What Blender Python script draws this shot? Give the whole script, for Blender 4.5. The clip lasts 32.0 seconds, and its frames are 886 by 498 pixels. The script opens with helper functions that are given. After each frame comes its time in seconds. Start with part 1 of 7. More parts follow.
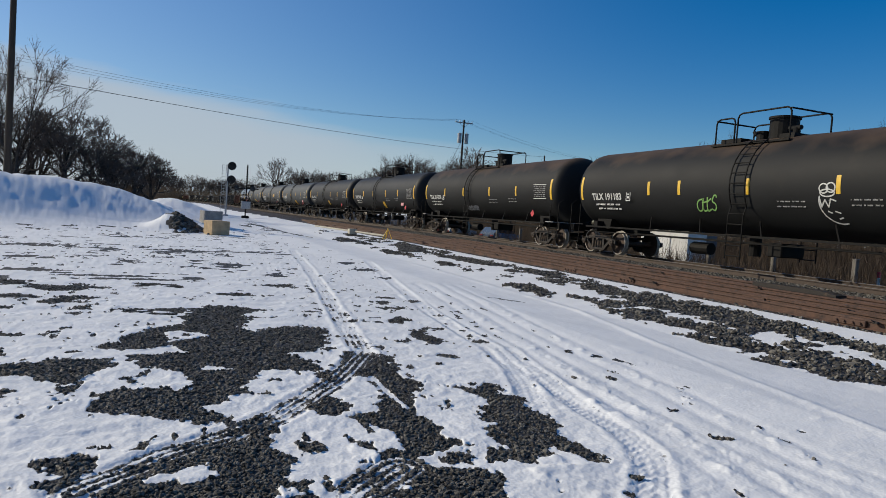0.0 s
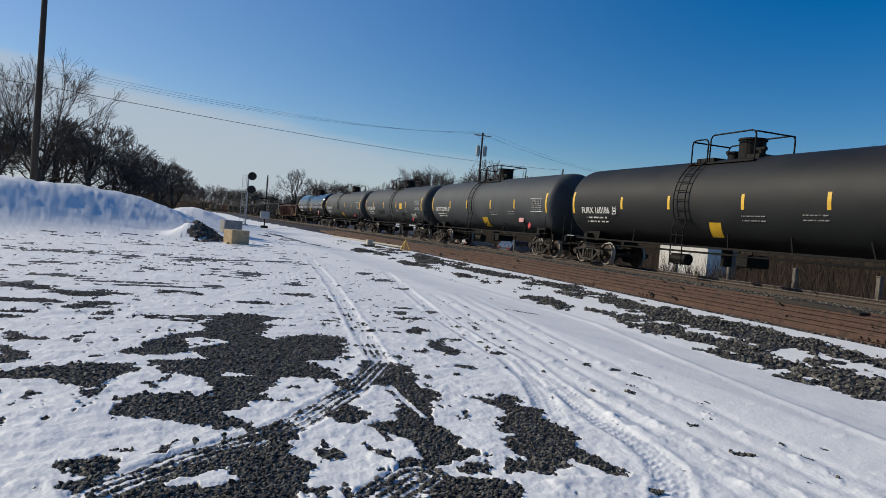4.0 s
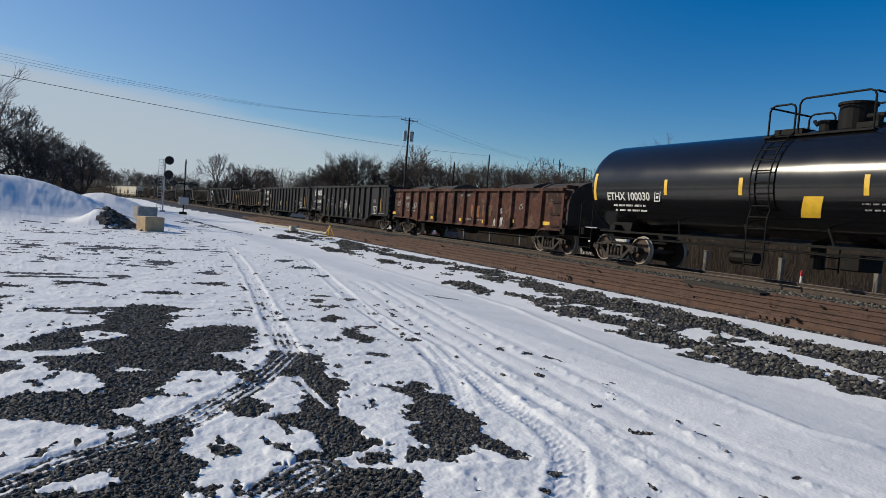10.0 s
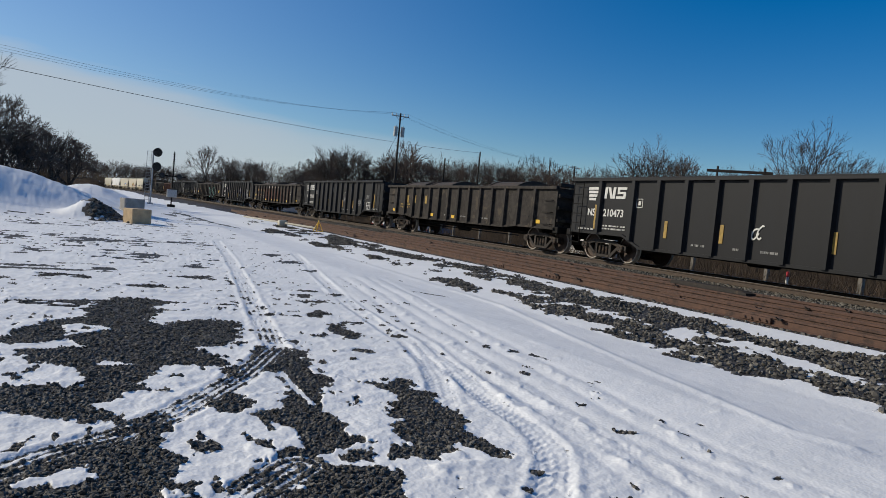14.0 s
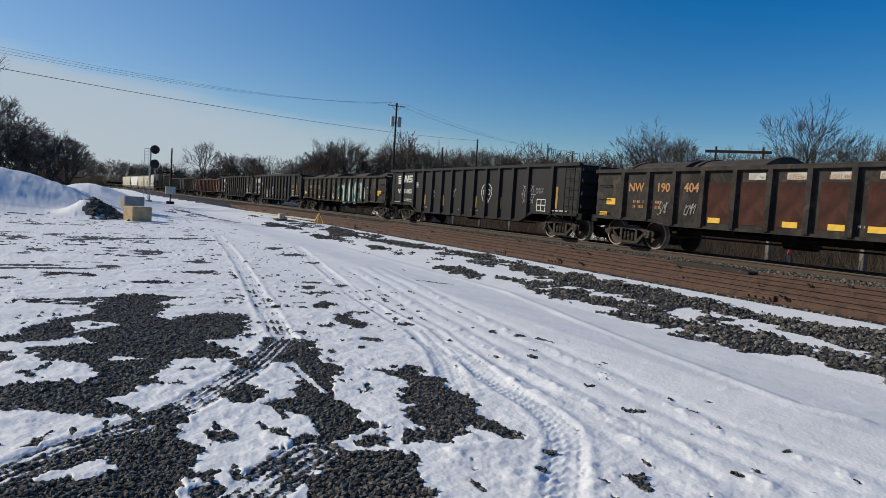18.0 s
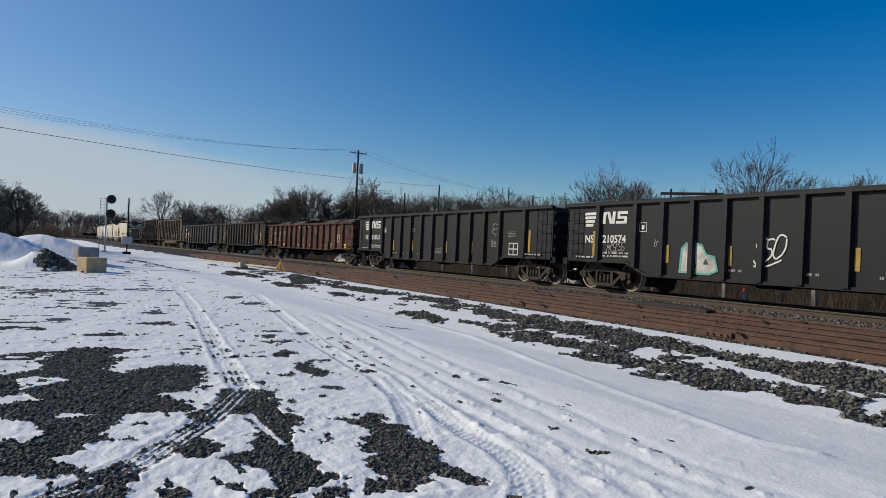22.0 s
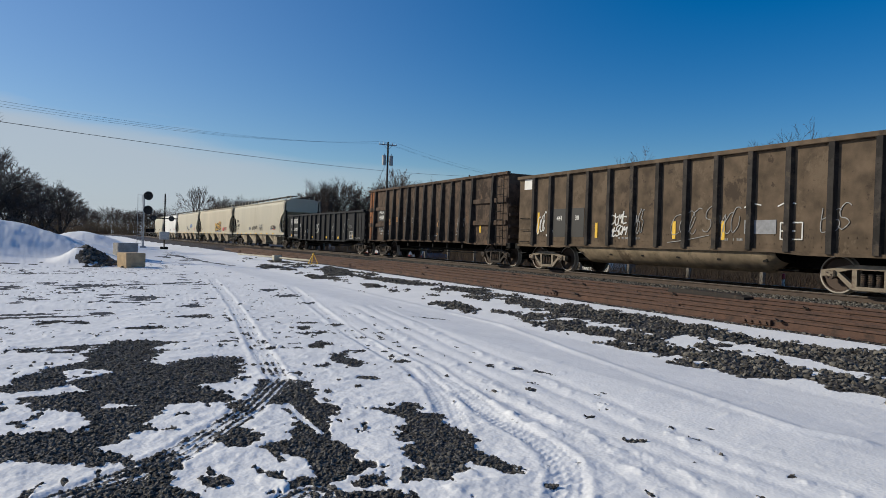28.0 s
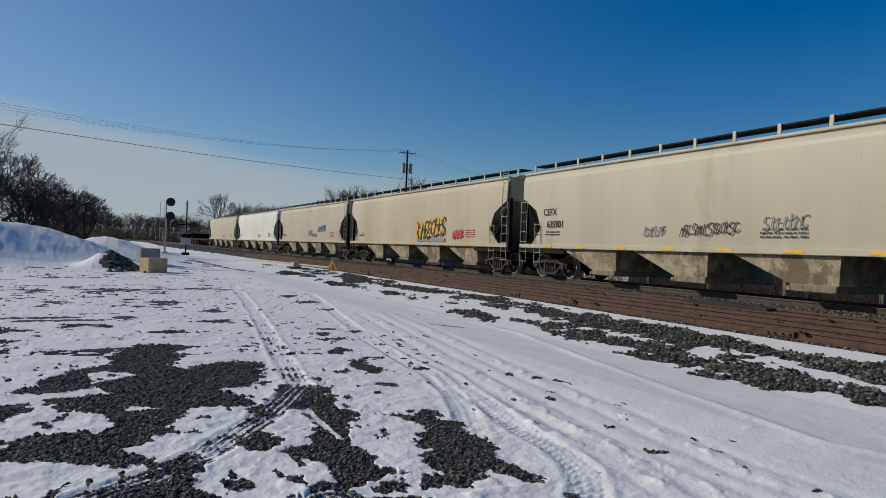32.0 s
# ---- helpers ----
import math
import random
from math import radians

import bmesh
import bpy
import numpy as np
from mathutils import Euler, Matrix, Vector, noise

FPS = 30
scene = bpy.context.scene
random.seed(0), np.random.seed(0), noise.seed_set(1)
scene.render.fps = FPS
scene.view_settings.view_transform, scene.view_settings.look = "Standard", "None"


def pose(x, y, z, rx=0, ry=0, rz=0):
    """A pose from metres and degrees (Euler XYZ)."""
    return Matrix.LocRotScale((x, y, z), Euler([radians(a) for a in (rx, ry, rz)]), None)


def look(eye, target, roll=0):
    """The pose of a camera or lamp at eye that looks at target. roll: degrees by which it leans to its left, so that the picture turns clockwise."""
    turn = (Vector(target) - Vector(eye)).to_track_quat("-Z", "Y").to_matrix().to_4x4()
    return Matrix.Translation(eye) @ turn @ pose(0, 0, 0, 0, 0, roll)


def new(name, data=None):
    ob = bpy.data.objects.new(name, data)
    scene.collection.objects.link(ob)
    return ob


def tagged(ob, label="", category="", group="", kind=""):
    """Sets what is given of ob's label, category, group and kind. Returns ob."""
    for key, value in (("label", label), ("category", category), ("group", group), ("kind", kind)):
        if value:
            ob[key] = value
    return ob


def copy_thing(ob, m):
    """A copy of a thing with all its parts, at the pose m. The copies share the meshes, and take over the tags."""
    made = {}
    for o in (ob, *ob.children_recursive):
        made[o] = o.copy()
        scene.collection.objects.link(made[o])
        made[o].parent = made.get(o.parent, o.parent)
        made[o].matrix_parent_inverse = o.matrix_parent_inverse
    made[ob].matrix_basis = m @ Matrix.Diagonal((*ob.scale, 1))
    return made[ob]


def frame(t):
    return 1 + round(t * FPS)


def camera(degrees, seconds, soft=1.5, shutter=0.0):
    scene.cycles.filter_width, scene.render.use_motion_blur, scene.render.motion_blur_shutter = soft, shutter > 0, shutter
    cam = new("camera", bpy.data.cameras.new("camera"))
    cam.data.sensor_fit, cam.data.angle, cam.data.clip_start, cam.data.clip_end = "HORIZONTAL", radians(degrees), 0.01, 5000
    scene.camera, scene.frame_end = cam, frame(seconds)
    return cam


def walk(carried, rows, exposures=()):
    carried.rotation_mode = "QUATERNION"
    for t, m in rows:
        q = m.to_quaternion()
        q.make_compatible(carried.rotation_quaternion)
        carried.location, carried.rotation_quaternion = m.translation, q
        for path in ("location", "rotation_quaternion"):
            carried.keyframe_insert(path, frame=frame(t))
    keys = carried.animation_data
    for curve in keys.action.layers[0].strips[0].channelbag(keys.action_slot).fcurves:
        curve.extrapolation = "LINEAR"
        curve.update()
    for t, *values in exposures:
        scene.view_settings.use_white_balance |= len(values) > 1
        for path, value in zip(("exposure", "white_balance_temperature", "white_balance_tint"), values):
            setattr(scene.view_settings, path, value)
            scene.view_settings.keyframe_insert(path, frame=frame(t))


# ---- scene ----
cam = camera(67.49, 32.0, soft=0.5)
ROWS = [  # seconds, eye in metres, yaw, pitch and roll in degrees
    (0.0, -0.030, 0.002, 1.531, -20.35, -2.79, -4.04),
    (0.5, -0.058, -0.016, 1.527, -20.19, -2.65, -4.35),
    (1.0, -0.052, -0.021, 1.528, -19.93, -2.29, -4.18),
    (1.5, -0.051, -0.018, 1.535, -19.67, -1.93, -4.13),
    (2.0, -0.045, -0.019, 1.531, -19.39, -1.74, -4.08),
    (2.5, -0.043, -0.013, 1.530, -19.37, -1.73, -4.18),
    (4.5, -0.062, -0.010, 1.509, -18.79, -1.92, -4.83),
    (5.0, -0.029, -0.004, 1.512, -22.62, -1.89, -4.70),
    (5.5, 0.056, 0.008, 1.499, -30.21, -1.65, -4.94),
    (6.0, 0.122, 0.009, 1.510, -29.66, -1.81, -4.40),
    (6.5, 0.127, -0.001, 1.517, -29.08, -1.48, -4.23),
    (7.0, 0.122, -0.000, 1.515, -28.90, -1.79, -4.11),
    (7.5, 0.134, 0.006, 1.509, -27.84, -2.34, -4.22),
    (8.0, 0.134, 0.011, 1.515, -26.00, -2.82, -4.54),
    (8.5, 0.139, -0.005, 1.530, -24.73, -2.84, -4.66),
    (9.0, 0.142, -0.013, 1.536, -24.49, -2.64, -4.31),
    (9.5, 0.141, -0.017, 1.536, -24.67, -2.64, -4.17),
    (10.0, 0.144, -0.009, 1.534, -25.00, -2.61, -4.48),
    (10.5, 0.147, -0.011, 1.540, -25.28, -2.62, -4.65),
    (11.0, 0.150, -0.008, 1.539, -25.51, -2.61, -4.65),
    (11.5, 0.151, -0.010, 1.536, -25.71, -2.75, -4.77),
    (12.0, 0.148, -0.004, 1.535, -25.79, -2.83, -4.97),
    (12.5, 0.146, -0.003, 1.537, -25.79, -2.94, -5.07),
    (13.0, 0.147, 0.002, 1.539, -25.79, -2.97, -5.25),
    (13.5, 0.153, -0.002, 1.540, -25.91, -2.85, -5.29),
    (15.5, 0.252, 0.030, 1.523, -25.00, -3.07, -5.19),
    (16.0, 0.242, 0.023, 1.520, -24.34, -3.34, -4.94),
    (16.5, 0.230, 0.018, 1.523, -23.88, -3.67, -4.78),
    (17.0, 0.222, 0.030, 1.520, -23.99, -3.61, -4.13),
    (17.5, 0.176, 0.010, 1.522, -24.51, -3.51, -3.50),
    (18.0, 0.124, -0.006, 1.513, -25.95, -3.78, -3.60),
    (18.5, 0.156, -0.012, 1.513, -27.56, -3.41, -3.87),
    (19.0, 0.175, -0.014, 1.503, -29.32, -2.63, -3.73),
    (19.5, 0.169, -0.009, 1.497, -30.12, -2.69, -3.32),
    (20.0, 0.170, -0.014, 1.504, -30.25, -2.65, -2.88),
    (20.5, 0.164, -0.006, 1.509, -29.96, -1.29, -2.73),
    (21.0, 0.161, -0.010, 1.502, -29.43, -0.54, -2.63),
    (21.5, 0.161, -0.013, 1.504, -29.23, -0.05, -2.59),
    (22.0, 0.152, -0.019, 1.507, -29.12, 0.28, -2.57),
    (22.5, 0.144, -0.016, 1.504, -29.01, 0.48, -2.60),
    (23.0, 0.138, -0.014, 1.502, -28.77, 0.63, -2.63),
    (23.5, 0.135, -0.020, 1.501, -28.80, 0.72, -2.61),
    (24.0, 0.138, -0.019, 1.500, -27.62, 0.79, -2.58),
    (24.5, 0.135, -0.024, 1.499, -27.04, 1.01, -2.50),
    (26.5, 0.129, -0.016, 1.496, -27.60, 1.76, -2.50),
    (27.0, 0.131, -0.021, 1.497, -27.28, 1.52, -2.51),
    (27.5, 0.141, -0.018, 1.497, -26.69, -1.32, -2.04),
    (28.0, 0.141, -0.015, 1.500, -26.44, -0.64, -1.66),
    (28.5, 0.136, -0.017, 1.497, -26.51, 0.11, -1.68),
    (29.0, 0.124, -0.013, 1.490, -27.05, 0.40, -1.89),
    (29.5, 0.119, -0.012, 1.490, -26.00, 0.49, -2.04),
    (30.0, 0.118, -0.011, 1.496, -25.49, 0.48, -2.16),
    (30.5, 0.111, -0.016, 1.493, -25.02, 0.38, -2.25),
    (31.0, 0.117, -0.018, 1.493, -24.73, 0.23, -2.16),
    (31.5, 0.113, -0.015, 1.496, -24.85, 0.08, -2.15),
    (32.0, 0.115, -0.017, 1.492, -24.87, 0.02, -2.17),
]
walk(cam, [(t, pose(x, y, z, 90 + pitch, roll, yaw)) for t, x, y, z, yaw, pitch, roll in ROWS],
     exposures=[(0.0, 0.07), (30.0, 0.07), (31.0, 0.05), (31.6, -0.17), (32.0, -0.24)])

# ---- light ----
SUN_AZ, SUN_EL = -53.0, 27.0        # degrees: bearing from +y (clockwise) and height
world = bpy.data.worlds.new("world")
scene.world = world
world.use_nodes = True
wn, wl = world.node_tree.nodes, world.node_tree.links
wn.clear()
sky = wn.new("ShaderNodeTexSky")
sky.sky_type, sky.sun_disc = "NISHITA", False
sky.sun_elevation, sky.sun_rotation = radians(SUN_EL), radians(SUN_AZ)
sky.altitude, sky.air_density, sky.dust_density, sky.ozone_density = 200, 1.0, 0.6, 3.0
back = wn.new("ShaderNodeBackground")
back.inputs["Strength"].default_value = 0.095
wout = wn.new("ShaderNodeOutputWorld")
# thin white cloud low in the sky, thicker towards the west
wtc = wn.new("ShaderNodeTexCoord")
sep = wn.new("ShaderNodeSeparateXYZ")
wl.new(wtc.outputs["Generated"], sep.inputs[0])
wmap = wn.new("ShaderNodeMapping")
wmap.inputs["Scale"].default_value = (2.2, 2.2, 14.0)
wl.new(wtc.outputs["Generated"], wmap.inputs[0])
wnoise = wn.new("ShaderNodeTexNoise")
wnoise.inputs["Scale"].default_value, wnoise.inputs["Detail"].default_value = 1.6, 6
wl.new(wmap.outputs[0], wnoise.inputs[0])


def wmath(op, a, b):
    n = wn.new("ShaderNodeMath")
    n.operation = op
    for k, v in enumerate((a, b)):
        if isinstance(v, (int, float)):
            n.inputs[k].default_value = v
        else:
            wl.new(v, n.inputs[k])
    return n.outputs[0]


def wrange(v, a, b, c, d):
    n = wn.new("ShaderNodeMapRange")
    n.interpolation_type = "SMOOTHSTEP"
    for k, x in enumerate((a, b, c, d)):
        n.inputs[1 + k].default_value = x
    wl.new(v, n.inputs[0])
    return n.outputs[0]


cloud_top = wmath("ADD", wmath("MULTIPLY", sep.outputs[0], -0.115), wmath("MULTIPLY", wnoise.outputs[0], 0.10))
below = wmath("SUBTRACT", wmath("ADD", cloud_top, 0.105), sep.outputs[2])
cover = wmath("MULTIPLY", wrange(below, -0.03, 0.045, 0.0, 1.0), wrange(sep.outputs[0], 0.05, 0.62, 0.9, 0.12))
# thin veil that whitens the sky towards the sun
veil = wmath("MULTIPLY", wrange(sep.outputs[0], -0.25, 0.75, 0.27, 0.0), wrange(sep.outputs[2], 0.1, 0.9, 1.0, 0.3))
cover = wmath("MAXIMUM", cover, veil)
wmix = wn.new("ShaderNodeMixRGB")
wmix.inputs[2].default_value = (4.4, 5.05, 5.75, 1)
wl.new(cover, wmix.inputs[0])
blue = wn.new("ShaderNodeHueSaturation")
blue.inputs["Saturation"].default_value = 1.50
blue.inputs["Hue"].default_value = 0.507
wl.new(sky.outputs[0], blue.inputs["Color"])
wl.new(blue.outputs[0], wmix.inputs[1])
wl.new(wmix.outputs[0], back.inputs[0])
wl.new(back.outputs[0], wout.inputs[0])
sun_data = bpy.data.lights.new("sun", "SUN")
sun_data.energy, sun_data.angle, sun_data.color = 3.7, radians(0.5), (1.0, 0.895, 0.705)
sun = new("sun", sun_data)
_az, _el = radians(SUN_AZ), radians(SUN_EL)
sun.matrix_world = look((60 * math.sin(_az), 60 * math.cos(_az), 60 * math.tan(_el)), (0, 0, 0))


# ---- materials ----
def mat(name, color, rough=0.6, metal=0.0, vary=0.25, scale=3.0, bump=0.15, fine=40.0, dirt=None, dirt_amount=0.4, streak=False, spec=0.5):
    """A painted or raw surface: base colour, large and fine variation, optional dirt colour in noise patches."""
    m = bpy.data.materials.new(name)
    m.use_nodes = True
    N, L = m.node_tree.nodes, m.node_tree.links
    b = N["Principled BSDF"]
    b.inputs["Roughness"].default_value, b.inputs["Metallic"].default_value = rough, metal
    b.inputs["Specular IOR Level"].default_value = spec
    tc = N.new("ShaderNodeTexCoord")
    mp = N.new("ShaderNodeMapping")
    L.new(tc.outputs["Object"], mp.inputs[0])
    if streak:
        mp.inputs["Scale"].default_value = (1.0, 1.0, 0.18)
    n1 = N.new("ShaderNodeTexNoise")
    n1.inputs["Scale"].default_value, n1.inputs["Detail"].default_value = scale, 6
    L.new(mp.outputs[0], n1.inputs[0])
    n2 = N.new("ShaderNodeTexNoise")
    n2.inputs["Scale"].default_value, n2.inputs["Detail"].default_value = fine, 4
    L.new(tc.outputs["Object"], n2.inputs[0])
    ramp = N.new("ShaderNodeValToRGB")
    lo = [c * (1 - vary) for c in color]
    hi = [min(1, c * (1 + vary)) for c in color]
    ramp.color_ramp.elements[0].position, ramp.color_ramp.elements[1].position = 0.3, 0.7
    ramp.color_ramp.elements[0].color, ramp.color_ramp.elements[1].color = (*lo, 1), (*hi, 1)
    L.new(n1.outputs[0], ramp.inputs[0])
    col = ramp.outputs[0]
    if dirt:
        n3 = N.new("ShaderNodeTexNoise")
        n3.inputs["Scale"].default_value, n3.inputs["Detail"].default_value = scale * 0.7, 8
        n3.inputs["Roughness"].default_value = 0.7
        off = N.new("ShaderNodeVectorMath")
        off.inputs[1].default_value = (7.3, 2.1, 5.9)
        L.new(mp.outputs[0], off.inputs[0])
        L.new(off.outputs[0], n3.inputs[0])
        r3 = N.new("ShaderNodeValToRGB")
        r3.color_ramp.elements[0].position = 0.72 - 0.4 * dirt_amount
        r3.color_ramp.elements[1].position = 0.86 - 0.4 * dirt_amount
        L.new(n3.outputs[0], r3.inputs[0])
        mx = N.new("ShaderNodeMixRGB")
        mx.inputs[2].default_value = (*dirt, 1)
        L.new(r3.outputs[0], mx.inputs[0])
        L.new(col, mx.inputs[1])
        col = mx.outputs[0]
    L.new(col, b.inputs["Base Color"])
    rr = N.new("ShaderNodeMapRange")
    rr.inputs[3].default_value, rr.inputs[4].default_value = max(0.05, rough - 0.12), min(1, rough + 0.12)
    L.new(n1.outputs[0], rr.inputs[0])
    L.new(rr.outputs[0], b.inputs["Roughness"])
    if bump:
        bp = N.new("ShaderNodeBump")
        bp.inputs["Strength"].default_value, bp.inputs["Distance"].default_value = bump, 0.01
        L.new(n2.outputs[0], bp.inputs["Height"])
        L.new(bp.outputs[0], b.inputs["Normal"])
    return m


def dusty_top(m, color, lo, hi):
    """Dust settled on the upward side."""
    N, L = m.node_tree.nodes, m.node_tree.links
    b = N["Principled BSDF"]
    src = b.inputs["Base Color"].links[0].from_socket
    geo, sp, rg, nz, mu = N.new("ShaderNodeNewGeometry"), N.new("ShaderNodeSeparateXYZ"), N.new("ShaderNodeMapRange"), N.new("ShaderNodeTexNoise"), N.new("ShaderNodeMath")
    L.new(geo.outputs["Normal"], sp.inputs[0])
    rg.inputs[1].default_value, rg.inputs[2].default_value = lo, hi
    tc = N.new("ShaderNodeTexCoord")
    L.new(tc.outputs["Object"], nz.inputs[0])
    nz.inputs["Scale"].default_value, nz.inputs["Detail"].default_value = 0.9, 6
    mu.operation = "MULTIPLY_ADD"
    mu.inputs[1].default_value = 0.9
    L.new(nz.outputs[0], mu.inputs[0])
    L.new(sp.outputs[2], mu.inputs[2])
    L.new(mu.outputs[0], rg.inputs[0])
    mx = N.new("ShaderNodeMixRGB")
    mx.inputs[2].default_value = (*color, 1)
    L.new(rg.outputs[0], mx.inputs[0])
    L.new(src, mx.inputs[1])
    L.new(mx.outputs[0], b.inputs["Base Color"])
    return m


def flaking(name, dark, mid, light, scale=0.8, amount=0.5, rough=0.85):
    """Old paint: scabs of darker and lighter rust with ragged edges, and run-down streaks."""
    m = mat(name, mid, rough, spec=0.2, vary=0.4, scale=scale * 4, bump=0.35)
    N, L = m.node_tree.nodes, m.node_tree.links
    b = N["Principled BSDF"]
    col = b.inputs["Base Color"].links[0].from_socket
    tc = N.new("ShaderNodeTexCoord")
    for k, (tone, sc, stretch, cut) in enumerate(((light, scale * 1.6, 0.8, 0.56), (dark, scale, 0.7, 0.60 - 0.12 * amount), (dark, scale * 5, 0.9, 0.60), (light, scale * 2.2, 0.10, 0.62))):
        mp = N.new("ShaderNodeMapping")
        mp.inputs["Location"].default_value = (3.7 * k, 9.1 * k, 5.3 * k)
        mp.inputs["Scale"].default_value = (1.0, 1.0, stretch)
        L.new(tc.outputs["Object"], mp.inputs[0])
        n = N.new("ShaderNodeTexNoise")
        n.inputs["Scale"].default_value, n.inputs["Detail"].default_value, n.inputs["Roughness"].default_value = sc, 10, 0.72
        L.new(mp.outputs[0], n.inputs[0])
        rg = N.new("ShaderNodeMapRange")
        rg.inputs[1].default_value, rg.inputs[2].default_value, rg.inputs[4].default_value = cut, cut + (0.04 if stretch > 0.5 else 0.12), 0.85 if stretch > 0.5 else 0.5
        L.new(n.outputs[0], rg.inputs[0])
        mx = N.new("ShaderNodeMixRGB")
        mx.inputs[2].default_value = (*tone, 1)
        L.new(rg.outputs[0], mx.inputs[0])
        L.new(col, mx.inputs[1])
        col = mx.outputs[0]
    L.new(col, b.inputs["Base Color"])
    return m


M = {}
M["tank_black"] = mat("tank_black", (0.0165, 0.0182, 0.0205), 0.6, spec=0.22, dirt=(0.022, 0.0215, 0.021), dirt_amount=0.35, scale=0.6, bump=0.03)
M["tank_brown"] = mat("tank_brown", (0.0120, 0.0128, 0.0135), 0.65, spec=0.2, dirt=(0.019, 0.0172, 0.0155), dirt_amount=0.35, scale=0.6, bump=0.04)
M["tank_grey"] = mat("tank_grey", (0.050, 0.057, 0.064), 0.62, spec=0.25, scale=0.7, bump=0.02, dirt=(0.043, 0.046, 0.050), dirt_amount=0.3)
dusty_top(M["tank_brown"], (0.075, 0.052, 0.036), 1.02, 1.4)
M["tank_gloss"] = mat("tank_gloss", (0.006, 0.0065, 0.008), 0.14, scale=0.5, bump=0.0, vary=0.15)
M["gon_black"] = mat("gon_black", (0.0128, 0.0140, 0.0164), 0.62, spec=0.22, dirt=(0.026, 0.0255, 0.0255), dirt_amount=0.22, scale=1.2, bump=0.1, streak=True)
M["gon_rust"] = flaking("gon_rust", (0.022, 0.0150, 0.0130), (0.074, 0.033, 0.025), (0.125, 0.076, 0.055), 0.9, 0.7)
M["gon_brown"] = flaking("gon_brown", (0.020, 0.0185, 0.0175), (0.038, 0.034, 0.031), (0.074, 0.060, 0.047), 1.0)
M["maroon"] = flaking("maroon_paint", (0.026, 0.015, 0.012), (0.052, 0.021, 0.016), (0.068, 0.033, 0.024), 0.7, 0.1)
M["coal_tan"] = flaking("coal_tan", (0.045, 0.034, 0.026), (0.098, 0.073, 0.051), (0.135, 0.103, 0.072), 0.6, 0.2)
M["tub_tan"] = flaking("tub_tan", (0.10, 0.075, 0.052), (0.22, 0.175, 0.12), (0.28, 0.22, 0.15), 0.7, 0.3)
M["hop_tan"] = mat("hop_tan", (0.43, 0.40, 0.315), 0.55, dirt=(0.34, 0.30, 0.22), dirt_amount=0.3, scale=0.9, bump=0.05, streak=True, vary=0.08)
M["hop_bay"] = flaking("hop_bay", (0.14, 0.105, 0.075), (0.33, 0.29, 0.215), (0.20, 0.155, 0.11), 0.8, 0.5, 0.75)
M["hop_white"] = mat("hop_white", (0.66, 0.66, 0.64), 0.5, dirt=(0.5, 0.48, 0.43), dirt_amount=0.25, scale=0.9, bump=0.05, streak=True, vary=0.08)
M["hop_rusty"] = mat("hop_rusty", (0.43, 0.385, 0.29), 0.6, dirt=(0.36, 0.20, 0.09), dirt_amount=0.27, scale=0.7, bump=0.08, streak=True, vary=0.12)
M["rust_orange"] = flaking("orange_rust", (0.085, 0.042, 0.025), (0.22, 0.095, 0.045), (0.30, 0.15, 0.08), 1.4, 0.4)
M["steel_dark"] = mat("steel_dark", (0.0055, 0.0052, 0.005), 0.7, spec=0.18, scale=4, dirt=(0.035, 0.026, 0.019), dirt_amount=0.35)
M["truck"] = mat("truck_steel", (0.026, 0.022, 0.020), 0.7, spec=0.3, scale=5, dirt=(0.11, 0.074, 0.050), dirt_amount=0.42, bump=0.3)
M["truck_light"] = mat("truck_light", (0.20, 0.17, 0.13), 0.75, scale=5, dirt=(0.10, 0.06, 0.04), dirt_amount=0.45, bump=0.3)
M["wheel"] = mat("wheel_rust", (0.050, 0.031, 0.022), 0.7, scale=6, dirt=(0.05, 0.035, 0.025), dirt_amount=0.4)
M["tread"] = mat("wheel_tread", (0.31, 0.285, 0.25), 0.55, metal=0.3, scale=8, vary=0.1, bump=0.02)
M["yellow"] = mat("yellow_tape", (0.68, 0.42, 0.03), 0.5, scale=6, vary=0.12, bump=0.02)
M["yellow_dirty"] = mat("yellow_tape_dirty", (0.28, 0.18, 0.035), 0.6, scale=8, vary=0.3, bump=0.02)
M["white"] = mat("white_stencil", (0.56, 0.56, 0.54), 0.6, scale=9, vary=0.12, bump=0.0)
M["white_worn"] = mat("white_chalk", (0.27, 0.27, 0.265), 0.8, scale=14, vary=0.4, bump=0.0)
M["red"] = mat("red_print", (0.5, 0.04, 0.05), 0.5, scale=8, vary=0.1, bump=0.0)
M["pink"] = mat("pink_print", (0.62, 0.30, 0.30), 0.5, scale=8, vary=0.1, bump=0.0)
M["green"] = mat("green_spray", (0.22, 0.42, 0.12), 0.6, scale=8, vary=0.2, bump=0.0)
M["blue"] = mat("blue_paint", (0.05, 0.16, 0.42), 0.5, scale=8, vary=0.2, bump=0.0)
M["orange"] = mat("orange_spray", (0.72, 0.26, 0.04), 0.6, scale=8, vary=0.2, bump=0.0)
M["black"] = mat("black_print", (0.02, 0.02, 0.02), 0.6, scale=9, vary=0.2, bump=0.0)
M["grey_spray"] = mat("grey_spray", (0.22, 0.23, 0.25), 0.7, scale=9, vary=0.2, bump=0.0)
M["rail_rust"] = mat("rail_rust", (0.090, 0.049, 0.034), 0.85, scale=5, dirt=(0.034, 0.021, 0.017), dirt_amount=0.5, bump=0.4)
M["rail_side"] = mat("rail_side", (0.060, 0.043, 0.033), 0.8, scale=6, dirt=(0.035, 0.025, 0.02), dirt_amount=0.4, bump=0.2)
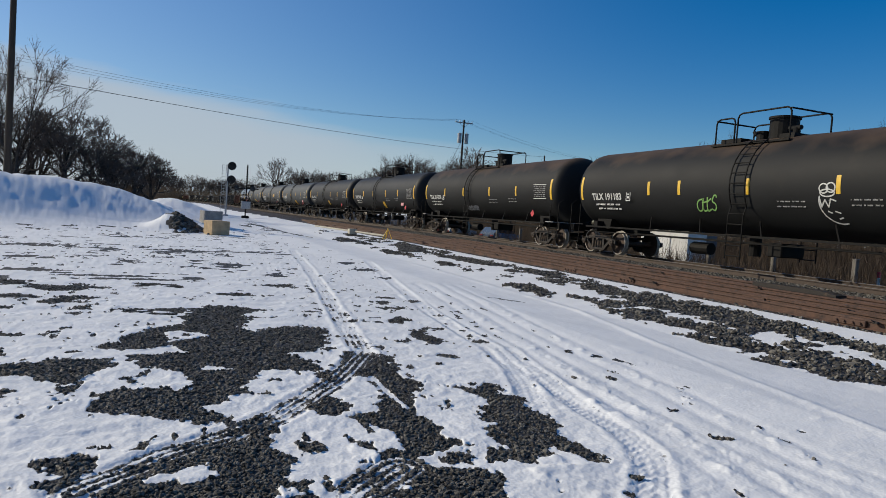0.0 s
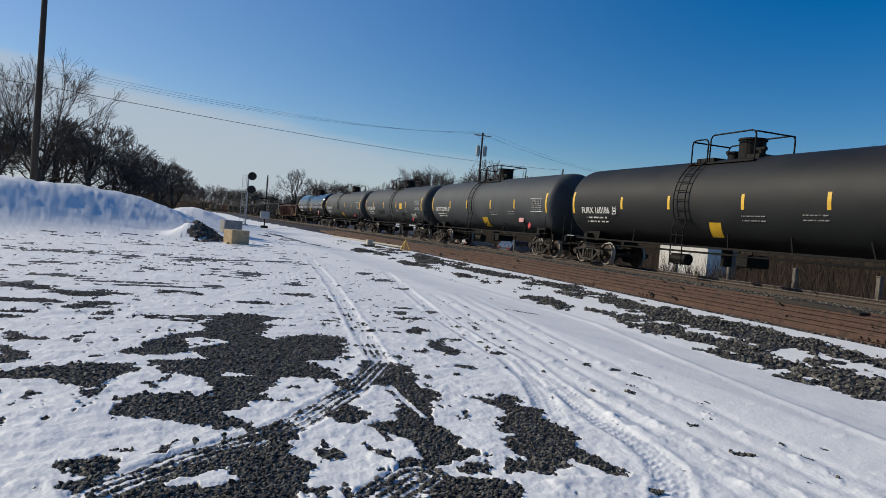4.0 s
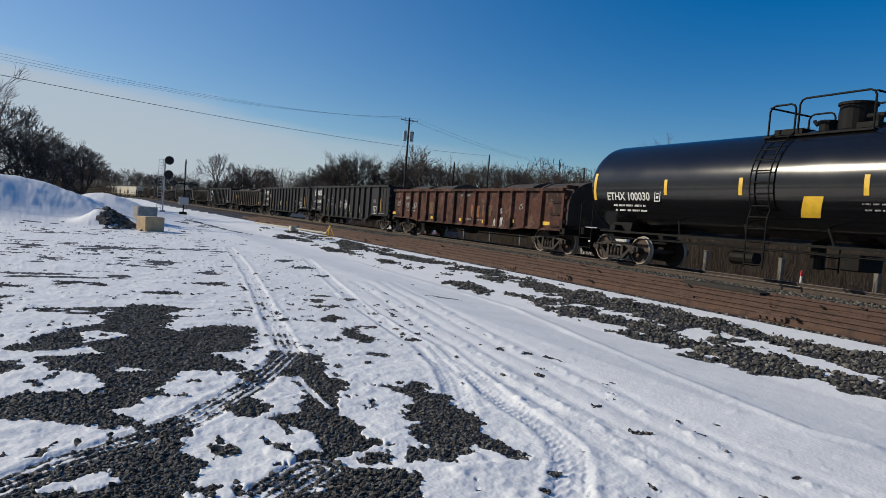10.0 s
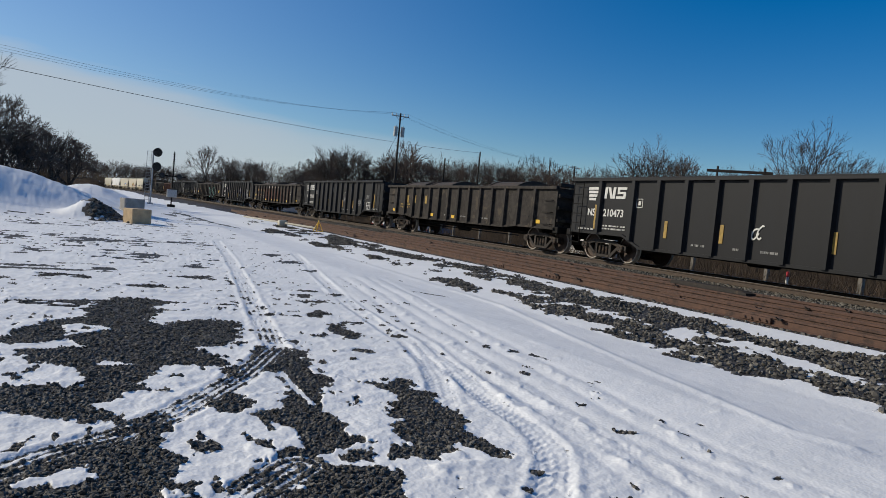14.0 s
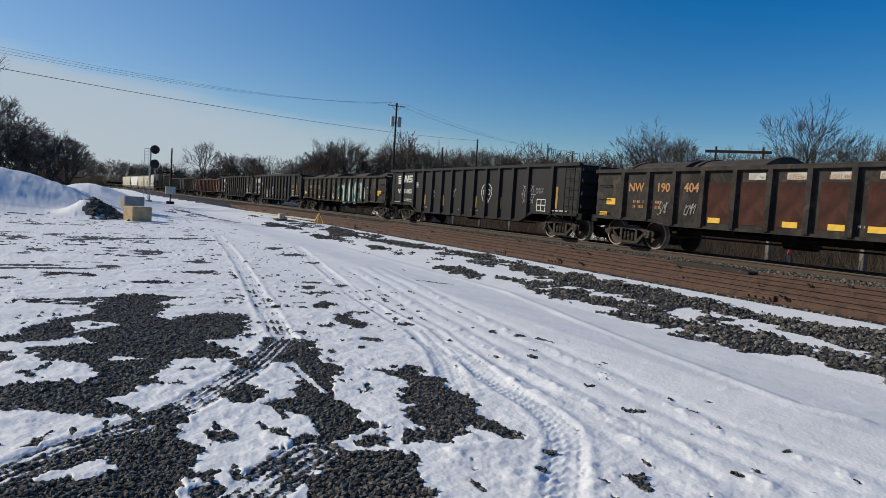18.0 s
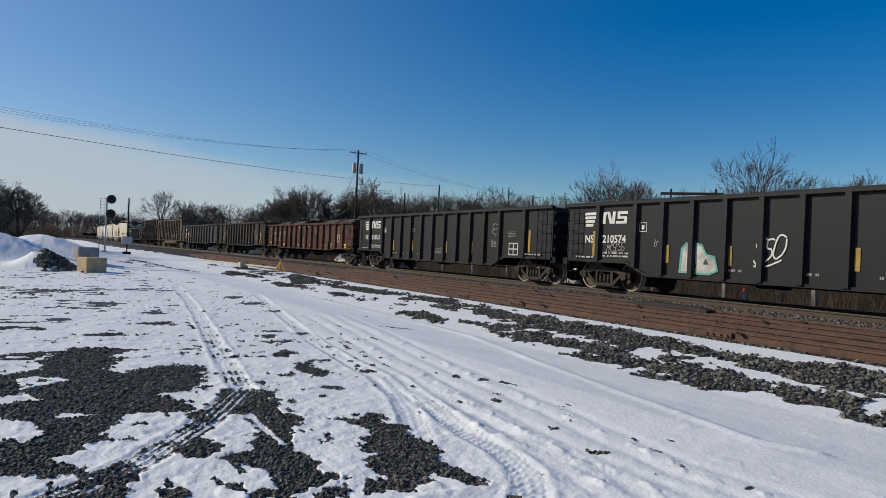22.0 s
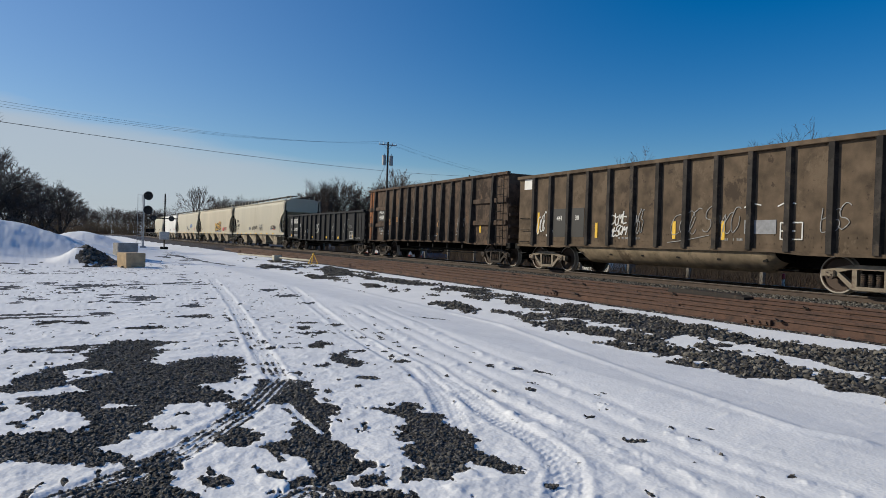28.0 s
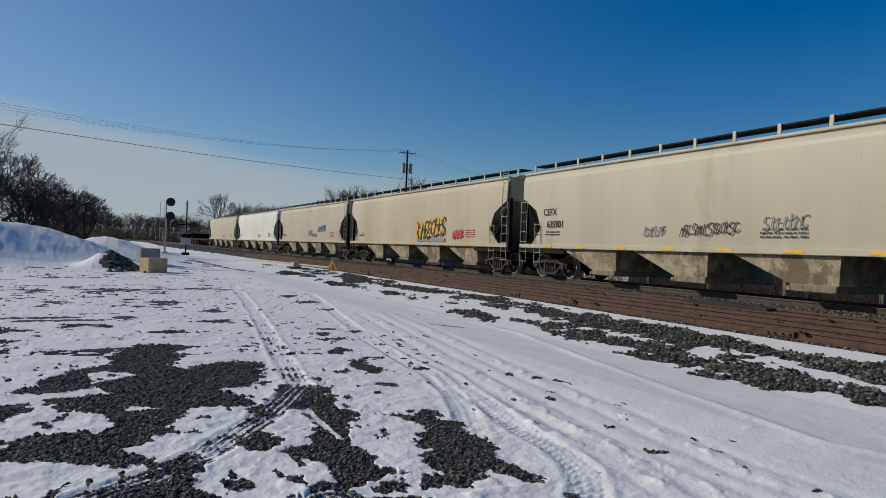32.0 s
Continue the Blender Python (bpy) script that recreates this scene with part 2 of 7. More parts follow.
M["rail_head"] = mat("rail_head", (0.33, 0.31, 0.29), 0.45, metal=0.6, scale=7, vary=0.15, bump=0.05)
M["tie"] = mat("tie_wood", (0.055, 0.038, 0.028), 0.9, scale=6, dirt=(0.11, 0.085, 0.065), dirt_amount=0.45, bump=0.5)
M["wood_pole"] = mat("pole_wood", (0.032, 0.025, 0.020), 0.9, scale=8, bump=0.5, streak=True, vary=0.3)
M["galv"] = mat("galvanised", (0.34, 0.35, 0.36), 0.5, metal=0.5, scale=10, bump=0.05)
M["signal_black"] = mat("signal_black", (0.014, 0.014, 0.015), 0.55, scale=8, bump=0.03)
M["concrete"] = mat("concrete", (0.28, 0.265, 0.24), 0.85, scale=3, dirt=(0.17, 0.15, 0.125), dirt_amount=0.4, bump=0.3)
M["old_post"] = mat("old_post", (0.15, 0.138, 0.12), 0.9, scale=4, dirt=(0.09, 0.075, 0.06), dirt_amount=0.4, bump=0.3)
M["sandstone"] = mat("tan_block", (0.46, 0.33, 0.19), 0.85, scale=3, dirt=(0.33, 0.24, 0.14), dirt_amount=0.4, bump=0.3)
M["bark"] = mat("bark", (0.065, 0.054, 0.046), 0.95, spec=0.1, scale=5, bump=0.4, vary=0.35)
M["twig"] = mat("twig", (0.10, 0.080, 0.070), 0.95, spec=0.1, scale=2, bump=0.0, vary=0.3)
M["brush"] = mat("dry_brush", (0.11, 0.075, 0.045), 0.95, scale=1.5, bump=0.0, vary=0.5)
M["wall_white"] = mat("white_siding", (0.66, 0.65, 0.62), 0.7, scale=2, vary=0.08, bump=0.05)
M["wall_grey"] = mat("grey_siding", (0.10, 0.105, 0.11), 0.7, scale=2, vary=0.15, bump=0.05)
M["glass"] = mat("dark_glass", (0.02, 0.025, 0.03), 0.08, scale=3, vary=0.1, bump=0.0)
M["car_blue"] = mat("car_blue", (0.10, 0.14, 0.20), 0.25, scale=3, vary=0.08, bump=0.0)
M["rubber"] = mat("rubber", (0.02, 0.02, 0.02), 0.85, scale=8, bump=0.1)
M["rust_worn"] = flaking("rust_worn", (0.035, 0.029, 0.025), (0.125, 0.070, 0.040), (0.16, 0.10, 0.06), 2.2, 0.5)
M["coal_rusty"] = flaking("coal_rusty", (0.028, 0.021, 0.017), (0.078, 0.056, 0.042), (0.125, 0.078, 0.052), 1.1, 0.5)
M["gon_grey"] = flaking("gon_grey", (0.020, 0.021, 0.022), (0.036, 0.038, 0.040), (0.060, 0.050, 0.043), 1.3, 0.3)
M["orange_worn"] = mat("orange_worn", (0.36, 0.19, 0.075), 0.7, scale=9, vary=0.35, bump=0.0)
M["white_faded"] = mat("white_faded", (0.40, 0.39, 0.37), 0.8, scale=3, vary=0.35, bump=0.05, dirt=(0.14, 0.12, 0.10), dirt_amount=0.35)
M["teal"] = mat("teal_spray", (0.10, 0.30, 0.28), 0.7, scale=9, vary=0.2, bump=0.0)
M["coal"] = mat("scrap_load", (0.040, 0.032, 0.027), 0.9, scale=2.5, dirt=(0.10, 0.06, 0.04), dirt_amount=0.45, bump=1.0, fine=12)


# ---- mesh helpers ----
def mesh_from(bm, name, material, smooth=False):
    me = bpy.data.meshes.new(name)
    bm.normal_update()
    bm.to_mesh(me)
    bm.free()
    for m in (material if isinstance(material, (list, tuple)) else [material]):
        me.materials.append(m)
    if smooth:
        me.polygons.foreach_set("use_smooth", [True] * len(me.polygons))
    return me


def part(name, bm, material, parent=None, label="", smooth=False, m=None):
    ob = new(name, mesh_from(bm, name, material, smooth))
    if m is not None:
        ob.matrix_basis = m
    ob.parent = parent
    if label:
        tagged(ob, label)
    return ob


def share(name, mesh, parent, m):
    ob = new(name, mesh)
    ob.matrix_basis = m
    ob.parent = parent
    return ob


def thing(name, label, category, group="", kind="", m=None):
    ob = new(name)
    ob.empty_display_size = 0.2
    if m is not None:
        ob.matrix_basis = m
    return tagged(ob, label, category, group, kind)


def box(bm, x0, x1, y0, y1, z0, z1, bevel=0.0, mi=0):
    r = bmesh.ops.create_cube(bm, size=1.0, matrix=Matrix.Translation(((x0 + x1) / 2, (y0 + y1) / 2, (z0 + z1) / 2)) @ Matrix.Diagonal((x1 - x0, y1 - y0, z1 - z0, 1)))
    vs = r["verts"]
    if mi:
        for f in {f for v in vs for f in v.link_faces}:
            f.material_index = mi
    if bevel:
        bmesh.ops.bevel(bm, geom=list({e for v in vs for e in v.link_edges}), offset=bevel, segments=1, affect="EDGES", profile=0.5)
    return vs


def rod(bm, a, b, r, seg=6, r2=None, caps=True):
    a, b = Vector(a), Vector(b)
    d = b - a
    m = Matrix.Translation((a + b) / 2) @ d.to_track_quat("Z", "Y").to_matrix().to_4x4()
    return bmesh.ops.create_cone(bm, cap_ends=caps, segments=seg, radius1=r, radius2=r if r2 is None else r2, depth=d.length, matrix=m)["verts"]


def tube(bm, pts, r, seg=6):
    """A bent round bar through the points, in one skin."""
    pts = [Vector(p) for p in pts]
    rings, u = [], None
    for i, p in enumerate(pts):
        d = (pts[min(i + 1, len(pts) - 1)] - pts[max(i - 1, 0)])
        if d.length < 1e-6:
            d = pts[min(i + 1, len(pts) - 1)] - p
        d.normalize()
        u = d.orthogonal().normalized() if u is None else (u - d * u.dot(d)).normalized()
        w = d.cross(u)
        rings.append([bm.verts.new(p + (u * math.cos(2 * math.pi * k / seg) + w * math.sin(2 * math.pi * k / seg)) * r) for k in range(seg)])
    for a, c in zip(rings, rings[1:]):
        for k in range(seg):
            bm.faces.new((a[k], a[(k + 1) % seg], c[(k + 1) % seg], c[k]))
    bm.faces.new(rings[0][::-1])
    bm.faces.new(rings[-1])


def lathe_y(bm, prof, seg=40, cz=0.0):
    """Rings round the y axis from (y, radius) pairs."""
    rings = []
    for y, r in prof:
        if r < 1e-4:
            rings.append([bm.verts.new((0, y, cz))])
        else:
            rings.append([bm.verts.new((r * math.cos(2 * math.pi * i / seg), y, cz + r * math.sin(2 * math.pi * i / seg))) for i in range(seg)])
    for A, B in zip(rings, rings[1:]):
        for i in range(seg):
            j = (i + 1) % seg
            if len(A) == 1:
                bm.faces.new((A[0], B[j], B[i]))
            elif len(B) == 1:
                bm.faces.new((A[i], A[j], B[0]))
            else:
                bm.faces.new((A[i], A[j], B[j], B[i]))
    bmesh.ops.recalc_face_normals(bm, faces=bm.faces[:])


def prism(bm, pts, x0, x1):
    """An outline in (y, z) pushed out from x0 to x1."""
    a = [bm.verts.new((x0, y, z)) for y, z in pts]
    b = [bm.verts.new((x1, y, z)) for y, z in pts]
    n = len(pts)
    fs = [bm.faces.new(a), bm.faces.new(b[::-1])]
    for i in range(n):
        fs.append(bm.faces.new((a[i], b[i], b[(i + 1) % n], a[(i + 1) % n])))
    bmesh.ops.recalc_face_normals(bm, faces=fs)


SIDE = Matrix(((0, 0, -1, 0), (-1, 0, 0, 0), (0, 1, 0, 0), (0, 0, 0, 1)))  # lettering on a car's side that faces the yard


def text_mesh(s, size):
    c = bpy.data.curves.new("lettering", "FONT")
    c.body, c.size, c.extrude, c.align_x, c.offset = s, size, 0.002, "CENTER", 0.022 * size
    c.resolution_u = 3
    tmp = new("lettering", c)
    me = bpy.data.meshes.new_from_object(tmp.evaluated_get(bpy.context.evaluated_depsgraph_get()))
    bpy.data.objects.remove(tmp)
    bpy.data.curves.remove(c)
    return me


def lettering(s, size, material, parent, y, z, x):
    me = text_mesh(s, size)
    me.materials.clear()
    me.materials.append(material)
    return share("lettering", me, parent, Matrix.Translation((x, y, z)) @ SIDE)


# ---- the track: a gentle bend, in plan ----
V0, ACC, RAIL_Z, GAUGE = 12.881, 0.0095, 0.543, 1.435
_ks = np.array([0, 28.7, 57.4, 86.1, 110, 140, 180, 230, 300])
_kv = np.array([-0.0023, -0.00057, -0.0004, -0.00063, 0.00093, 0.00105, -0.00011, -0.00158, -0.00144])
_ds = 0.5
_S = np.arange(-700, 700, _ds)
_k = np.interp(_S, _ks, _kv, left=0.0, right=0.0)
_k[_S < 0] = -0.0023 * np.clip(1 + _S[_S < 0] / 120, 0, 1)
_th = np.concatenate([[0], np.cumsum((_k[1:] + _k[:-1]) / 2 * _ds)])
_i0 = int(np.argmin(abs(_S)))
_th = _th - _th[_i0] + 0.00887
_px = np.concatenate([[0], np.cumsum(np.sin((_th[1:] + _th[:-1]) / 2) * _ds)])
_py = np.concatenate([[0], np.cumsum(np.cos((_th[1:] + _th[:-1]) / 2) * _ds)])
_px, _py = _px - _px[_i0] + 15.373, _py - _py[_i0]


def track(s, off=0.0):
    """x, y and heading at s metres along the near rail, off metres to its right."""
    x, y, th = (float(np.interp(s, _S, a)) for a in (_px, _py, _th))
    return x + off * math.cos(th), y - off * math.sin(th), th


def run(t):
    return V0 * t + 0.5 * ACC * t * t


def near_rail_x(y):
    return np.interp(y, _py, _px)


# ---- ground: one sheet of snow, bare gravel and trackbed ----
def vnoise(x, y, seed):
    """Smooth value noise on a unit lattice."""
    xi, yi = np.floor(x).astype(np.int64), np.floor(y).astype(np.int64)
    fx, fy = x - xi, y - yi
    fx, fy = fx * fx * (3 - 2 * fx), fy * fy * (3 - 2 * fy)

    def h(a, b):
        n = (a * 374761393 + b * 668265263 + seed * 974634777) & 0x7FFFFFFF
        n = ((n ^ (n >> 13)) * 1274126177) & 0x7FFFFFFF
        return ((n ^ (n >> 16)) & 0xFFFF) / 65535.0
    return (h(xi, yi) * (1 - fx) + h(xi + 1, yi) * fx) * (1 - fy) + (h(xi, yi + 1) * (1 - fx) + h(xi + 1, yi + 1) * fx) * fy


def fbm(x, y, seed, octaves=4):
    v, a, tot = 0.0, 1.0, 0.0
    for o in range(octaves):
        v = v + a * vnoise(x * 2 ** o, y * 2 ** o, seed + o)
        tot += a
        a *= 0.5
    return v / tot


def smooth(a, b, x):
    t = np.clip((x - a) / (b - a), 0, 1)
    return t * t * (3 - 2 * t)


# bare gravel patches in the yard, as outlines in plan
BARE_WEST = [[(-0.17, 9.04), (0.2, 10.01), (0.46, 10.03), (1.07, 9.71), (0.51, 9.29), (0.73, 8.94), (0.46, 8.45), (0.68, 7.9), (0.89, 8.26), (1.3, 8.45), (1.68, 8.25), (1.45, 7.88), (1.42, 7.39), (1.23, 6.96), (0.77, 6.99), (1.14, 6.45), (1.19, 6.11), (0.64, 6.21), (0.45, 5.77), (0.44, 5.51), (0.62, 5.4), (0.28, 5.43), (0.24, 5.26), (0.04, 5.08), (0.3, 4.81), (0.38, 4.64), (0.03, 4.75), (-0.16, 4.9), (-0.44, 5.04), (-0.61, 5.11), (-0.67, 5.3), (-0.68, 5.51), (-0.49, 5.65), (-0.19, 5.6), (-0.09, 5.46), (-0.01, 5.86), (-0.09, 6.16), (-0.47, 6.48), (-0.55, 6.73), (-0.45, 6.88), (0.01, 6.97), (-0.18, 7.33), (-0.64, 7.09), (-0.99, 7.19), (-0.74, 7.5), (-0.62, 7.94), (-0.09, 8.56)]]
BARE_CORNER = [[(-0.79, 4.11), (-0.6, 4.25), (-0.47, 4.15), (-0.52, 3.85), (-0.35, 3.93), (-0.21, 4.08), (-0.02, 4.27), (0.17, 4.41), (0.35, 4.62), (0.52, 4.69), (0.38, 3.02), (-0.35, 3.16), (-0.44, 3.66), (-0.67, 3.73), (-0.78, 3.81), (-0.66, 3.9)],
    [(0.21, 4.5), (0.42, 4.79), (0.53, 4.77), (0.57, 4.6), (0.54, 4.38), (0.4, 4.11), (0.54, 3.94), (0.47, 3.85), (0.52, 3.58), (0.36, 3.57), (0.39, 3.44), (0.48, 2.95), (0.15, 3.05), (0.06, 4.33)]]
BARE_FORK = [[(1.57, 6.93), (1.89, 6.77), (1.88, 6.38), (1.88, 5.92), (1.85, 5.51), (1.66, 5.18), (1.62, 4.87), (1.63, 4.65), (1.73, 4.37), (1.62, 4.27), (1.64, 4.04), (1.39, 3.88), (1.3, 3.79), (1.19, 3.91), (1.36, 4.02), (1.37, 4.2), (1.28, 4.58), (1.16, 4.7), (1.39, 4.82), (1.47, 5.05), (1.51, 5.47), (1.53, 5.75), (1.4, 5.97), (1.13, 5.71), (1.06, 6.02), (1.33, 6.2)],
    [(1.18, 3.74), (1.33, 3.78), (1.5, 3.67), (1.8, 3.51), (1.75, 3.35), (1.66, 3.22), (1.63, 2.92), (1.57, 2.64), (0.96, 2.81), (1.07, 3.41), (1.17, 3.42)]]
BARE_EAST = [[(2.24, 5.46), (2.39, 5.3), (2.56, 5.51), (2.7, 5.39), (2.53, 5.19), (2.65, 5.02), (2.55, 4.87), (2.64, 4.69), (2.62, 4.26), (2.5, 4.12), (2.59, 3.95), (2.49, 3.63), (2.32, 3.87), (2.24, 3.74), (2.1, 3.7), (2.03, 3.45), (1.95, 3.69), (1.84, 3.78), (1.99, 3.96), (1.96, 4.08), (2.01, 4.31), (2.12, 4.42), (2.09, 4.64), (2.18, 4.7), (2.12, 4.86), (2.27, 4.92), (2.33, 5.08)],
    [(2.59, 8.45), (2.81, 8.16), (2.92, 7.48), (2.62, 7.32), (2.63, 7.93)],
    [(2.56, 8.8), (2.81, 9.29), (2.88, 9), (2.67, 8.62)],
    [(0.88, 5.15), (0.96, 5.29), (1.08, 5.19), (1.09, 5.01), (0.96, 4.78), (0.88, 4.93)]]
BARE_SPOTS = [[(-1.35, 6.52), (-1.24, 6.65), (-0.99, 6.73), (-0.59, 6.5), (-0.85, 6.21), (-0.86, 5.87), (-0.97, 5.82), (-1.19, 6.16), (-1.62, 6.13), (-1.69, 6.38)],
    [(-2.12, 8.2), (-1.7, 7.83), (-1.96, 7.61)],
    [(-1.95, 7.39), (-1.69, 7.2), (-1.64, 6.76), (-1.77, 6.7)],
    [(-2.47, 11.57), (-1.79, 12.13), (-1.21, 11.76), (-2.04, 11.27)],
    [(-1.96, 10.09), (-1.79, 10.87), (-1.28, 10.67), (-1.75, 10.02)],
    [(-1.45, 9.19), (-1.4, 9.48), (-1.21, 9.45), (-1.34, 9.12)],
    [(0.63, 4.26), (0.76, 4.24), (0.8, 4.11), (0.71, 4.09)],
    [(1.49, 3.86), (1.65, 3.88), (1.63, 3.72), (1.5, 3.72)],
    [(0.51, 3.64), (0.62, 3.61), (0.58, 3.51)],
    [(0.52, 3.39), (0.62, 3.42), (0.6, 3.26), (0.5, 3.28)],
    [(-0.99, 5.7), (-0.86, 5.73), (-0.74, 5.57), (-0.89, 5.58)]]
# snow left lying inside them
SNOW_IN = [[(-0.33, 7.93), (-0.15, 8.13), (0.22, 7.92), (0.09, 7.66), (-0.22, 7.53)],
    [(0.07, 6.4), (0.32, 6.27), (0.19, 6.16)],
    [(-0.08, 3.83), (0, 3.93), (0.11, 4), (0.15, 3.79), (0.03, 3.7)],
    [(-0.18, 3.76), (-0.11, 3.84), (-0.1, 3.77)]]
# small worn spots: centre x, y and half sizes across and along
SPECKS = [(3.77, 3.87, 0.1, 0.07), (4.2, 3.71, 0.09, 0.05), (3.49, 2.67, 0.05, 0.04), (2.58, 3.32, 0.04, 0.05), (2.38, 3.11, 0.05, 0.06), (2.01, 3.21, 0.07, 0.04), (3.96, 5.57, 0.08, 0.1), (4.21, 6.8, 0.06, 0.1), (3.89, 4.52, 0.06, 0.04), (5.67, 11.58, 0.22, 0.12), (5.95, 13.87, 0.2, 0.15), (4.13, 16.62, 0.35, 0.3), (4.16, 14.78, 0.2, 0.2), (4.01, 18.51, 0.3, 0.4), (2.26, 8.84, 0.3, 0.08), (2.92, 10.55, 0.16, 0.25), (3.04, 10.13, 0.16, 0.2), (3.58, 10.95, 0.14, 0.18), (3.24, 11.26, 0.2, 0.1), (2.61, 6.68, 0.14, 0.08), (3.35, 7.46, 0.12, 0.08), (3.01, 8.32, 0.13, 0.1), (2.39, 6.33, 0.06, 0.1), (2.03, 6.17, 0.05, 0.1), (2.47, 6.03, 0.06, 0.06)]
FAR_SPOTS = [(-3.97, 20.59, 1.18, 0.6), (-3.55, 16.9, 0.47, 0.4), (-0.54, 20.66, 0.76, 0.4), (-1.36, 9.65, 0.16, 0.2), (-0.36, 12.11, 0.22, 0.2), (0.61, 11.31, 0.38, 0.12), (-2.6, 14.2, 0.7, 0.2), (-1.2, 13.6, 0.9, 0.14), (-3.4, 12.6, 0.5, 0.25), (-4.6, 14.6, 0.8, 0.3)]
# strips of gravel laid bare across the far yard
STRIPS = [[(1.49, 58.24), (2.72, 51.27), (3.85, 45.88), (4.76, 39.38), (5.46, 34.89)], [(-0.83, 19.69), (-0.17, 20.47), (1.24, 21.15), (2.36, 21.08)]]
# wheel tracks in the snow: points of their centre lines
RUTS = [[(3.12, 23.05), (2.74, 17.62), (2.43, 14.19), (2.1, 10.78), (1.89, 8.66), (1.75, 7.21), (1.72, 6.78)],
    [(1.73, 6.86), (1.48, 6.3), (1.22, 5.79), (0.82, 5.16), (0.56, 4.79), (0.25, 4.44), (-0.1, 4.16), (-0.39, 3.85), (-0.55, 3.7)],
    [(4.87, 19.47), (4.1, 14.09), (3.55, 10.29), (3.38, 8.45), (3.32, 7.12), (3.12, 6.13), (2.93, 5.46), (2.69, 4.85), (2.61, 4.62)],
    [(3.46, 6.95), (3.3, 6.03), (3.19, 5.32), (3.07, 4.62), (3.06, 4.1), (2.95, 3.72), (2.79, 3.41), (2.51, 3.04), (2.21, 2.69)],
    [(1.2, 3.74), (0.94, 3.48), (0.7, 3.2), (0.61, 3.08)],
    [(1.55, 5.85), (1.56, 5.34), (1.58, 4.88)]]
# rows of clods pushed up beside the wheels
RIDGES = [[(4.69, 13.69), (3.81, 6.77), (3.57, 4.7), (3.51, 3.57), (3.54, 2.86), (3.54, 2.47)],
    [(5.32, 13.83), (4.45, 7.23), (4.24, 4.77), (4.07, 3.33), (4.16, 2.34)],
    [(6.5, 20.23), (6.71, 10.56), (5.57, 5.46), (5.21, 3.53), (5.42, 3.13)],
    [(3.67, 11.7), (3.33, 6.51), (3.27, 4.58), (3.42, 4.03), (3.25, 3.02), (3.14, 2.57)]]


def inside_of(x, y, poly):
    """Signed distance to an outline in plan, positive inside."""
    d = np.full(x.shape, 1e9)
    odd = np.zeros(x.shape, bool)
    for (ax, ay), (bx, by) in zip(poly, poly[1:] + poly[:1]):
        ux, uy = bx - ax, by - ay
        t = np.clip(((x - ax) * ux + (y - ay) * uy) / (ux * ux + uy * uy + 1e-9), 0, 1)
        d = np.minimum(d, np.hypot(x - ax - t * ux, y - ay - t * uy))
        if ay != by:
            odd ^= ((ay > y) != (by > y)) & (x < ax + (y - ay) * ux / uy)
    return np.where(odd, d, -d)


def bare_distance(x, y):
    """Signed distance in metres to the edge of the bare patches near the eye."""
    out = np.full(x.shape, -9.0)
    near = (y > 1.5) & (y < 14) & (x > -4) & (x < 5)
    px, py = x[near], y[near]
    d = np.full(px.shape, -9.0)
    for poly in BARE_WEST + BARE_CORNER + BARE_FORK + BARE_EAST + BARE_SPOTS:
        d = np.maximum(d, inside_of(px, py, poly))
    for poly in SNOW_IN:
        d = np.minimum(d, -inside_of(px, py, poly))
    out[near] = d
    return out


def rut_distance(x, y, pts):
    d = np.full(x.shape, 1e9)
    for (ax, ay), (bx, by) in zip(pts, pts[1:]):
        ux, uy = bx - ax, by - ay
        t = np.clip(((x - ax) * ux + (y - ay) * uy) / (ux * ux + uy * uy), 0, 1)
        d = np.minimum(d, np.hypot(x - ax - t * ux, y - ay - t * uy))
    return d


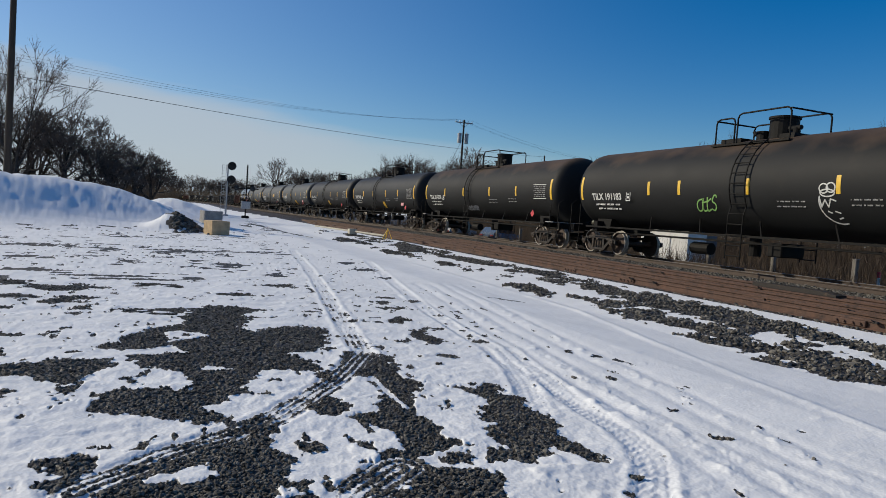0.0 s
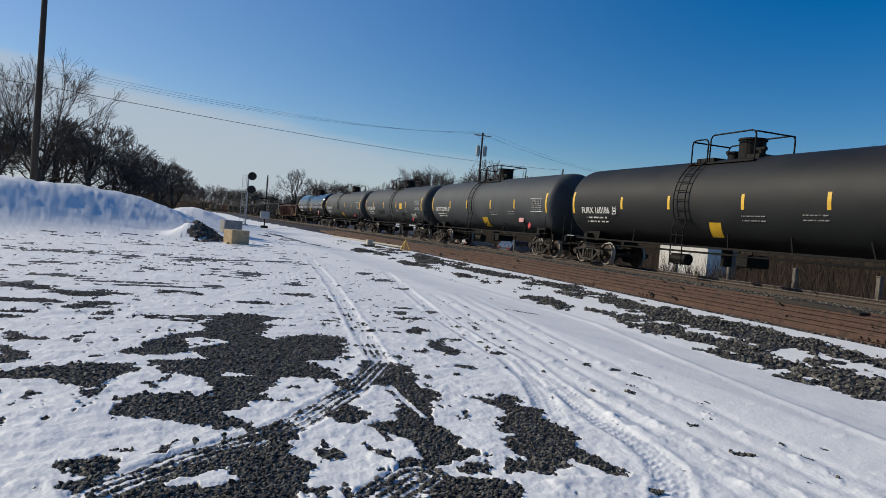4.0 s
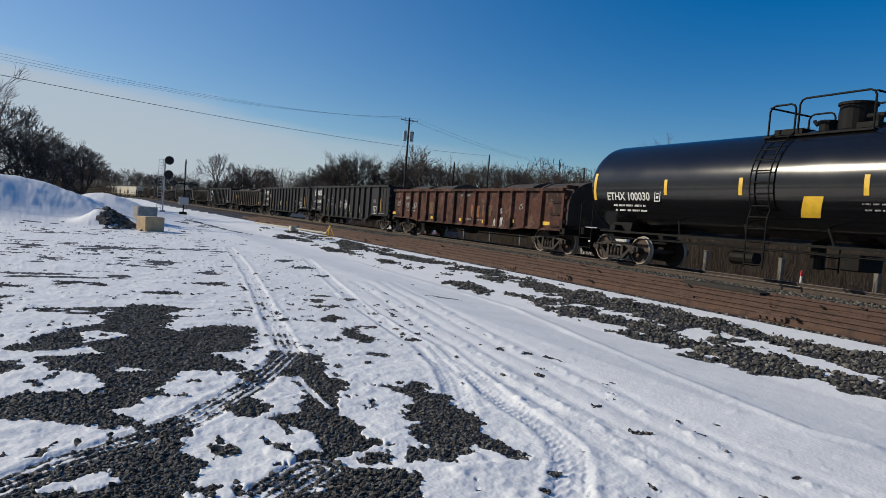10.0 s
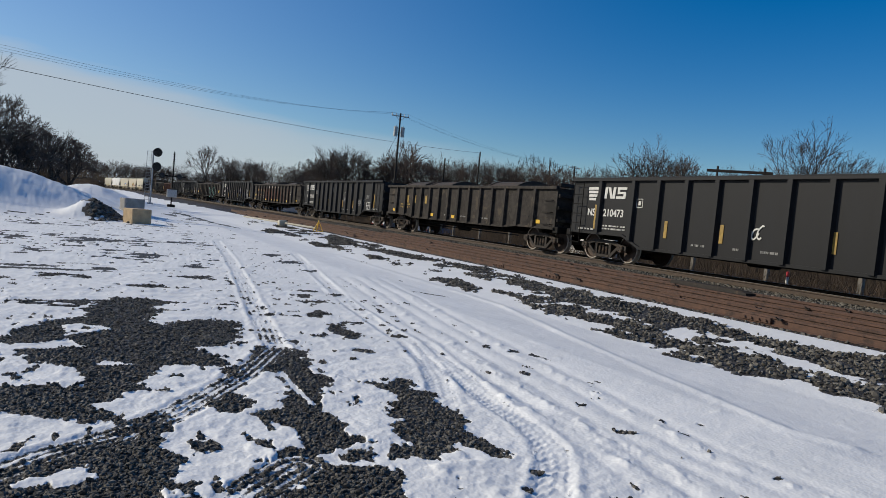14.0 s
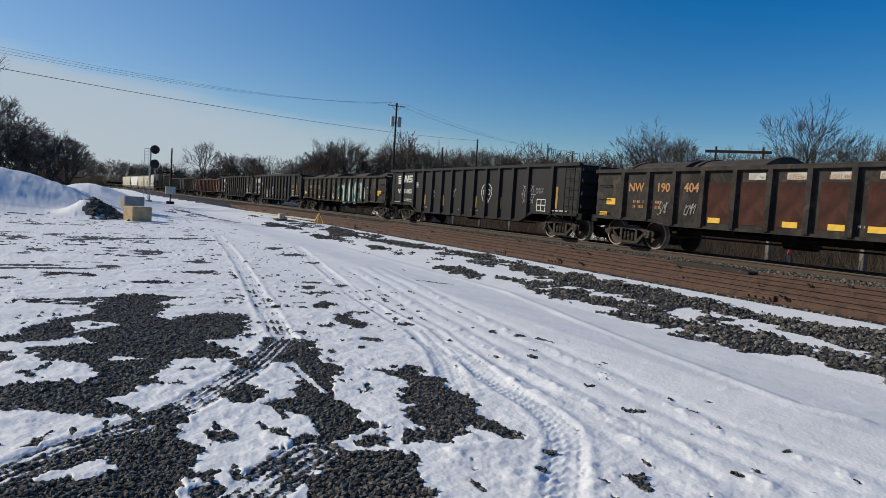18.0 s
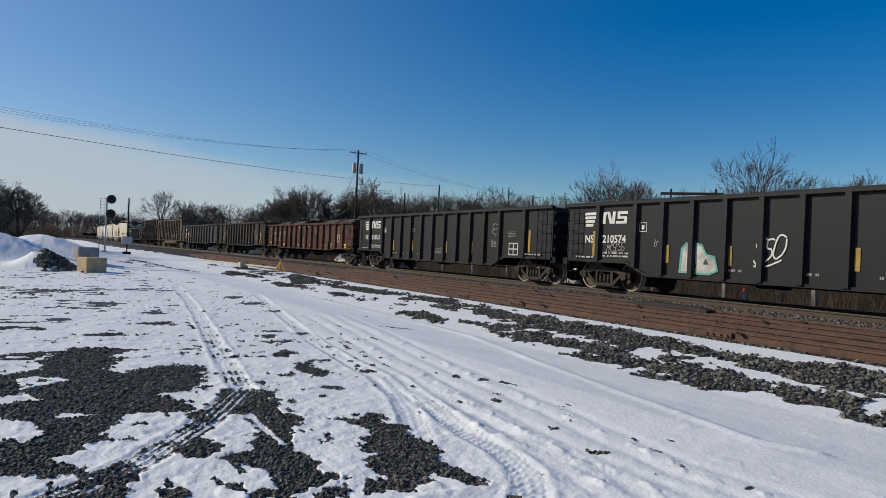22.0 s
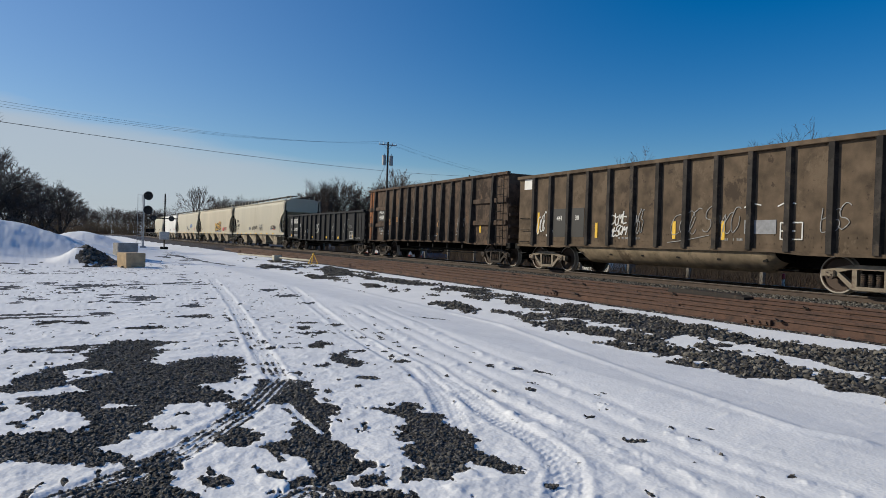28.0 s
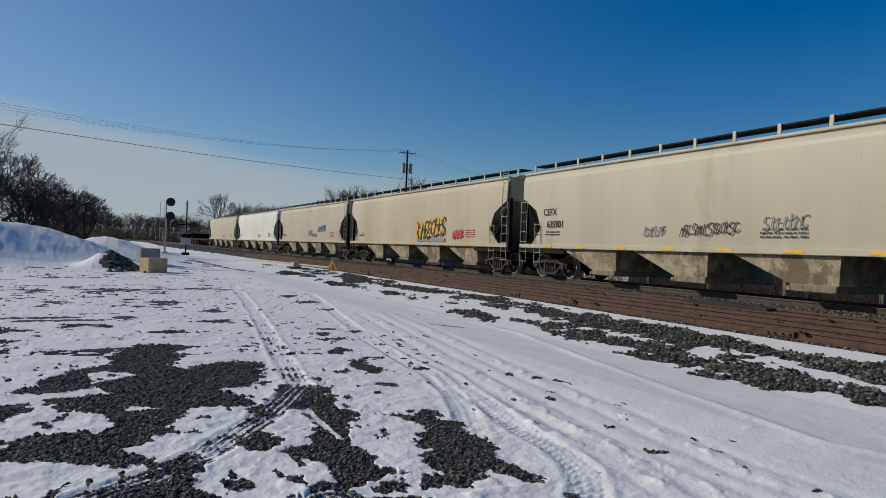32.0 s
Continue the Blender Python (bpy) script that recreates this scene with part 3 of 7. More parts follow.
def ground_fields(x, y):
    """Height, snow cover (0 bare, 1 snow) and trackbed (0 yard, 1 dark bed) at places x, y."""
    d = near_rail_x(y) - x                      # metres left of the near rail
    near = np.hypot(x, y) < 90
    bed = np.interp(d, [-9, -5, -2.6, -1.0, 0.5, 1.3, 1.6, 5.0, 5.6, 7.2, 8.4, 9.4, 10.3, 11.6], [-0.75, -0.35, 0.30, 0.36, 0.36, 0.30, 0.24, 0.14, 0.11, 0.03, -0.06, -0.03, 0.03, 0.0])
    z = bed + 0.03 * (fbm(x * 0.25, y * 0.25, 3) - 0.5)
    n1, n2, n3 = fbm(x * 1.1, y * 1.1, 11, 5), fbm(x * 5.0, y * 5.0, 17, 3), fbm(x * 0.35, y * 0.9, 23, 4)
    bare = np.full(x.shape, -2.5)
    for cx, cy, rx, ry in SPECKS + FAR_SPOTS:
        q = math.hypot(cx, cy)
        c, s = cy / q, cx / q
        u, v = ((x - cx) * c - (y - cy) * s) / (rx * (0.8 if q < 8 else 1.1)), ((x - cx) * s + (y - cy) * c) / (ry * (0.8 if q < 8 else 1.1))
        bare = np.maximum(bare, 0.8 - np.sqrt(u * u + v * v))
    n4 = fbm(x * 14.0, y * 10.0, 19, 2)
    nb = fbm(x * 2.3, y * 2.0, 71, 5)
    n5 = fbm(x * 26.0, y * 17.0, 83, 2)
    bare = np.maximum(bare, np.clip((bare_distance(x, y) + 0.012) / (0.05 + 0.009 * np.hypot(x, y)), -2.5, 2.5))
    score = bare + 1.3 * (nb - 0.5) + 1.5 * (n2 - 0.5) + 1.3 * (n4 - 0.5) + 0.8 * (n5 - 0.5)
    streaks = (fbm(x * 1.3, y * 2.6, 23, 4) - 0.675) * 8 + (nb - 0.5) * 2.4 + (n2 - 0.5) * 1.4     # thin streaks worn through in the yard
    crumbs = (fbm(x * 11.0, y * 6.0, 29, 3) - 0.775) * 6 + (n1 - 0.5) * 2.0 + (n3 - 0.5) * 1.6
    yard = (d > 9.2) & (y > 2) & (y < 60) & (x < 4.6)
    score = np.where(yard, np.maximum(score, np.maximum(np.where(y > 9, streaks - 1.2 * smooth(0.4, 1.4, x - 0.08 * y), -1), crumbs)), score)
    for pts in STRIPS:
        strip = 0.30 - rut_distance(x, y + 1.2 * (n3 - 0.5), pts) / (0.25 + 0.012 * y) + 1.6 * (nb - 0.5) + 1.2 * (n2 - 0.5)
        score = np.maximum(score, np.where(y > 9, strip, -1))
    # ballast spill along the track
    wv = fbm(y * 0.3, y * 0 + 3.0, 31, 3) - 0.5
    s1 = 1 - np.abs(d - 6.25 - 0.6 * wv) / (0.55 + 0.4 * wv)
    s2 = 1 - np.abs(d - 7.6 - 0.6 * wv) / 0.42
    brk = fbm(y * 0.6, d * 1.6, 37, 3) - 0.5
    far = smooth(6, 16, y)
    spill = np.maximum(s1 * 0.75 + 1.8 * (nb - 0.5) + 1.4 * (n2 - 0.5) + (1.5 + 1.6 * far) * brk - 0.07 - 0.27 * far, s2 * 0.75 + 1.8 * (nb - 0.5) + 1.4 * (n2 - 0.5) + (1.8 + 1.6 * far) * brk - 0.24 - 0.27 * far)
    spill = np.where((d > 5.45 + 0.3 * (n2 - 0.5)) & (d < 8.6) & (y > -30) & (y < 46), spill, -1)
    spill = spill - smooth(30, 46, y) * 0.8
    score = np.maximum(score, spill * 1.3)
    trackbed = smooth(5.2, 4.95, d) * smooth(-190, -150, d)
    snow = np.clip(0.5 - 1.6 * score, 0, 1)
    rutz = np.zeros(x.shape)
    for k, pts in enumerate(RUTS):
        wob = 0.04 * (n1 - 0.5)
        rd = rut_distance(x + wob, y, pts)
        half = (0.13, 0.15, 0.12, 0.13, 0.17, 0.05)[k]
        inside = smooth(half + 0.02, half - 0.05, rd + 0.05 * (n2 - 0.5))
        deep = (0.013, 0.015, 0.014, 0.016, 0.013, 0.008)[k] * (0.5 + n1)
        rutz -= deep * inside - 0.5 * deep * np.exp(-((rd - half - 0.03) / 0.04) ** 2)
        lines = 0.5 + 0.5 * np.cos(rd * 6.283 / 0.068)
        lug = (0.5 + 0.5 * np.sin((y - 0.2 * x) * 76 + 30 * rd)) * (0.35 + 0.65 * lines)
        rutz += (0.0085 if k in (2, 3) else 0.005) * inside * (lug if k in (2, 3) else lines)
        if k in (0, 1, 4):
            worn = (0.50, 0.42, 0.36)[k // 2 + (k == 1)] + 0.22 * lines + 0.5 * (n2 - 0.45) + 0.10 * smooth(7, 15, y)
            snow = np.where(inside > 0.5, np.minimum(np.maximum(snow, 0.26 + 0.30 * lines + 0.4 * (n2 - 0.5)), worn), snow)
        elif k in (2, 3):
            # shade line along the rut's rim, put into the colour as thinner snow cover
            edge = np.exp(-((rd - half + 0.02) / 0.025) ** 2)
            snow = np.where(inside > 0.4, np.minimum(snow, 0.74 + 0.10 * lug + 0.35 * (n2 - 0.45) - 0.13 * edge), snow)
        else:
            snow = np.where(inside > 0.5, np.maximum(snow, 0.75), snow)
    snow = snow * (1 - trackbed)
    full = smooth(0.35, 0.75, snow)
    thick = 0.016 * full * (near * 1.0)
    rough = 0.22 + 0.55 * smooth(4.2, 2.2, x)      # trodden near the middle of the yard, smooth towards the track
    lumps = rough * (0.035 * (fbm(x * 1.7, y * 1.7, 41, 4) - 0.5) + 0.016 * (n2 - 0.5) + 0.06 * np.maximum(0, fbm(x * 6.0, y * 6.0, 47, 3) - 0.60)) - 0.03 * np.maximum(0, fbm(x * 7.0, y * 7.0, 49, 2) - 0.72) * rough
    lumps = lumps + rough * 0.045 * (fbm(x * 2.0, y * 5.0, 73, 4) - 0.5)
    lumps = lumps + rough * 0.016 * (fbm(x * 17.0, y * 17.0, 87, 3) - 0.5)
    ridge = np.zeros(x.shape)
    clod = fbm(x * 7.0, y * 7.0, 89, 3)
    for k, pts in enumerate(RIDGES):
        rd = rut_distance(x + 0.10 * (n1 - 0.5), y, pts)
        if k == 2:
            ridge += 0.022 * np.exp(-(rd / 0.09) ** 2) * (0.4 + 1.2 * n1)
        else:
            ridge += 0.065 * np.exp(-(rd / 0.075) ** 2) * np.maximum(0, clod - 0.5) * smooth(16, 8, y) - 0.010 * np.exp(-((rd - 0.16) / 0.07) ** 2)
    lumps = lumps + 0.035 * np.maximum(0, fbm(x * 4.2, y * 4.2, 91, 3) - 0.68) * smooth(2.6, 3.6, x) * smooth(7.5, 5.2, x)
    lumps = lumps + ridge
    stones = 0.016 * vnoise(x * 38, y * 38, 53) + 0.012 * vnoise(x * 71, y * 71, 59)
    z = z + thick + full * (lumps + rutz) * near + (1 - full) * stones * near + 0.05 * np.clip(spill, 0, 1) * near
    # a ploughed bank of snow behind the yard, with a lower tail
    ux, uy, ul = 0.78, 0.626, 17.0                # ridge from (-15, 31.5), running away to the right
    al = (x + 15) * ux + (y - 31.5) * uy
    ac = -(x + 15) * uy + (y - 31.5) * ux
    crest = np.interp(al, [-30, -14, 0, 10.6, 13.7, 16.9, 20.5], [0.9, 1.9, 2.25, 2.1, 1.8, 0.9, 0.0])
    hump = crest * np.exp(-np.abs(ac / 4.3) ** 2.2)
    tail = 1.45 * np.exp(-(((x + 1.6) / 3.2) ** 2) - ((y - 49) / 5.0) ** 2)
    bank = np.maximum(hump, tail) * (0.95 + 0.10 * fbm(x * 0.5, y * 0.5, 61, 3))
    bank += smooth(0.2, 1.0, bank) * (0.22 * (fbm(al * 1.1, ac * 0.4, 67, 4) - 0.5) + 0.10 * (fbm(x * 2.5, y * 2.5, 69, 3) - 0.5))
    z = z + np.where(bank > 0.03, bank, 0)
    snow = np.where(bank > 0.12, 1.0, snow)
    pile = 0.75 * np.exp(-(((x + 1.0) / 0.9) ** 2) - (((y - 33.0) / 1.1) ** 2)) * (0.7 + 0.6 * n1)
    z = z + pile
    snow = np.where((pile > 0.22) & (n1 + 0.4 * n2 + 0.5 * (x + 1.0) > 0.62), 0.0, snow)
    return z, snow, trackbed


def build_ground():
    fine = np.linspace(-18, 68, 1000)
    ang = np.radians(np.concatenate([fine, np.linspace(70, 340, 60)]))
    rad = [0.0] + list(2.1 * 1.0048 ** np.arange(0, 398)) + list(14.1 * 1.0115 ** np.arange(0, 144))
    while rad[-1] < 3800:
        rad.append(rad[-1] * 1.08)
    rad = np.array(rad[1:])
    A, Rr = np.meshgrid(ang, rad)
    x, y = Rr * np.sin(A), Rr * np.cos(A)
    z, snow, bed = ground_fields(x, y)
    na, nr = len(ang), len(rad)
    verts = np.concatenate([np.stack([x, y, z], -1).reshape(-1, 3), [[0, 0, 0.03]]])
    i = np.arange(nr - 1)[:, None] * na
    j = np.arange(na)[None, :]
    jn = (j + 1) % na
    quads = np.stack([i + j, i + na + j, i + na + jn, i + jn], -1).reshape(-1, 4)
    me = bpy.data.meshes.new("ground")
    tri = [(na * nr, int(a), int((a + 1) % na)) for a in range(na)]
    me.from_pydata(verts.tolist(), [], quads.tolist() + tri)
    for nm, arr in (("snow", snow), ("bed", bed)):
        at = me.attributes.new(nm, "FLOAT", "POINT")
        at.data.foreach_set("value", np.append(arr.reshape(-1), 1.0).astype(np.float32))
    me.polygons.foreach_set("use_smooth", [True] * len(me.polygons))
    me.update()
    ob = new("ground", me)
    me.materials.append(ground_material())
    return tagged(ob, "snow-covered gravel yard with bare dark stone patches and tyre tracks", "ground", kind="structure")


def ground_material():
    m = bpy.data.materials.new("snow_and_gravel")
    m.use_nodes = True
    N, L = m.node_tree.nodes, m.node_tree.links
    b = N["Principled BSDF"]
    tc = N.new("ShaderNodeTexCoord")
    pos = tc.outputs["Object"]

    def noise_of(scale, detail=4, rough=0.55):
        n = N.new("ShaderNodeTexNoise")
        n.inputs["Scale"].default_value, n.inputs["Detail"].default_value, n.inputs["Roughness"].default_value = scale, detail, rough
        L.new(pos, n.inputs[0])
        return n.outputs[0]

    def ramp(src, stops):
        r = N.new("ShaderNodeValToRGB")
        e = r.color_ramp.elements
        while len(e) < len(stops):
            e.new(0.5)
        for el, (p, c) in zip(e, stops):
            el.position, el.color = p, (*c, 1)
        L.new(src, r.inputs[0])
        return r.outputs[0]

    def mix(f, a, c):
        x = N.new("ShaderNodeMixRGB")
        L.new(f, x.inputs[0])
        L.new(a, x.inputs[1])
        L.new(c, x.inputs[2])
        return x.outputs[0]

    at = N.new("ShaderNodeAttribute")
    at.attribute_name = "snow"
    bd = N.new("ShaderNodeAttribute")
    bd.attribute_name = "bed"
    vor = N.new("ShaderNodeTexVoronoi")
    vor.inputs["Scale"].default_value = 34
    L.new(pos, vor.inputs["Vector"])
    gravel = ramp(vor.outputs["Color"], [(0.0, (0.016, 0.015, 0.014)), (0.6, (0.042, 0.039, 0.036)), (1.0, (0.095, 0.09, 0.083))])
    soil = ramp(noise_of(9, 6), [(0.3, (0.020, 0.015, 0.012)), (0.7, (0.048, 0.035, 0.026))])
    base = mix(bd.outputs["Fac"], gravel, soil)
    white = ramp(noise_of(1.2, 5), [(0.25, (0.735, 0.752, 0.762)), (0.75, (0.825, 0.838, 0.845))])
    # crisp edge to the snow
    add = N.new("ShaderNodeMath")
    add.operation = "MULTIPLY_ADD"
    add.inputs[1].default_value, add.inputs[2].default_value = 0.44, -0.22
    L.new(noise_of(30, 5, 0.65), add.inputs[0])
    s2 = N.new("ShaderNodeMath")
    L.new(at.outputs["Fac"], s2.inputs[0])
    L.new(add.outputs[0], s2.inputs[1])
    edge = N.new("ShaderNodeMapRange")
    edge.inputs[1].default_value, edge.inputs[2].default_value = 0.44, 0.56
    L.new(s2.outputs[0], edge.inputs[0])
    L.new(mix(edge.outputs[0], base, white), b.inputs["Base Color"])
    b.inputs["Roughness"].default_value = 0.62
    b.inputs["Specular IOR Level"].default_value = 0.35
    hm = N.new("ShaderNodeMath")
    hm.operation = "MULTIPLY"
    inv = N.new("ShaderNodeMath")
    inv.operation = "SUBTRACT"
    inv.inputs[0].default_value = 1.15
    L.new(edge.outputs[0], inv.inputs[1])
    L.new(vor.outputs["Distance"], hm.inputs[0])
    L.new(inv.outputs[0], hm.inputs[1])
    sn = N.new("ShaderNodeMath")
    sn.operation = "MULTIPLY_ADD"
    sn.inputs[1].default_value = 0.07
    L.new(noise_of(13, 6, 0.6), sn.inputs[0])
    L.new(hm.outputs[0], sn.inputs[2])
    bp = N.new("ShaderNodeBump")
    bp.inputs["Strength"].default_value, bp.inputs["Distance"].default_value = 0.5, 0.03
    L.new(sn.outputs[0], bp.inputs["Height"])
    L.new(bp.outputs[0], b.inputs["Normal"])
    return m


build_ground()



def stones_mesh(name, pts, sizes, seed):
    """Many angular stones in one mesh."""
    rg = np.random.RandomState(seed)
    t = (1 + 5 ** 0.5) / 2
    ico = np.array([(-1, t, 0), (1, t, 0), (-1, -t, 0), (1, -t, 0), (0, -1, t), (0, 1, t), (0, -1, -t), (0, 1, -t), (t, 0, -1), (t, 0, 1), (-t, 0, -1), (-t, 0, 1)]) / 1.9
    tri = np.array([int(c, 16) for c in "0b5" "051" "017" "07a" "0ab" "159" "5b4" "ba2" "a76" "718" "394" "342" "326" "368" "389" "495" "24b" "62a" "867" "981"]).reshape(-1, 3)
    n = len(pts)
    sc = sizes[:, None, None] * rg.uniform(0.55, 1.1, (n, 1, 3)) * np.array([1.15, 1.15, 0.8])
    v = ico[None] * (1 + rg.uniform(-0.4, 0.35, (n, 12, 1))) * sc
    a = rg.uniform(0, 6.283, n)
    ca, sa = np.cos(a)[:, None], np.sin(a)[:, None]
    tl = rg.uniform(-0.5, 0.5, n)[:, None]
    x, y, z = v[..., 0] * ca - v[..., 1] * sa, v[..., 0] * sa + v[..., 1] * ca, v[..., 2] + tl * v[..., 0]
    co = np.stack([x + pts[:, 0:1], y + pts[:, 1:2], z + pts[:, 2:3]], -1).reshape(-1, 3)
    idx = (tri[None] + 12 * np.arange(n)[:, None, None]).reshape(-1)
    me = bpy.data.meshes.new(name)
    me.vertices.add(len(co))
    me.vertices.foreach_set("co", co.astype(np.float32).ravel())
    me.loops.add(len(idx))
    me.loops.foreach_set("vertex_index", idx.astype(np.int32))
    me.polygons.add(len(idx) // 3)
    me.polygons.foreach_set("loop_start", np.arange(0, len(idx), 3, dtype=np.int32))
    me.update(calc_edges=True)
    me.validate()
    me.shade_flat()
    me.materials.append(stone_material())
    return me


STONE = []


def stone_material():
    """Grey stones, each a little different."""
    if STONE:
        return STONE[0]
    m = mat("loose_stone", (0.06, 0.057, 0.053), 0.9, scale=30, vary=0.3, bump=0.2)
    N, L = m.node_tree.nodes, m.node_tree.links
    geo = N.new("ShaderNodeNewGeometry")
    rmp = N.new("ShaderNodeValToRGB")
    rmp.color_ramp.elements[0].color, rmp.color_ramp.elements[1].color = (0.020, 0.0175, 0.0150, 1), (0.178, 0.166, 0.142, 1)
    L.new(geo.outputs["Random Per Island"], rmp.inputs[0])
    L.new(rmp.outputs[0], N["Principled BSDF"].inputs["Base Color"])
    STONE.append(m)
    return m


def scatter(name, label, x, y, keep, lo, hi, seed):
    z, snow, bed = ground_fields(x, y)
    ok = keep(x, y, snow, bed)
    rg = np.random.RandomState(seed + 1)
    x, y, z = x[ok], y[ok], z[ok]
    size = lo + (hi - lo) * rg.uniform(0, 1, len(x)) ** 1.6
    me = stones_mesh(name, np.stack([x, y, z + size * 0.25], -1), size, seed)
    return tagged(new(name, me), label, "stones", kind="stuff")


_rg = np.random.RandomState(3)
_x, _y = _rg.uniform(-3.2, 4.2, 130000), 2.6 + 12 * _rg.uniform(0, 1, 130000) ** 1.6
scatter("gravel_stones", "loose dark grey gravel stones in the bare patches", _x, _y, lambda x, y, s, b: (s < 0.47) & (np.hypot(x, y) < 13), 0.006, 0.018, 4)
_s = _rg.uniform(-2, 48, 80000)
_d = np.concatenate([_rg.uniform(5.0, 8.6, 50000), _rg.uniform(0.1, 1.6, 30000)])
_x, _y = near_rail_x(_s) - _d, _s
scatter("ballast_stones", "angular grey ballast stones spilled beside the track", _x, _y, lambda x, y, s, b: ((s < 0.5) | (b > 0.5)), 0.015, 0.045, 6)

_x, _y = _rg.normal(-0.35, 0.45, 260), _rg.normal(32.6, 0.7, 260)
scatter("rubble", "dark broken rubble in the side of a snow heap", _x, _y, lambda x, y, s, b: (x > -1.0) & (x < 0.5), 0.06, 0.17, 8)


# ---- the rails and ties ----
def sweep(bm, prof, s0, s1, off, z, step, ripple=0.0, mi=None):
    """A rail section (u across, w up) swept along the track."""
    n = max(2, int((s1 - s0) / step) + 1)
    prev = None
    for q in range(n):
        s = s0 + (s1 - s0) * q / (n - 1)
        x, y, th = track(s, off + ripple * math.sin(s * 0.13 + off))
        ring = [bm.verts.new((x + u * math.cos(th), y - u * math.sin(th), z + w)) for u, w in prof]
        if prev:
            for i in range(len(prof)):
                j = (i + 1) % len(prof)
                f = bm.faces.new((prev[i], prev[j], ring[j], ring[i]))
                if mi:
                    f.material_index = mi[i]
        prev = ring


RAIL = [(-0.07, -0.17), (-0.07, -0.155), (-0.012, -0.135), (-0.012, -0.045), (-0.036, -0.036), (-0.036, -0.006), (-0.028, 0.0), (0.028, 0.0), (0.036, -0.006), (0.036, -0.036), (0.012, -0.045), (0.012, -0.135), (0.07, -0.155), (0.07, -0.17)]
running = thing("railway_track", "main railway track with worn rails on dark wooden ties", "track", kind="structure")
for off in (0.0, GAUGE + 0.07):
    bm = bmesh.new()
    sweep(bm, RAIL, -160, 420, off - 0.035, RAIL_Z, 1.5, mi=[0] * 5 + [1, 1, 1] + [0] * 6)
    bmesh.ops.recalc_face_normals(bm, faces=bm.faces[:])
    part("rail", bm, [M["rail_side"], M["rail_head"]], running, "steel running rail with a worn head")
bm = bmesh.new()
box(bm, -1.25, 1.25, -0.115, 0.115, -0.17, 0.0, 0.015)
tie_mesh = mesh_from(bm, "tie", M["tie"])
for q in range(250):
    x, y, th = track(-20 + q * 0.53, GAUGE / 2)
    share("tie", tie_mesh, running, pose(x, y, RAIL_Z - 0.165, 0, 0, -math.degrees(th)))

# old rails laid side by side between the yard and the running track
store = thing("stored_rails", "row of rusty brown rails laid side by side on the ground", "rails", kind="structure")
rng = random.Random(5)
for k, (off, z, s0, s1) in enumerate([(-1.62, 0.41, 3, 34), (-1.92, 0.42, -8, 30), (-2.28, 0.39, -9, 23), (-2.62, 0.41, -10, 64), (-2.9, 0.42, -9, 60), (-3.3, 0.37, -10, 36), (-3.62, 0.39, -8, 62), (-4.05, 0.36, -10, 64), (-4.35, 0.36, -12, 40), (-4.78, 0.32, -14, 58)]):
    bm = bmesh.new()
    sweep(bm, RAIL, s0, s1, off, z, 2.0, ripple=0.03)
    bmesh.ops.recalc_face_normals(bm, faces=bm.faces[:])
    part("rail", bm, M["rail_rust"], store)
    for jn in range(int((s1 - s0) / 6)):
        s = s0 + 3 + 6 * jn + rng.uniform(-2, 2)
        x, y, th = track(s, off - 0.03)
        bm = bmesh.new()
        box(bm, -0.025, 0.02, -0.3, 0.3, -0.05, 0.05, 0.008)
        for w in (-0.22, -0.08, 0.08, 0.22):
            rod(bm, (-0.06, w, 0), (0.0, w, 0), 0.02, 6)
        part("joint_bar", bm, M["rail_rust"], store, m=pose(x, y, z - 0.09, 0, 0, -math.degrees(th)))

# clips left hanging on the stored rails
bm = bmesh.new()
box(bm, -0.03, 0.03, -0.05, 0.05, -0.03, 0.012, 0.008)
rod(bm, (-0.03, 0, 0.0), (-0.08, 0.02, 0.03), 0.011, 5)
clip_mesh = mesh_from(bm, "rail_clip", M["truck"])
for off, z, s0, s1 in ((-1.92, 0.42, -6, 30), (-2.9, 0.42, -8, 40), (-3.3, 0.37, -9, 34), (-4.05, 0.36, -9, 40), (-4.78, 0.32, -10, 40)):
    s = s0
    while s < s1:
        s += rng.choice((0.9, 2.2, 3.4, 5.6))
        x, y, th = track(s, off + rng.choice((-0.06, 0.06)))
        share("rail_clip", clip_mesh, store, pose(x, y, z - 0.02, 0, 0, -math.degrees(th) + rng.uniform(-20, 20)))


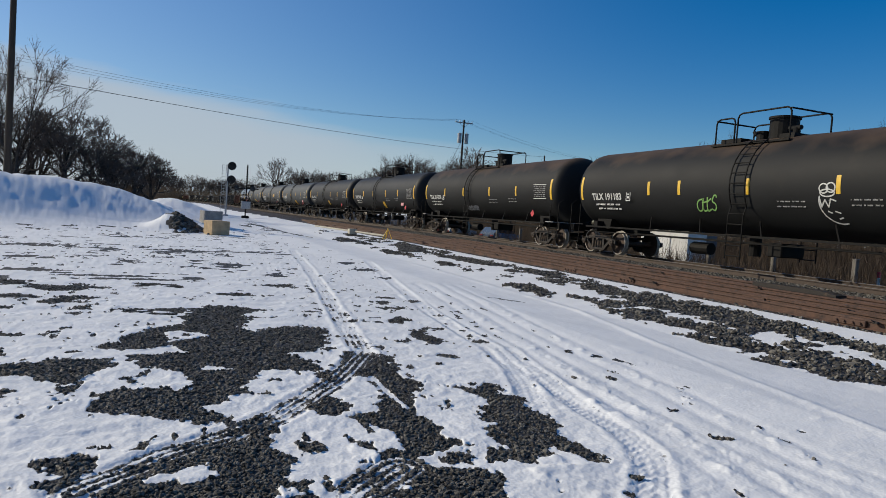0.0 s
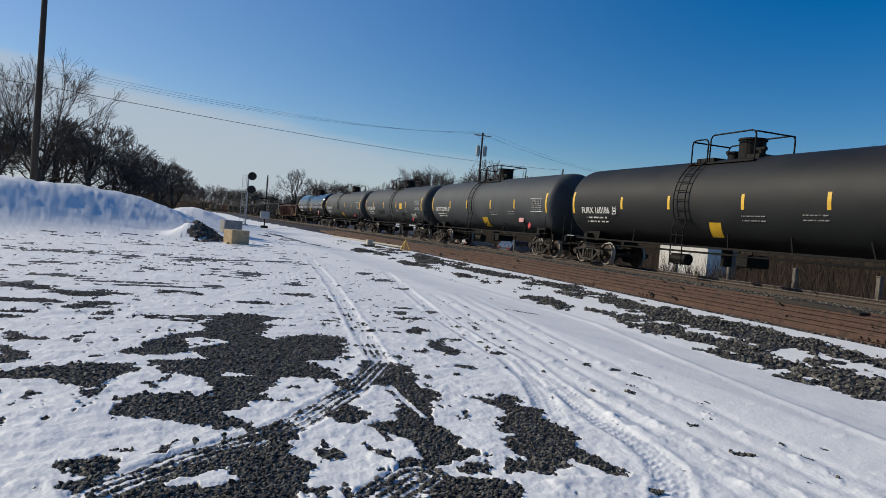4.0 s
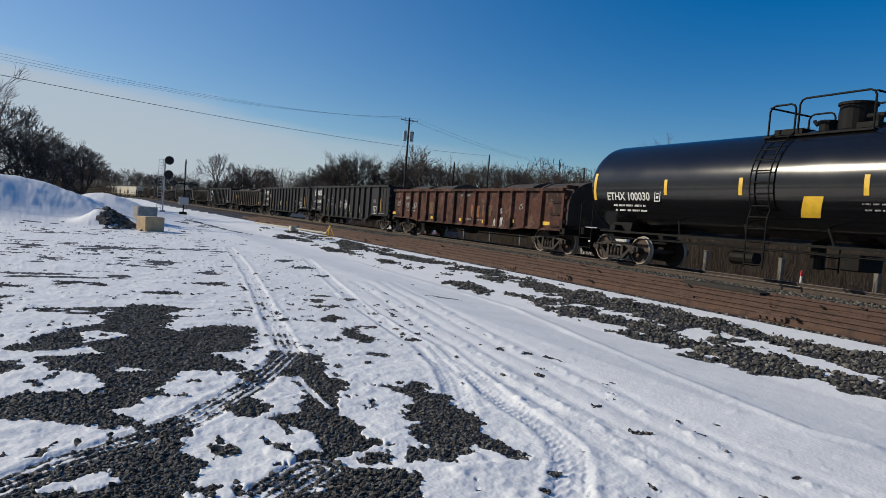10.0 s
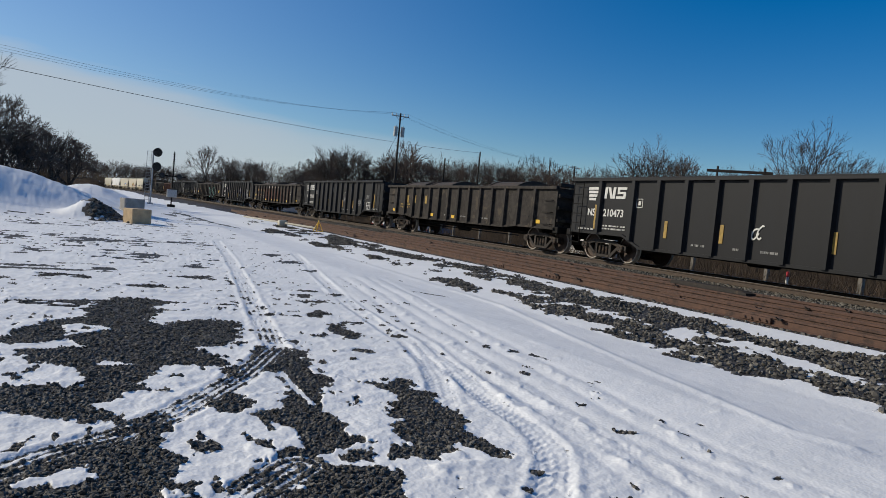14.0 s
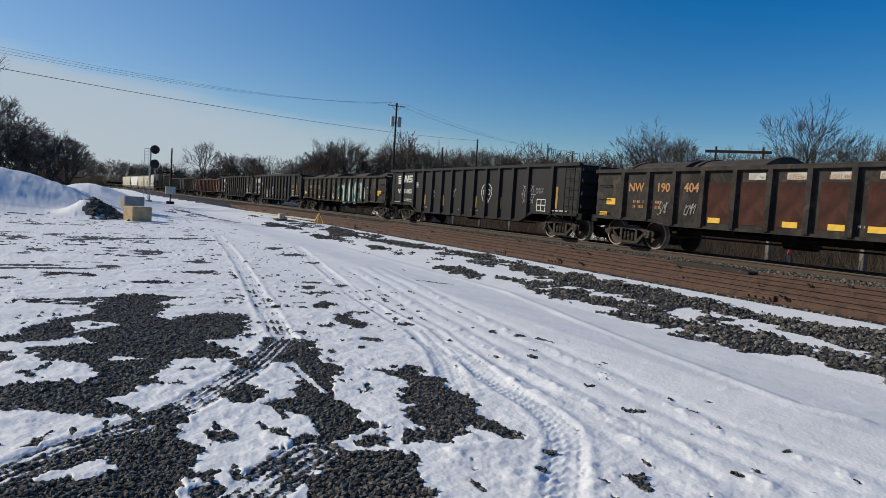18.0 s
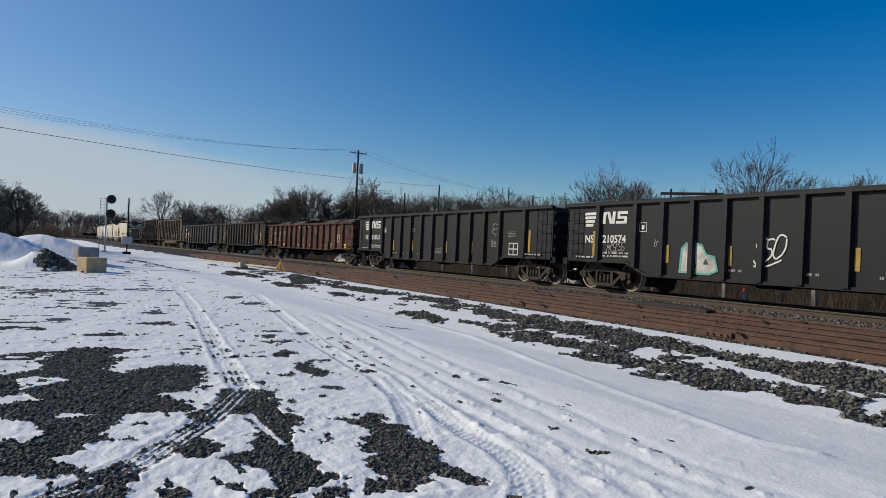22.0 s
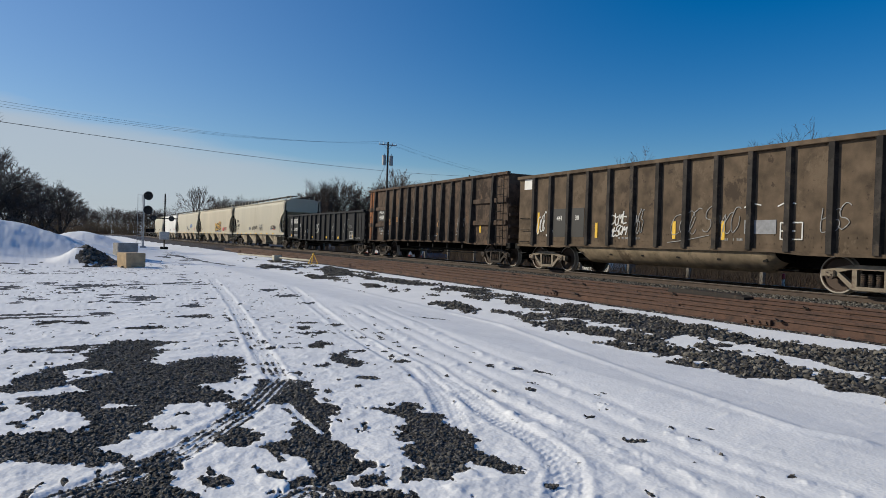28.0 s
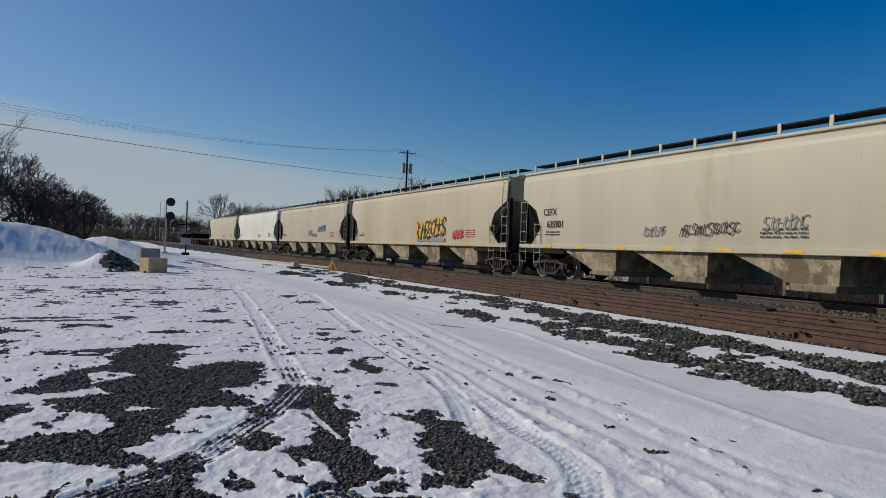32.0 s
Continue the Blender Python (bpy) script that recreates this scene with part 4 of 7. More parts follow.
# ---- freight cars: local y runs along the track away from the yard's near end, local -x faces the yard, z = 0 at rail top ----
def truck_meshes(tone):
    bm = bmesh.new()
    box(bm, -0.62, 0.62, -0.2, 0.2, 0.42, 0.68, 0.03)
    rod(bm, (0, 0, 0.66), (0, 0, 0.8), 0.18, 12)
    bolster = mesh_from(bm, "truck", M["steel_dark"])
    bm = bmesh.new()
    # side frame with its two openings, as an outline of beams
    top = [(-1.12, 0.40), (-1.12, 0.56), (-0.86, 0.60), (-0.45, 0.70), (0.45, 0.70), (0.86, 0.60), (1.12, 0.56), (1.12, 0.42), (0.95, 0.42), (0.80, 0.50), (0.42, 0.59), (-0.42, 0.59), (-0.80, 0.50), (-0.95, 0.42)]
    prism(bm, top, -0.07, 0.07)
    prism(bm, [(-0.84, 0.53), (-0.73, 0.55), (-0.36, 0.24), (-0.30, 0.13), (-0.42, 0.15)], -0.065, 0.065)
    prism(bm, [(0.84, 0.53), (0.73, 0.55), (0.36, 0.24), (0.30, 0.13), (0.42, 0.15)], -0.065, 0.065)
    box(bm, -0.075, 0.075, -0.36, 0.36, 0.12, 0.22, 0.02)
    box(bm, -0.06, 0.06, -0.40, -0.29, 0.2, 0.62)
    box(bm, -0.06, 0.06, 0.29, 0.40, 0.2, 0.62)
    frame_me = mesh_from(bm, "side_frame", tone)
    bm = bmesh.new()
    prof = []
    for i in range(7):                                 # one coil spring as a ribbed column
        prof += [(0.22 + i * 0.042, 0.052), (0.23 + i * 0.042, 0.07), (0.252 + i * 0.042, 0.07)]
    prev = None
    for pz, pr in prof:
        ring = [bm.verts.new((pr * math.cos(q * 0.628), pr * math.sin(q * 0.628), pz)) for q in range(10)]
        if prev:
            for q in range(10):
                bm.faces.new((prev[q], prev[(q + 1) % 10], ring[(q + 1) % 10], ring[q]))
        prev = ring
    bmesh.ops.recalc_face_normals(bm, faces=bm.faces[:])
    spring = mesh_from(bm, "spring", M["truck"])
    bm = bmesh.new()
    prof = [(-0.03, 0.10), (0.0, 0.11), (0.02, 0.36), (-0.02, 0.39), (-0.02, 0.475), (0.01, 0.48), (0.025, 0.455), (0.115, 0.448), (0.125, 0.438), (0.125, 0.408), (0.122, 0.385), (0.065, 0.365), (0.06, 0.13), (0.10, 0.11)]
    for sgn in (-1, 1):
        rings = []
        for u, r in prof:
            rings.append([bm.verts.new((sgn * (0.68 + u), r * math.cos(2 * math.pi * i / 28), r * math.sin(2 * math.pi * i / 28))) for i in range(28)])
        for q, (a, c) in enumerate(zip(rings, rings[1:])):
            for i in range(28):
                j = (i + 1) % 28
                f = bm.faces.new((a[i], a[j], c[j], c[i]))
                f.material_index = 1 if 4 <= q <= 8 else 0
    bmesh.ops.recalc_face_normals(bm, faces=bm.faces[:])
    rod(bm, (-1.0, 0, 0), (1.0, 0, 0), 0.085, 12)
    for sgn in (-1, 1):                                # bearing ends with their bolts
        rod(bm, (sgn * 1.16, 0, 0), (sgn * 1.04, 0, 0), 0.11, 14)
        for i in range(3):
            a = i * 2.094
            rod(bm, (sgn * 1.19, 0.06 * math.cos(a), 0.06 * math.sin(a)), (sgn * 1.15, 0.06 * math.cos(a), 0.06 * math.sin(a)), 0.018, 6)
    wheelset = mesh_from(bm, "wheelset", [M["wheel"], M["tread"]])
    bm = bmesh.new()
    box(bm, -0.13, 0.13, -0.13, 0.13, 0.40, 0.57, 0.03)
    adapter = mesh_from(bm, "bearing_adapter", tone)
    bm = bmesh.new()
    for y in (-0.30, 0.30):
        rod(bm, (-0.7, y, 0.36), (0.7, y, 0.36), 0.04, 6)
    beam = mesh_from(bm, "brake_beam", M["steel_dark"])
    return bolster, frame_me, spring, wheelset, adapter, beam


TRUCK_SETS = {k: truck_meshes(M[k]) for k in ("truck", "truck_light")}
WHEELS = []          # (wheelset, its place on the truck, the car's index)


def add_truck(car, y, index, tone="truck"):
    bolster, frame_me, spring, wheelset, adapter, beam = TRUCK_SETS[tone]
    tr = share("truck", bolster, car, Matrix.Translation((0, y, 0)))
    for x in (-1.04, 1.04):
        share("side_frame", frame_me, tr, Matrix.Translation((x, 0, 0)))
        for w in (-0.17, 0.0, 0.17):
            share("spring", spring, tr, Matrix.Translation((x, w, 0)))
        for w in (-0.89, 0.89):
            share("bearing_adapter", adapter, tr, Matrix.Translation((x, w, 0)))
    share("brake_beam", beam, tr, Matrix.Identity(4))
    for w in (-0.89, 0.89):
        m = Matrix.Translation((0, w, 0.457))
        ws = share("wheelset", wheelset, tr, m)
        WHEELS.append((ws, w, index))
    return tr


def coupler_mesh():
    bm = bmesh.new()
    box(bm, -0.08, 0.08, -0.55, 0.0, 0.80, 0.95, 0.02)
    box(bm, -0.16, 0.14, -0.06, 0.2, 0.74, 1.02, 0.04)
    tube(bm, [(-0.3, -0.3, 0.9), (-0.32, 0.0, 0.62), (-0.25, 0.25, 0.5)], 0.025)
    return mesh_from(bm, "coupler", M["steel_dark"])


COUPLER = coupler_mesh()


def add_couplers(car, half):
    share("coupler", COUPLER, car, Matrix.Translation((0, half - 0.15, 0)))
    share("coupler", COUPLER, car, Matrix.Translation((0, -half + 0.15, 0)) @ pose(0, 0, 0, 0, 0, 180))


def plate(parent, name, material, y, z, w, h, x, label="", thick=0.006):
    bm = bmesh.new()
    box(bm, -thick, thick, -w / 2, w / 2, -h / 2, h / 2)
    return part(name, bm, material, parent, label, m=Matrix.Translation((x, y, z)))


def bars(parent, material, y, z, w, rows, x, size=0.07, seed=1, name="print"):
    """Unreadable small print: rows of short upright bars in word-like clumps."""
    r = random.Random(seed)
    bm = bmesh.new()
    for q in range(rows):
        a = -w / 2
        while a < w / 2 - size:
            for _ in range(r.randint(2, 6)):
                if a > w / 2 - size * 0.6:
                    break
                box(bm, -0.003, 0.003, a, a + size * r.uniform(0.35, 0.6), -q * size * 1.9 - size, -q * size * 1.9)
                a += size * 0.78
            a += size * r.uniform(0.6, 1.6)
    return tagged(part(name, bm, material, parent, m=Matrix.Translation((x, y, z))), kind="stuff")


def strokes(parent, material, lines, y, z, x, thick, name="graffiti", label="sprayed scrawl"):
    """Flat brush strokes on a car's side: polylines of (u to the right, v up)."""
    bm = bmesh.new()
    for ln in lines:
        for k, (p, q) in enumerate(zip(ln, ln[1:])):
            p, q = Vector((0, -p[0], p[1])), Vector((0, -q[0], q[1]))
            d = q - p
            if d.length < 1e-5:
                continue
            d.normalize()
            n = Vector((0, -d.z, d.y)) * thick
            p, q = p - d * thick * 0.5, q + d * thick * 0.5
            lift = 0.0004 * (k % 7)
            vs = [bm.verts.new(c + Vector((sx, 0, 0))) for sx in (-0.004 - lift, 0.004) for c in (p + n, p - n, q - n, q + n)]
            for f in ((0, 1, 2, 3), (7, 6, 5, 4), (0, 4, 5, 1), (1, 5, 6, 2), (2, 6, 7, 3), (3, 7, 4, 0)):
                bm.faces.new([vs[i] for i in f])
    bmesh.ops.recalc_face_normals(bm, faces=bm.faces[:])
    return part(name, bm, material, parent, label, m=Matrix.Translation((x, y, z)))


def arc(cx, cy, rx, ry, a0=0, a1=360, n=14):
    return [(cx + rx * math.cos(radians(a0 + (a1 - a0) * i / n)), cy + ry * math.sin(radians(a0 + (a1 - a0) * i / n))) for i in range(n + 1)]


def squiggle(parent, material, y, z, w, h, x, seed, thick=0.03, loops=5, name="graffiti", label=""):
    """Sprayed scrawl: letter-like cells of bent strokes."""
    r = random.Random(seed)
    cells = max(3, round(w / max(0.12, 0.4 * h)))
    lines = []
    for c in range(cells):
        x0, cw = -w / 2 + w * (c - r.uniform(0, 0.35)) / cells, w / cells * r.uniform(1.0, 1.6)
        top, bot = h / 2 * r.uniform(0.7, 1.0), -h / 2 * r.uniform(0.7, 1.0)
        kind = r.randrange(4)
        if kind == 0:
            lines.append(arc(x0 + cw * 0.5, (top + bot) / 2, cw * 0.42, (top - bot) * 0.42, r.uniform(20, 90), r.uniform(300, 400), 10))
        elif kind == 1:
            lines.append([(x0 + cw * 0.15, bot), (x0 + cw * r.uniform(0.1, 0.3), top), (x0 + cw * 0.55, bot * 0.3), (x0 + cw * 0.9, top), (x0 + cw * r.uniform(0.8, 1.0), bot)])
        elif kind == 2:
            lines.append(arc(x0 + cw * 0.5, top * 0.5, cw * 0.38, top * 0.5, 30, 270, 7) + arc(x0 + cw * 0.5, bot * 0.5, cw * 0.4, -bot * 0.5, 90, -150, 7))
        else:
            lines.append([(x0 + cw * 0.2, top), (x0 + cw * 0.25, bot), (x0 + cw * 0.9, bot * 0.8)])
            lines.append([(x0 + cw * 0.2, 0.1 * h), (x0 + cw * 0.8, r.uniform(0, top))])
    if r.random() < 0.2:
        lines.append([(-w / 2, -h * 0.55), (0, -h * r.uniform(0.5, 0.65)), (w / 2, -h * 0.45)])
    lean, out = r.uniform(0.1, 0.4), []
    for ln in lines:
        ln = [(a + lean * c + r.gauss(0, 0.02 * h), c * r.uniform(0.9, 1.1) + 0.08 * h * math.sin(a * 3 / w)) for a, c in ln]
        for _ in range(2):                             # rounded corners
            ln = [ln[0]] + [q for p0, p1 in zip(ln, ln[1:]) for q in ((0.75 * p0[0] + 0.25 * p1[0], 0.75 * p0[1] + 0.25 * p1[1]), (0.25 * p0[0] + 0.75 * p1[0], 0.25 * p0[1] + 0.75 * p1[1]))] + [ln[-1]]
        out.append(ln)
    return strokes(parent, material, out, y, z, x, thick, name, label or "sprayed scrawl")


SKULL = [arc(0, 0.12, 0.42, 0.34, -20, 200), arc(-0.17, 0.1, 0.11, 0.11), arc(0.17, 0.1, 0.11, 0.11), arc(0, -0.02, 0.05, 0.05), [(-0.4, 0.0), (-0.25, -0.3), (-0.05, -0.45), (0.15, -0.35), (0.4, 0.0)]] + [[(-0.2 + 0.08 * i, -0.15), (-0.19 + 0.07 * i, -0.4)] for i in range(5)]
WEB = [[(0, 0), (0.5 * math.cos(radians(a)), 0.5 * math.sin(radians(a)))] for a in range(0, 360, 45)] + [[(q * math.cos(radians(a)), q * math.sin(radians(a))) for a in range(0, 361, 45)] for q in (0.14, 0.27, 0.4)]
MOON = [arc(-0.1, 0.36, 0.12, 0.12), arc(0.1, 0.38, 0.12, 0.12), arc(0.0, 0.25, 0.2, 0.09), [(-0.22, 0.1), (-0.2, -0.1), (-0.08, 0.08), (0, -0.1), (0.08, 0.1), (0.22, 0.05)], arc(0.25, 0.0, 0.5, 0.5, 160, 285), [(-0.05, -0.2), (0.05, -0.24)], [(0.15, -0.2), (0.28, -0.24)], [(0.2, -0.38), (0.3, -0.35)]]
FISH = [arc(-0.05, 0, 0.3, 0.11), [(0.25, 0), (0.42, 0.14), (0.38, -0.12), (0.25, 0)], arc(-0.22, 0.03, 0.03, 0.03), [(-0.3, -0.25), (0.2, -0.3)], [(-0.1, -0.4), (0.25, -0.4)]]
FIGURE = [arc(0, 0.3, 0.16, 0.11), arc(0.05, 0.1, 0.26, 0.1), [(0, 0), (0.02, -0.15)], [(-0.25, -0.35), (-0.2, -0.2), (-0.12, -0.35)], [(-0.05, -0.35), (-0.02, -0.22), (0.06, -0.34)], [(0.12, -0.34), (0.2, -0.22), (0.3, -0.34)]]
RINGS = [arc(0, 0, 0.27, 0.27), [(0, 0.5), (0, 0.25)], [(0, -0.25), (0, -0.4)], [(-0.45, 0.05), (-0.3, 0.0)], [(0.3, 0.1), (0.42, 0.15)]]
ARROW = [[(0, 0.4), (0, -0.35)], [(-0.16, -0.1), (0, -0.4), (0.16, -0.1)]]
TABLE = [[(-0.28, 0.2), (0.28, 0.2), (0.28, -0.2), (-0.28, -0.2), (-0.28, 0.2)], [(0, 0.2), (0, -0.2)], [(-0.28, 0), (0.1, 0)]]
CROSS = [[(0, 0.4), (0, -0.4)], [(-0.22, 0.1), (0, 0.2), (0.25, 0.15)]]


def ladder(parent, x, y, z0, z1, w=0.45, step=0.33, material=None, r=0.016, name="ladder"):
    bm = bmesh.new()
    for s in (-w / 2, w / 2):
        rod(bm, (0, s, z0), (0, s, z1), r)
    n = int((z1 - z0) / step)
    for i in range(n + 1):
        zz = z0 + 0.05 + i * (z1 - z0 - 0.1) / n
        rod(bm, (0, -w / 2, zz), (0, w / 2, zz), r * 0.85)
    return part(name, bm, material or M["steel_dark"], parent, m=Matrix.Translation((x, y, 0)))


CZ, TR = 2.53, 1.46          # tank axis height and radius


def on_tank(z, extra=0.006):
    return -math.sqrt(max(0.01, (TR + extra) ** 2 - (z - CZ) ** 2))


def curved_band(parent, material, y, w, z0, z1, extra=0.006, name="reflective_strip", label="", seg=10, lean=0.0):
    """A strip lying on the tank's round side."""
    bm = bmesh.new()
    prev = None
    for i in range(seg + 1):
        z = z0 + (z1 - z0) * i / seg
        xx = on_tank(z, extra)
        yy = y + lean * i / seg
        cur = [bm.verts.new((xx, yy - w / 2, z)), bm.verts.new((xx, yy + w / 2, z)), bm.verts.new((xx + 0.02, yy + w / 2, z)), bm.verts.new((xx + 0.02, yy - w / 2, z))]
        if prev:
            for a in range(4):
                b = (a + 1) % 4
                bm.faces.new((prev[a], prev[b], cur[b], cur[a]))
        prev = cur
    bmesh.ops.recalc_face_normals(bm, faces=bm.faces[:])
    return part(name, bm, material, parent, label)


def tank_lettering(s, size, material, car, y, z):
    """Lettering wrapped on the round side."""
    me = text_mesh(s, size)
    me.materials.clear()
    me.materials.append(material)
    for v in me.vertices:
        w, h, k = v.co
        zz = z + h
        v.co = (on_tank(zz, 0.004 + k), y - w, zz)
    return share("lettering", me, car, Matrix.Identity(4))


def wrap(ob, z):
    """Lays flat strokes at height z on the tank's round side."""
    for v in ob.data.vertices:
        v.co.x += on_tank(z + v.co.z, 0.006) - on_tank(z)


def tank_car(index, length, paint, mark, number, label, yellow, opts):
    car = thing("tank_car", label, "tank car", "cars of the freight train")
    half = length / 2
    tl = half - 0.58                                   # half length of the tank
    bm = bmesh.new()
    prof = []
    head = 0.62                                        # dished head with a tight knuckle
    for i in range(10):
        a = math.pi / 2 * i / 9
        prof.append((-tl + head * (1 - math.sin(a) ** 0.8), TR * math.cos(a) ** 0.72 if i < 9 else 0.0))
    prof = prof[::-1]
    prof = prof + [(-tl + head + 0.02, TR), (-2.9, TR), (2.9, TR)]
    prof += [(-y, r) for y, r in prof[:11]][::-1]
    lathe_y(bm, prof, 48, CZ)
    part("tank", bm, paint, car, smooth=True)
    # ends of the frame
    for sg in (-1, 1):
        bm = bmesh.new()
        box(bm, -0.3, 0.3, min(sg * (half - 3.4), sg * (half - 0.35)), max(sg * (half - 3.4), sg * (half - 0.35)), 0.78, 1.02, 0.02)
        box(bm, -1.35, 1.35, sg * (half - 0.55) - 0.09, sg * (half - 0.55) + 0.09, 0.82, 1.08, 0.02)
        prism(bm, [(sg * (half - 2.6), 0.98), (sg * (half - 1.9), 0.98), (sg * (half - 1.8), 1.35), (sg * (half - 2.7), 1.35)], -1.0, 1.0)
        box(bm, -1.28, 1.28, sg * (half - 2.05) - 0.14, sg * (half - 2.05) + 0.14, 0.86, 1.25, 0.02)
        part("end_frame", bm, M["steel_dark"], car)
        for x in (-1.42, 1.42):
            bm = bmesh.new()
            tube(bm, [(x, sg * (half - 0.5), 0.35), (x, sg * (half - 0.5), 1.9), (x * 0.86, sg * (half - 0.5), 2.05)], 0.02)
            tube(bm, [(x, sg * (half - 1.15), 0.35), (x, sg * (half - 1.15), 1.9)], 0.02)
            for z in (0.40, 0.72):
                rod(bm, (x, sg * (half - 0.5), z), (x, sg * (half - 1.15), z), 0.016)
            part("end_handrail", bm, M["steel_dark"], car)
        bm = bmesh.new()
        box(bm, -1.45, 1.45, sg * (half - 1.15) - 0.3, sg * (half - 1.15) + 0.3, 1.08, 1.11)
        part("end_platform", bm, M["galv"] if index % 2 else M["steel_dark"], car)
    # walkway rail on both sides
    for sx in (-1, 1):
        bm = bmesh.new()
        box(bm, sx * 1.38 - 0.03, sx * 1.38 + 0.03, -half + 1.6, half - 1.6, 1.0, 1.06)
        rod(bm, (sx * 1.42, -half + 1.6, 0.84), (sx * 1.42, half - 1.6, 0.84), 0.018)
        k = -half + 3.3
        while k < half - 3.2:
            rod(bm, (sx * 1.38, k, 1.04), (sx * 1.02, k + 0.42, 1.47), 0.028)
            k += 2.35
        part("side_walkway", bm, M["steel_dark"], car)
    # valve platform on top
    top = CZ + TR
    bm = bmesh.new()
    for sx in (-1, 1):
        prism(bm, [(-1.2, top - 0.22), (1.7, top - 0.22), (1.7, top - 0.17), (-1.2, top - 0.17)], sx * 0.55, sx * 0.86)
    box(bm, -0.55, 0.55, -1.1, -0.6, top - 0.1, top + 0.03)
    box(bm, -0.55, 0.55, 0.8, 1.6, top - 0.1, top + 0.03)
    part("top_platform", bm, M["steel_dark"], car)
    bm = bmesh.new()
    rod(bm, (0, -0.25, top - 0.05), (0, -0.25, top + 0.54), 0.4, 20)
    rod(bm, (0, -0.25, top + 0.54), (0, -0.25, top + 0.6), 0.44, 20)
    part("valve_housing", bm, M["steel_dark"], car)
    bm = bmesh.new()
    rod(bm, (0.1, 0.55, top - 0.1), (0.1, 0.55, top + 0.2), 0.22, 14)
    rod(bm, (0.1, 0.55, top + 0.2), (0.1, 0.55, top + 0.26), 0.25, 14)
    rod(bm, (0.1, 0.85, top + 0.18), (0.1, 0.95, top + 0.3), 0.05, 8)
    part("manway", bm, M["steel_dark"], car)
    bm = bmesh.new()
    rod(bm, (-0.3, -0.95, top - 0.1), (-0.3, -0.95, top + 0.2), 0.1, 12)
    rod(bm, (-0.3, -1.1, top + 0.2), (-0.3, -0.7, top + 0.2), 0.07, 10)
    part("valve", bm, M["steel_dark"], car)
    zp, zt = top - 0.2, top + 0.62
    for y0, y1, up in ((-1.15, 0.75, 0.1), (0.85, 1.6, 0.0)):
        for x in (-0.78, 0.78):
            bm = bmesh.new()
            e = zt + up
            tube(bm, [(x, y0, zp), (x, y0, e - 0.14), (x, y0 + 0.05, e - 0.04), (x, y0 + 0.15, e), (x, y1 - 0.15, e), (x, y1 - 0.05, e - 0.04), (x, y1, e - 0.14), (x, y1, zp)], 0.026, 8)
            part("handrail", bm, M["steel_dark"], car)
    for y, e in ((-1.15, zt + 0.06), (1.6, zt - 0.04)):
        bm = bmesh.new()
        tube(bm, [(-0.78, y, e), (0.78, y, e)], 0.025)
        part("cross_rail", bm, M["steel_dark"], car)
    # ladder bent round the side
    ly = opts.get("ladder", 1.1)
    for sx in (-1, 1):
        bm = bmesh.new()
        pts = [(sx * 1.5, 0.35), (sx * 1.5, 1.6)] + [(sx * (TR + 0.1) * math.cos(a), CZ + (TR + 0.1) * math.sin(a)) for a in np.radians(np.linspace(-25, 58, 9))]
        for y in (ly - 0.28, ly + 0.28):
            tube(bm, [(px, y, pz) for px, pz in pts], 0.022)
        tot = 13
        dd = np.concatenate([[0], np.cumsum([math.dist(a, b) for a, b in zip(pts, pts[1:])])])
        for i in range(tot):
            d = 0.1 + i * (dd[-1] - 0.15) / (tot - 1)
            px, pz = np.interp(d, dd, [q[0] for q in pts]), np.interp(d, dd, [q[1] for q in pts])
            rod(bm, (px, ly - 0.28, pz), (px, ly + 0.28, pz), 0.018)
        part("ladder", bm, M["steel_dark"], car)
    bm = bmesh.new()
    rod(bm, (0, 2.2, 0.55), (0, 3.0, 0.55), 0.2, 12)
    box(bm, -0.5, 0.4, -1.0, -0.5, 0.5, 0.9, 0.03)
    tube(bm, [(-0.3, -half + 3, 0.85), (-0.3, half - 3, 0.85)], 0.03)
    rod(bm, (0, 0.4, 0.45), (0, 0.4, 1.1), 0.18, 12)
    part("brake_gear", bm, M["steel_dark"], car)
    add_couplers(car, half)
    add_truck(car, half - 2.05, index)
    add_truck(car, -half + 2.05, index)
    # markings, yard side
    a = tl - 0.62
    for sg in (-1, 1):
        curved_band(car, yellow, sg * a, 0.13, 2.05, 2.95, label="yellow reflective strip")
    for y in opts.get("strips", (4.43, 1.74, -1.56, -4.43)):
        curved_band(car, yellow, y, 0.12, 2.22, 2.68, label="yellow reflective strip")
    ty = a - 1.62
    ink = opts.get("ink", M["white"])
    tank_lettering(mark + " " + number, 0.345, ink, car, ty, 2.06)
    bm = bmesh.new()                                   # small framed letter box beside the number
    for f in ((-0.12, 0.12, 0.15, 0.18), (-0.12, 0.12, -0.18, -0.15), (-0.12, -0.095, -0.15, 0.15), (0.095, 0.12, -0.15, 0.15), (-0.05, 0.05, -0.09, -0.01), (-0.05, 0.05, 0.04, 0.08)):
        box(bm, -0.004, 0.004, *f)
    part("stencil_box", bm, ink, car, m=Matrix.Translation((on_tank(2.2) - 0.012, ty - 1.35, 2.2)))
    for q in range(2):
        z = 1.93 - q * 0.15
        bars(car, ink, ty, z, 1.5, 1, on_tank(z - 0.03) + 0.002, 0.07, index * 7 + q)
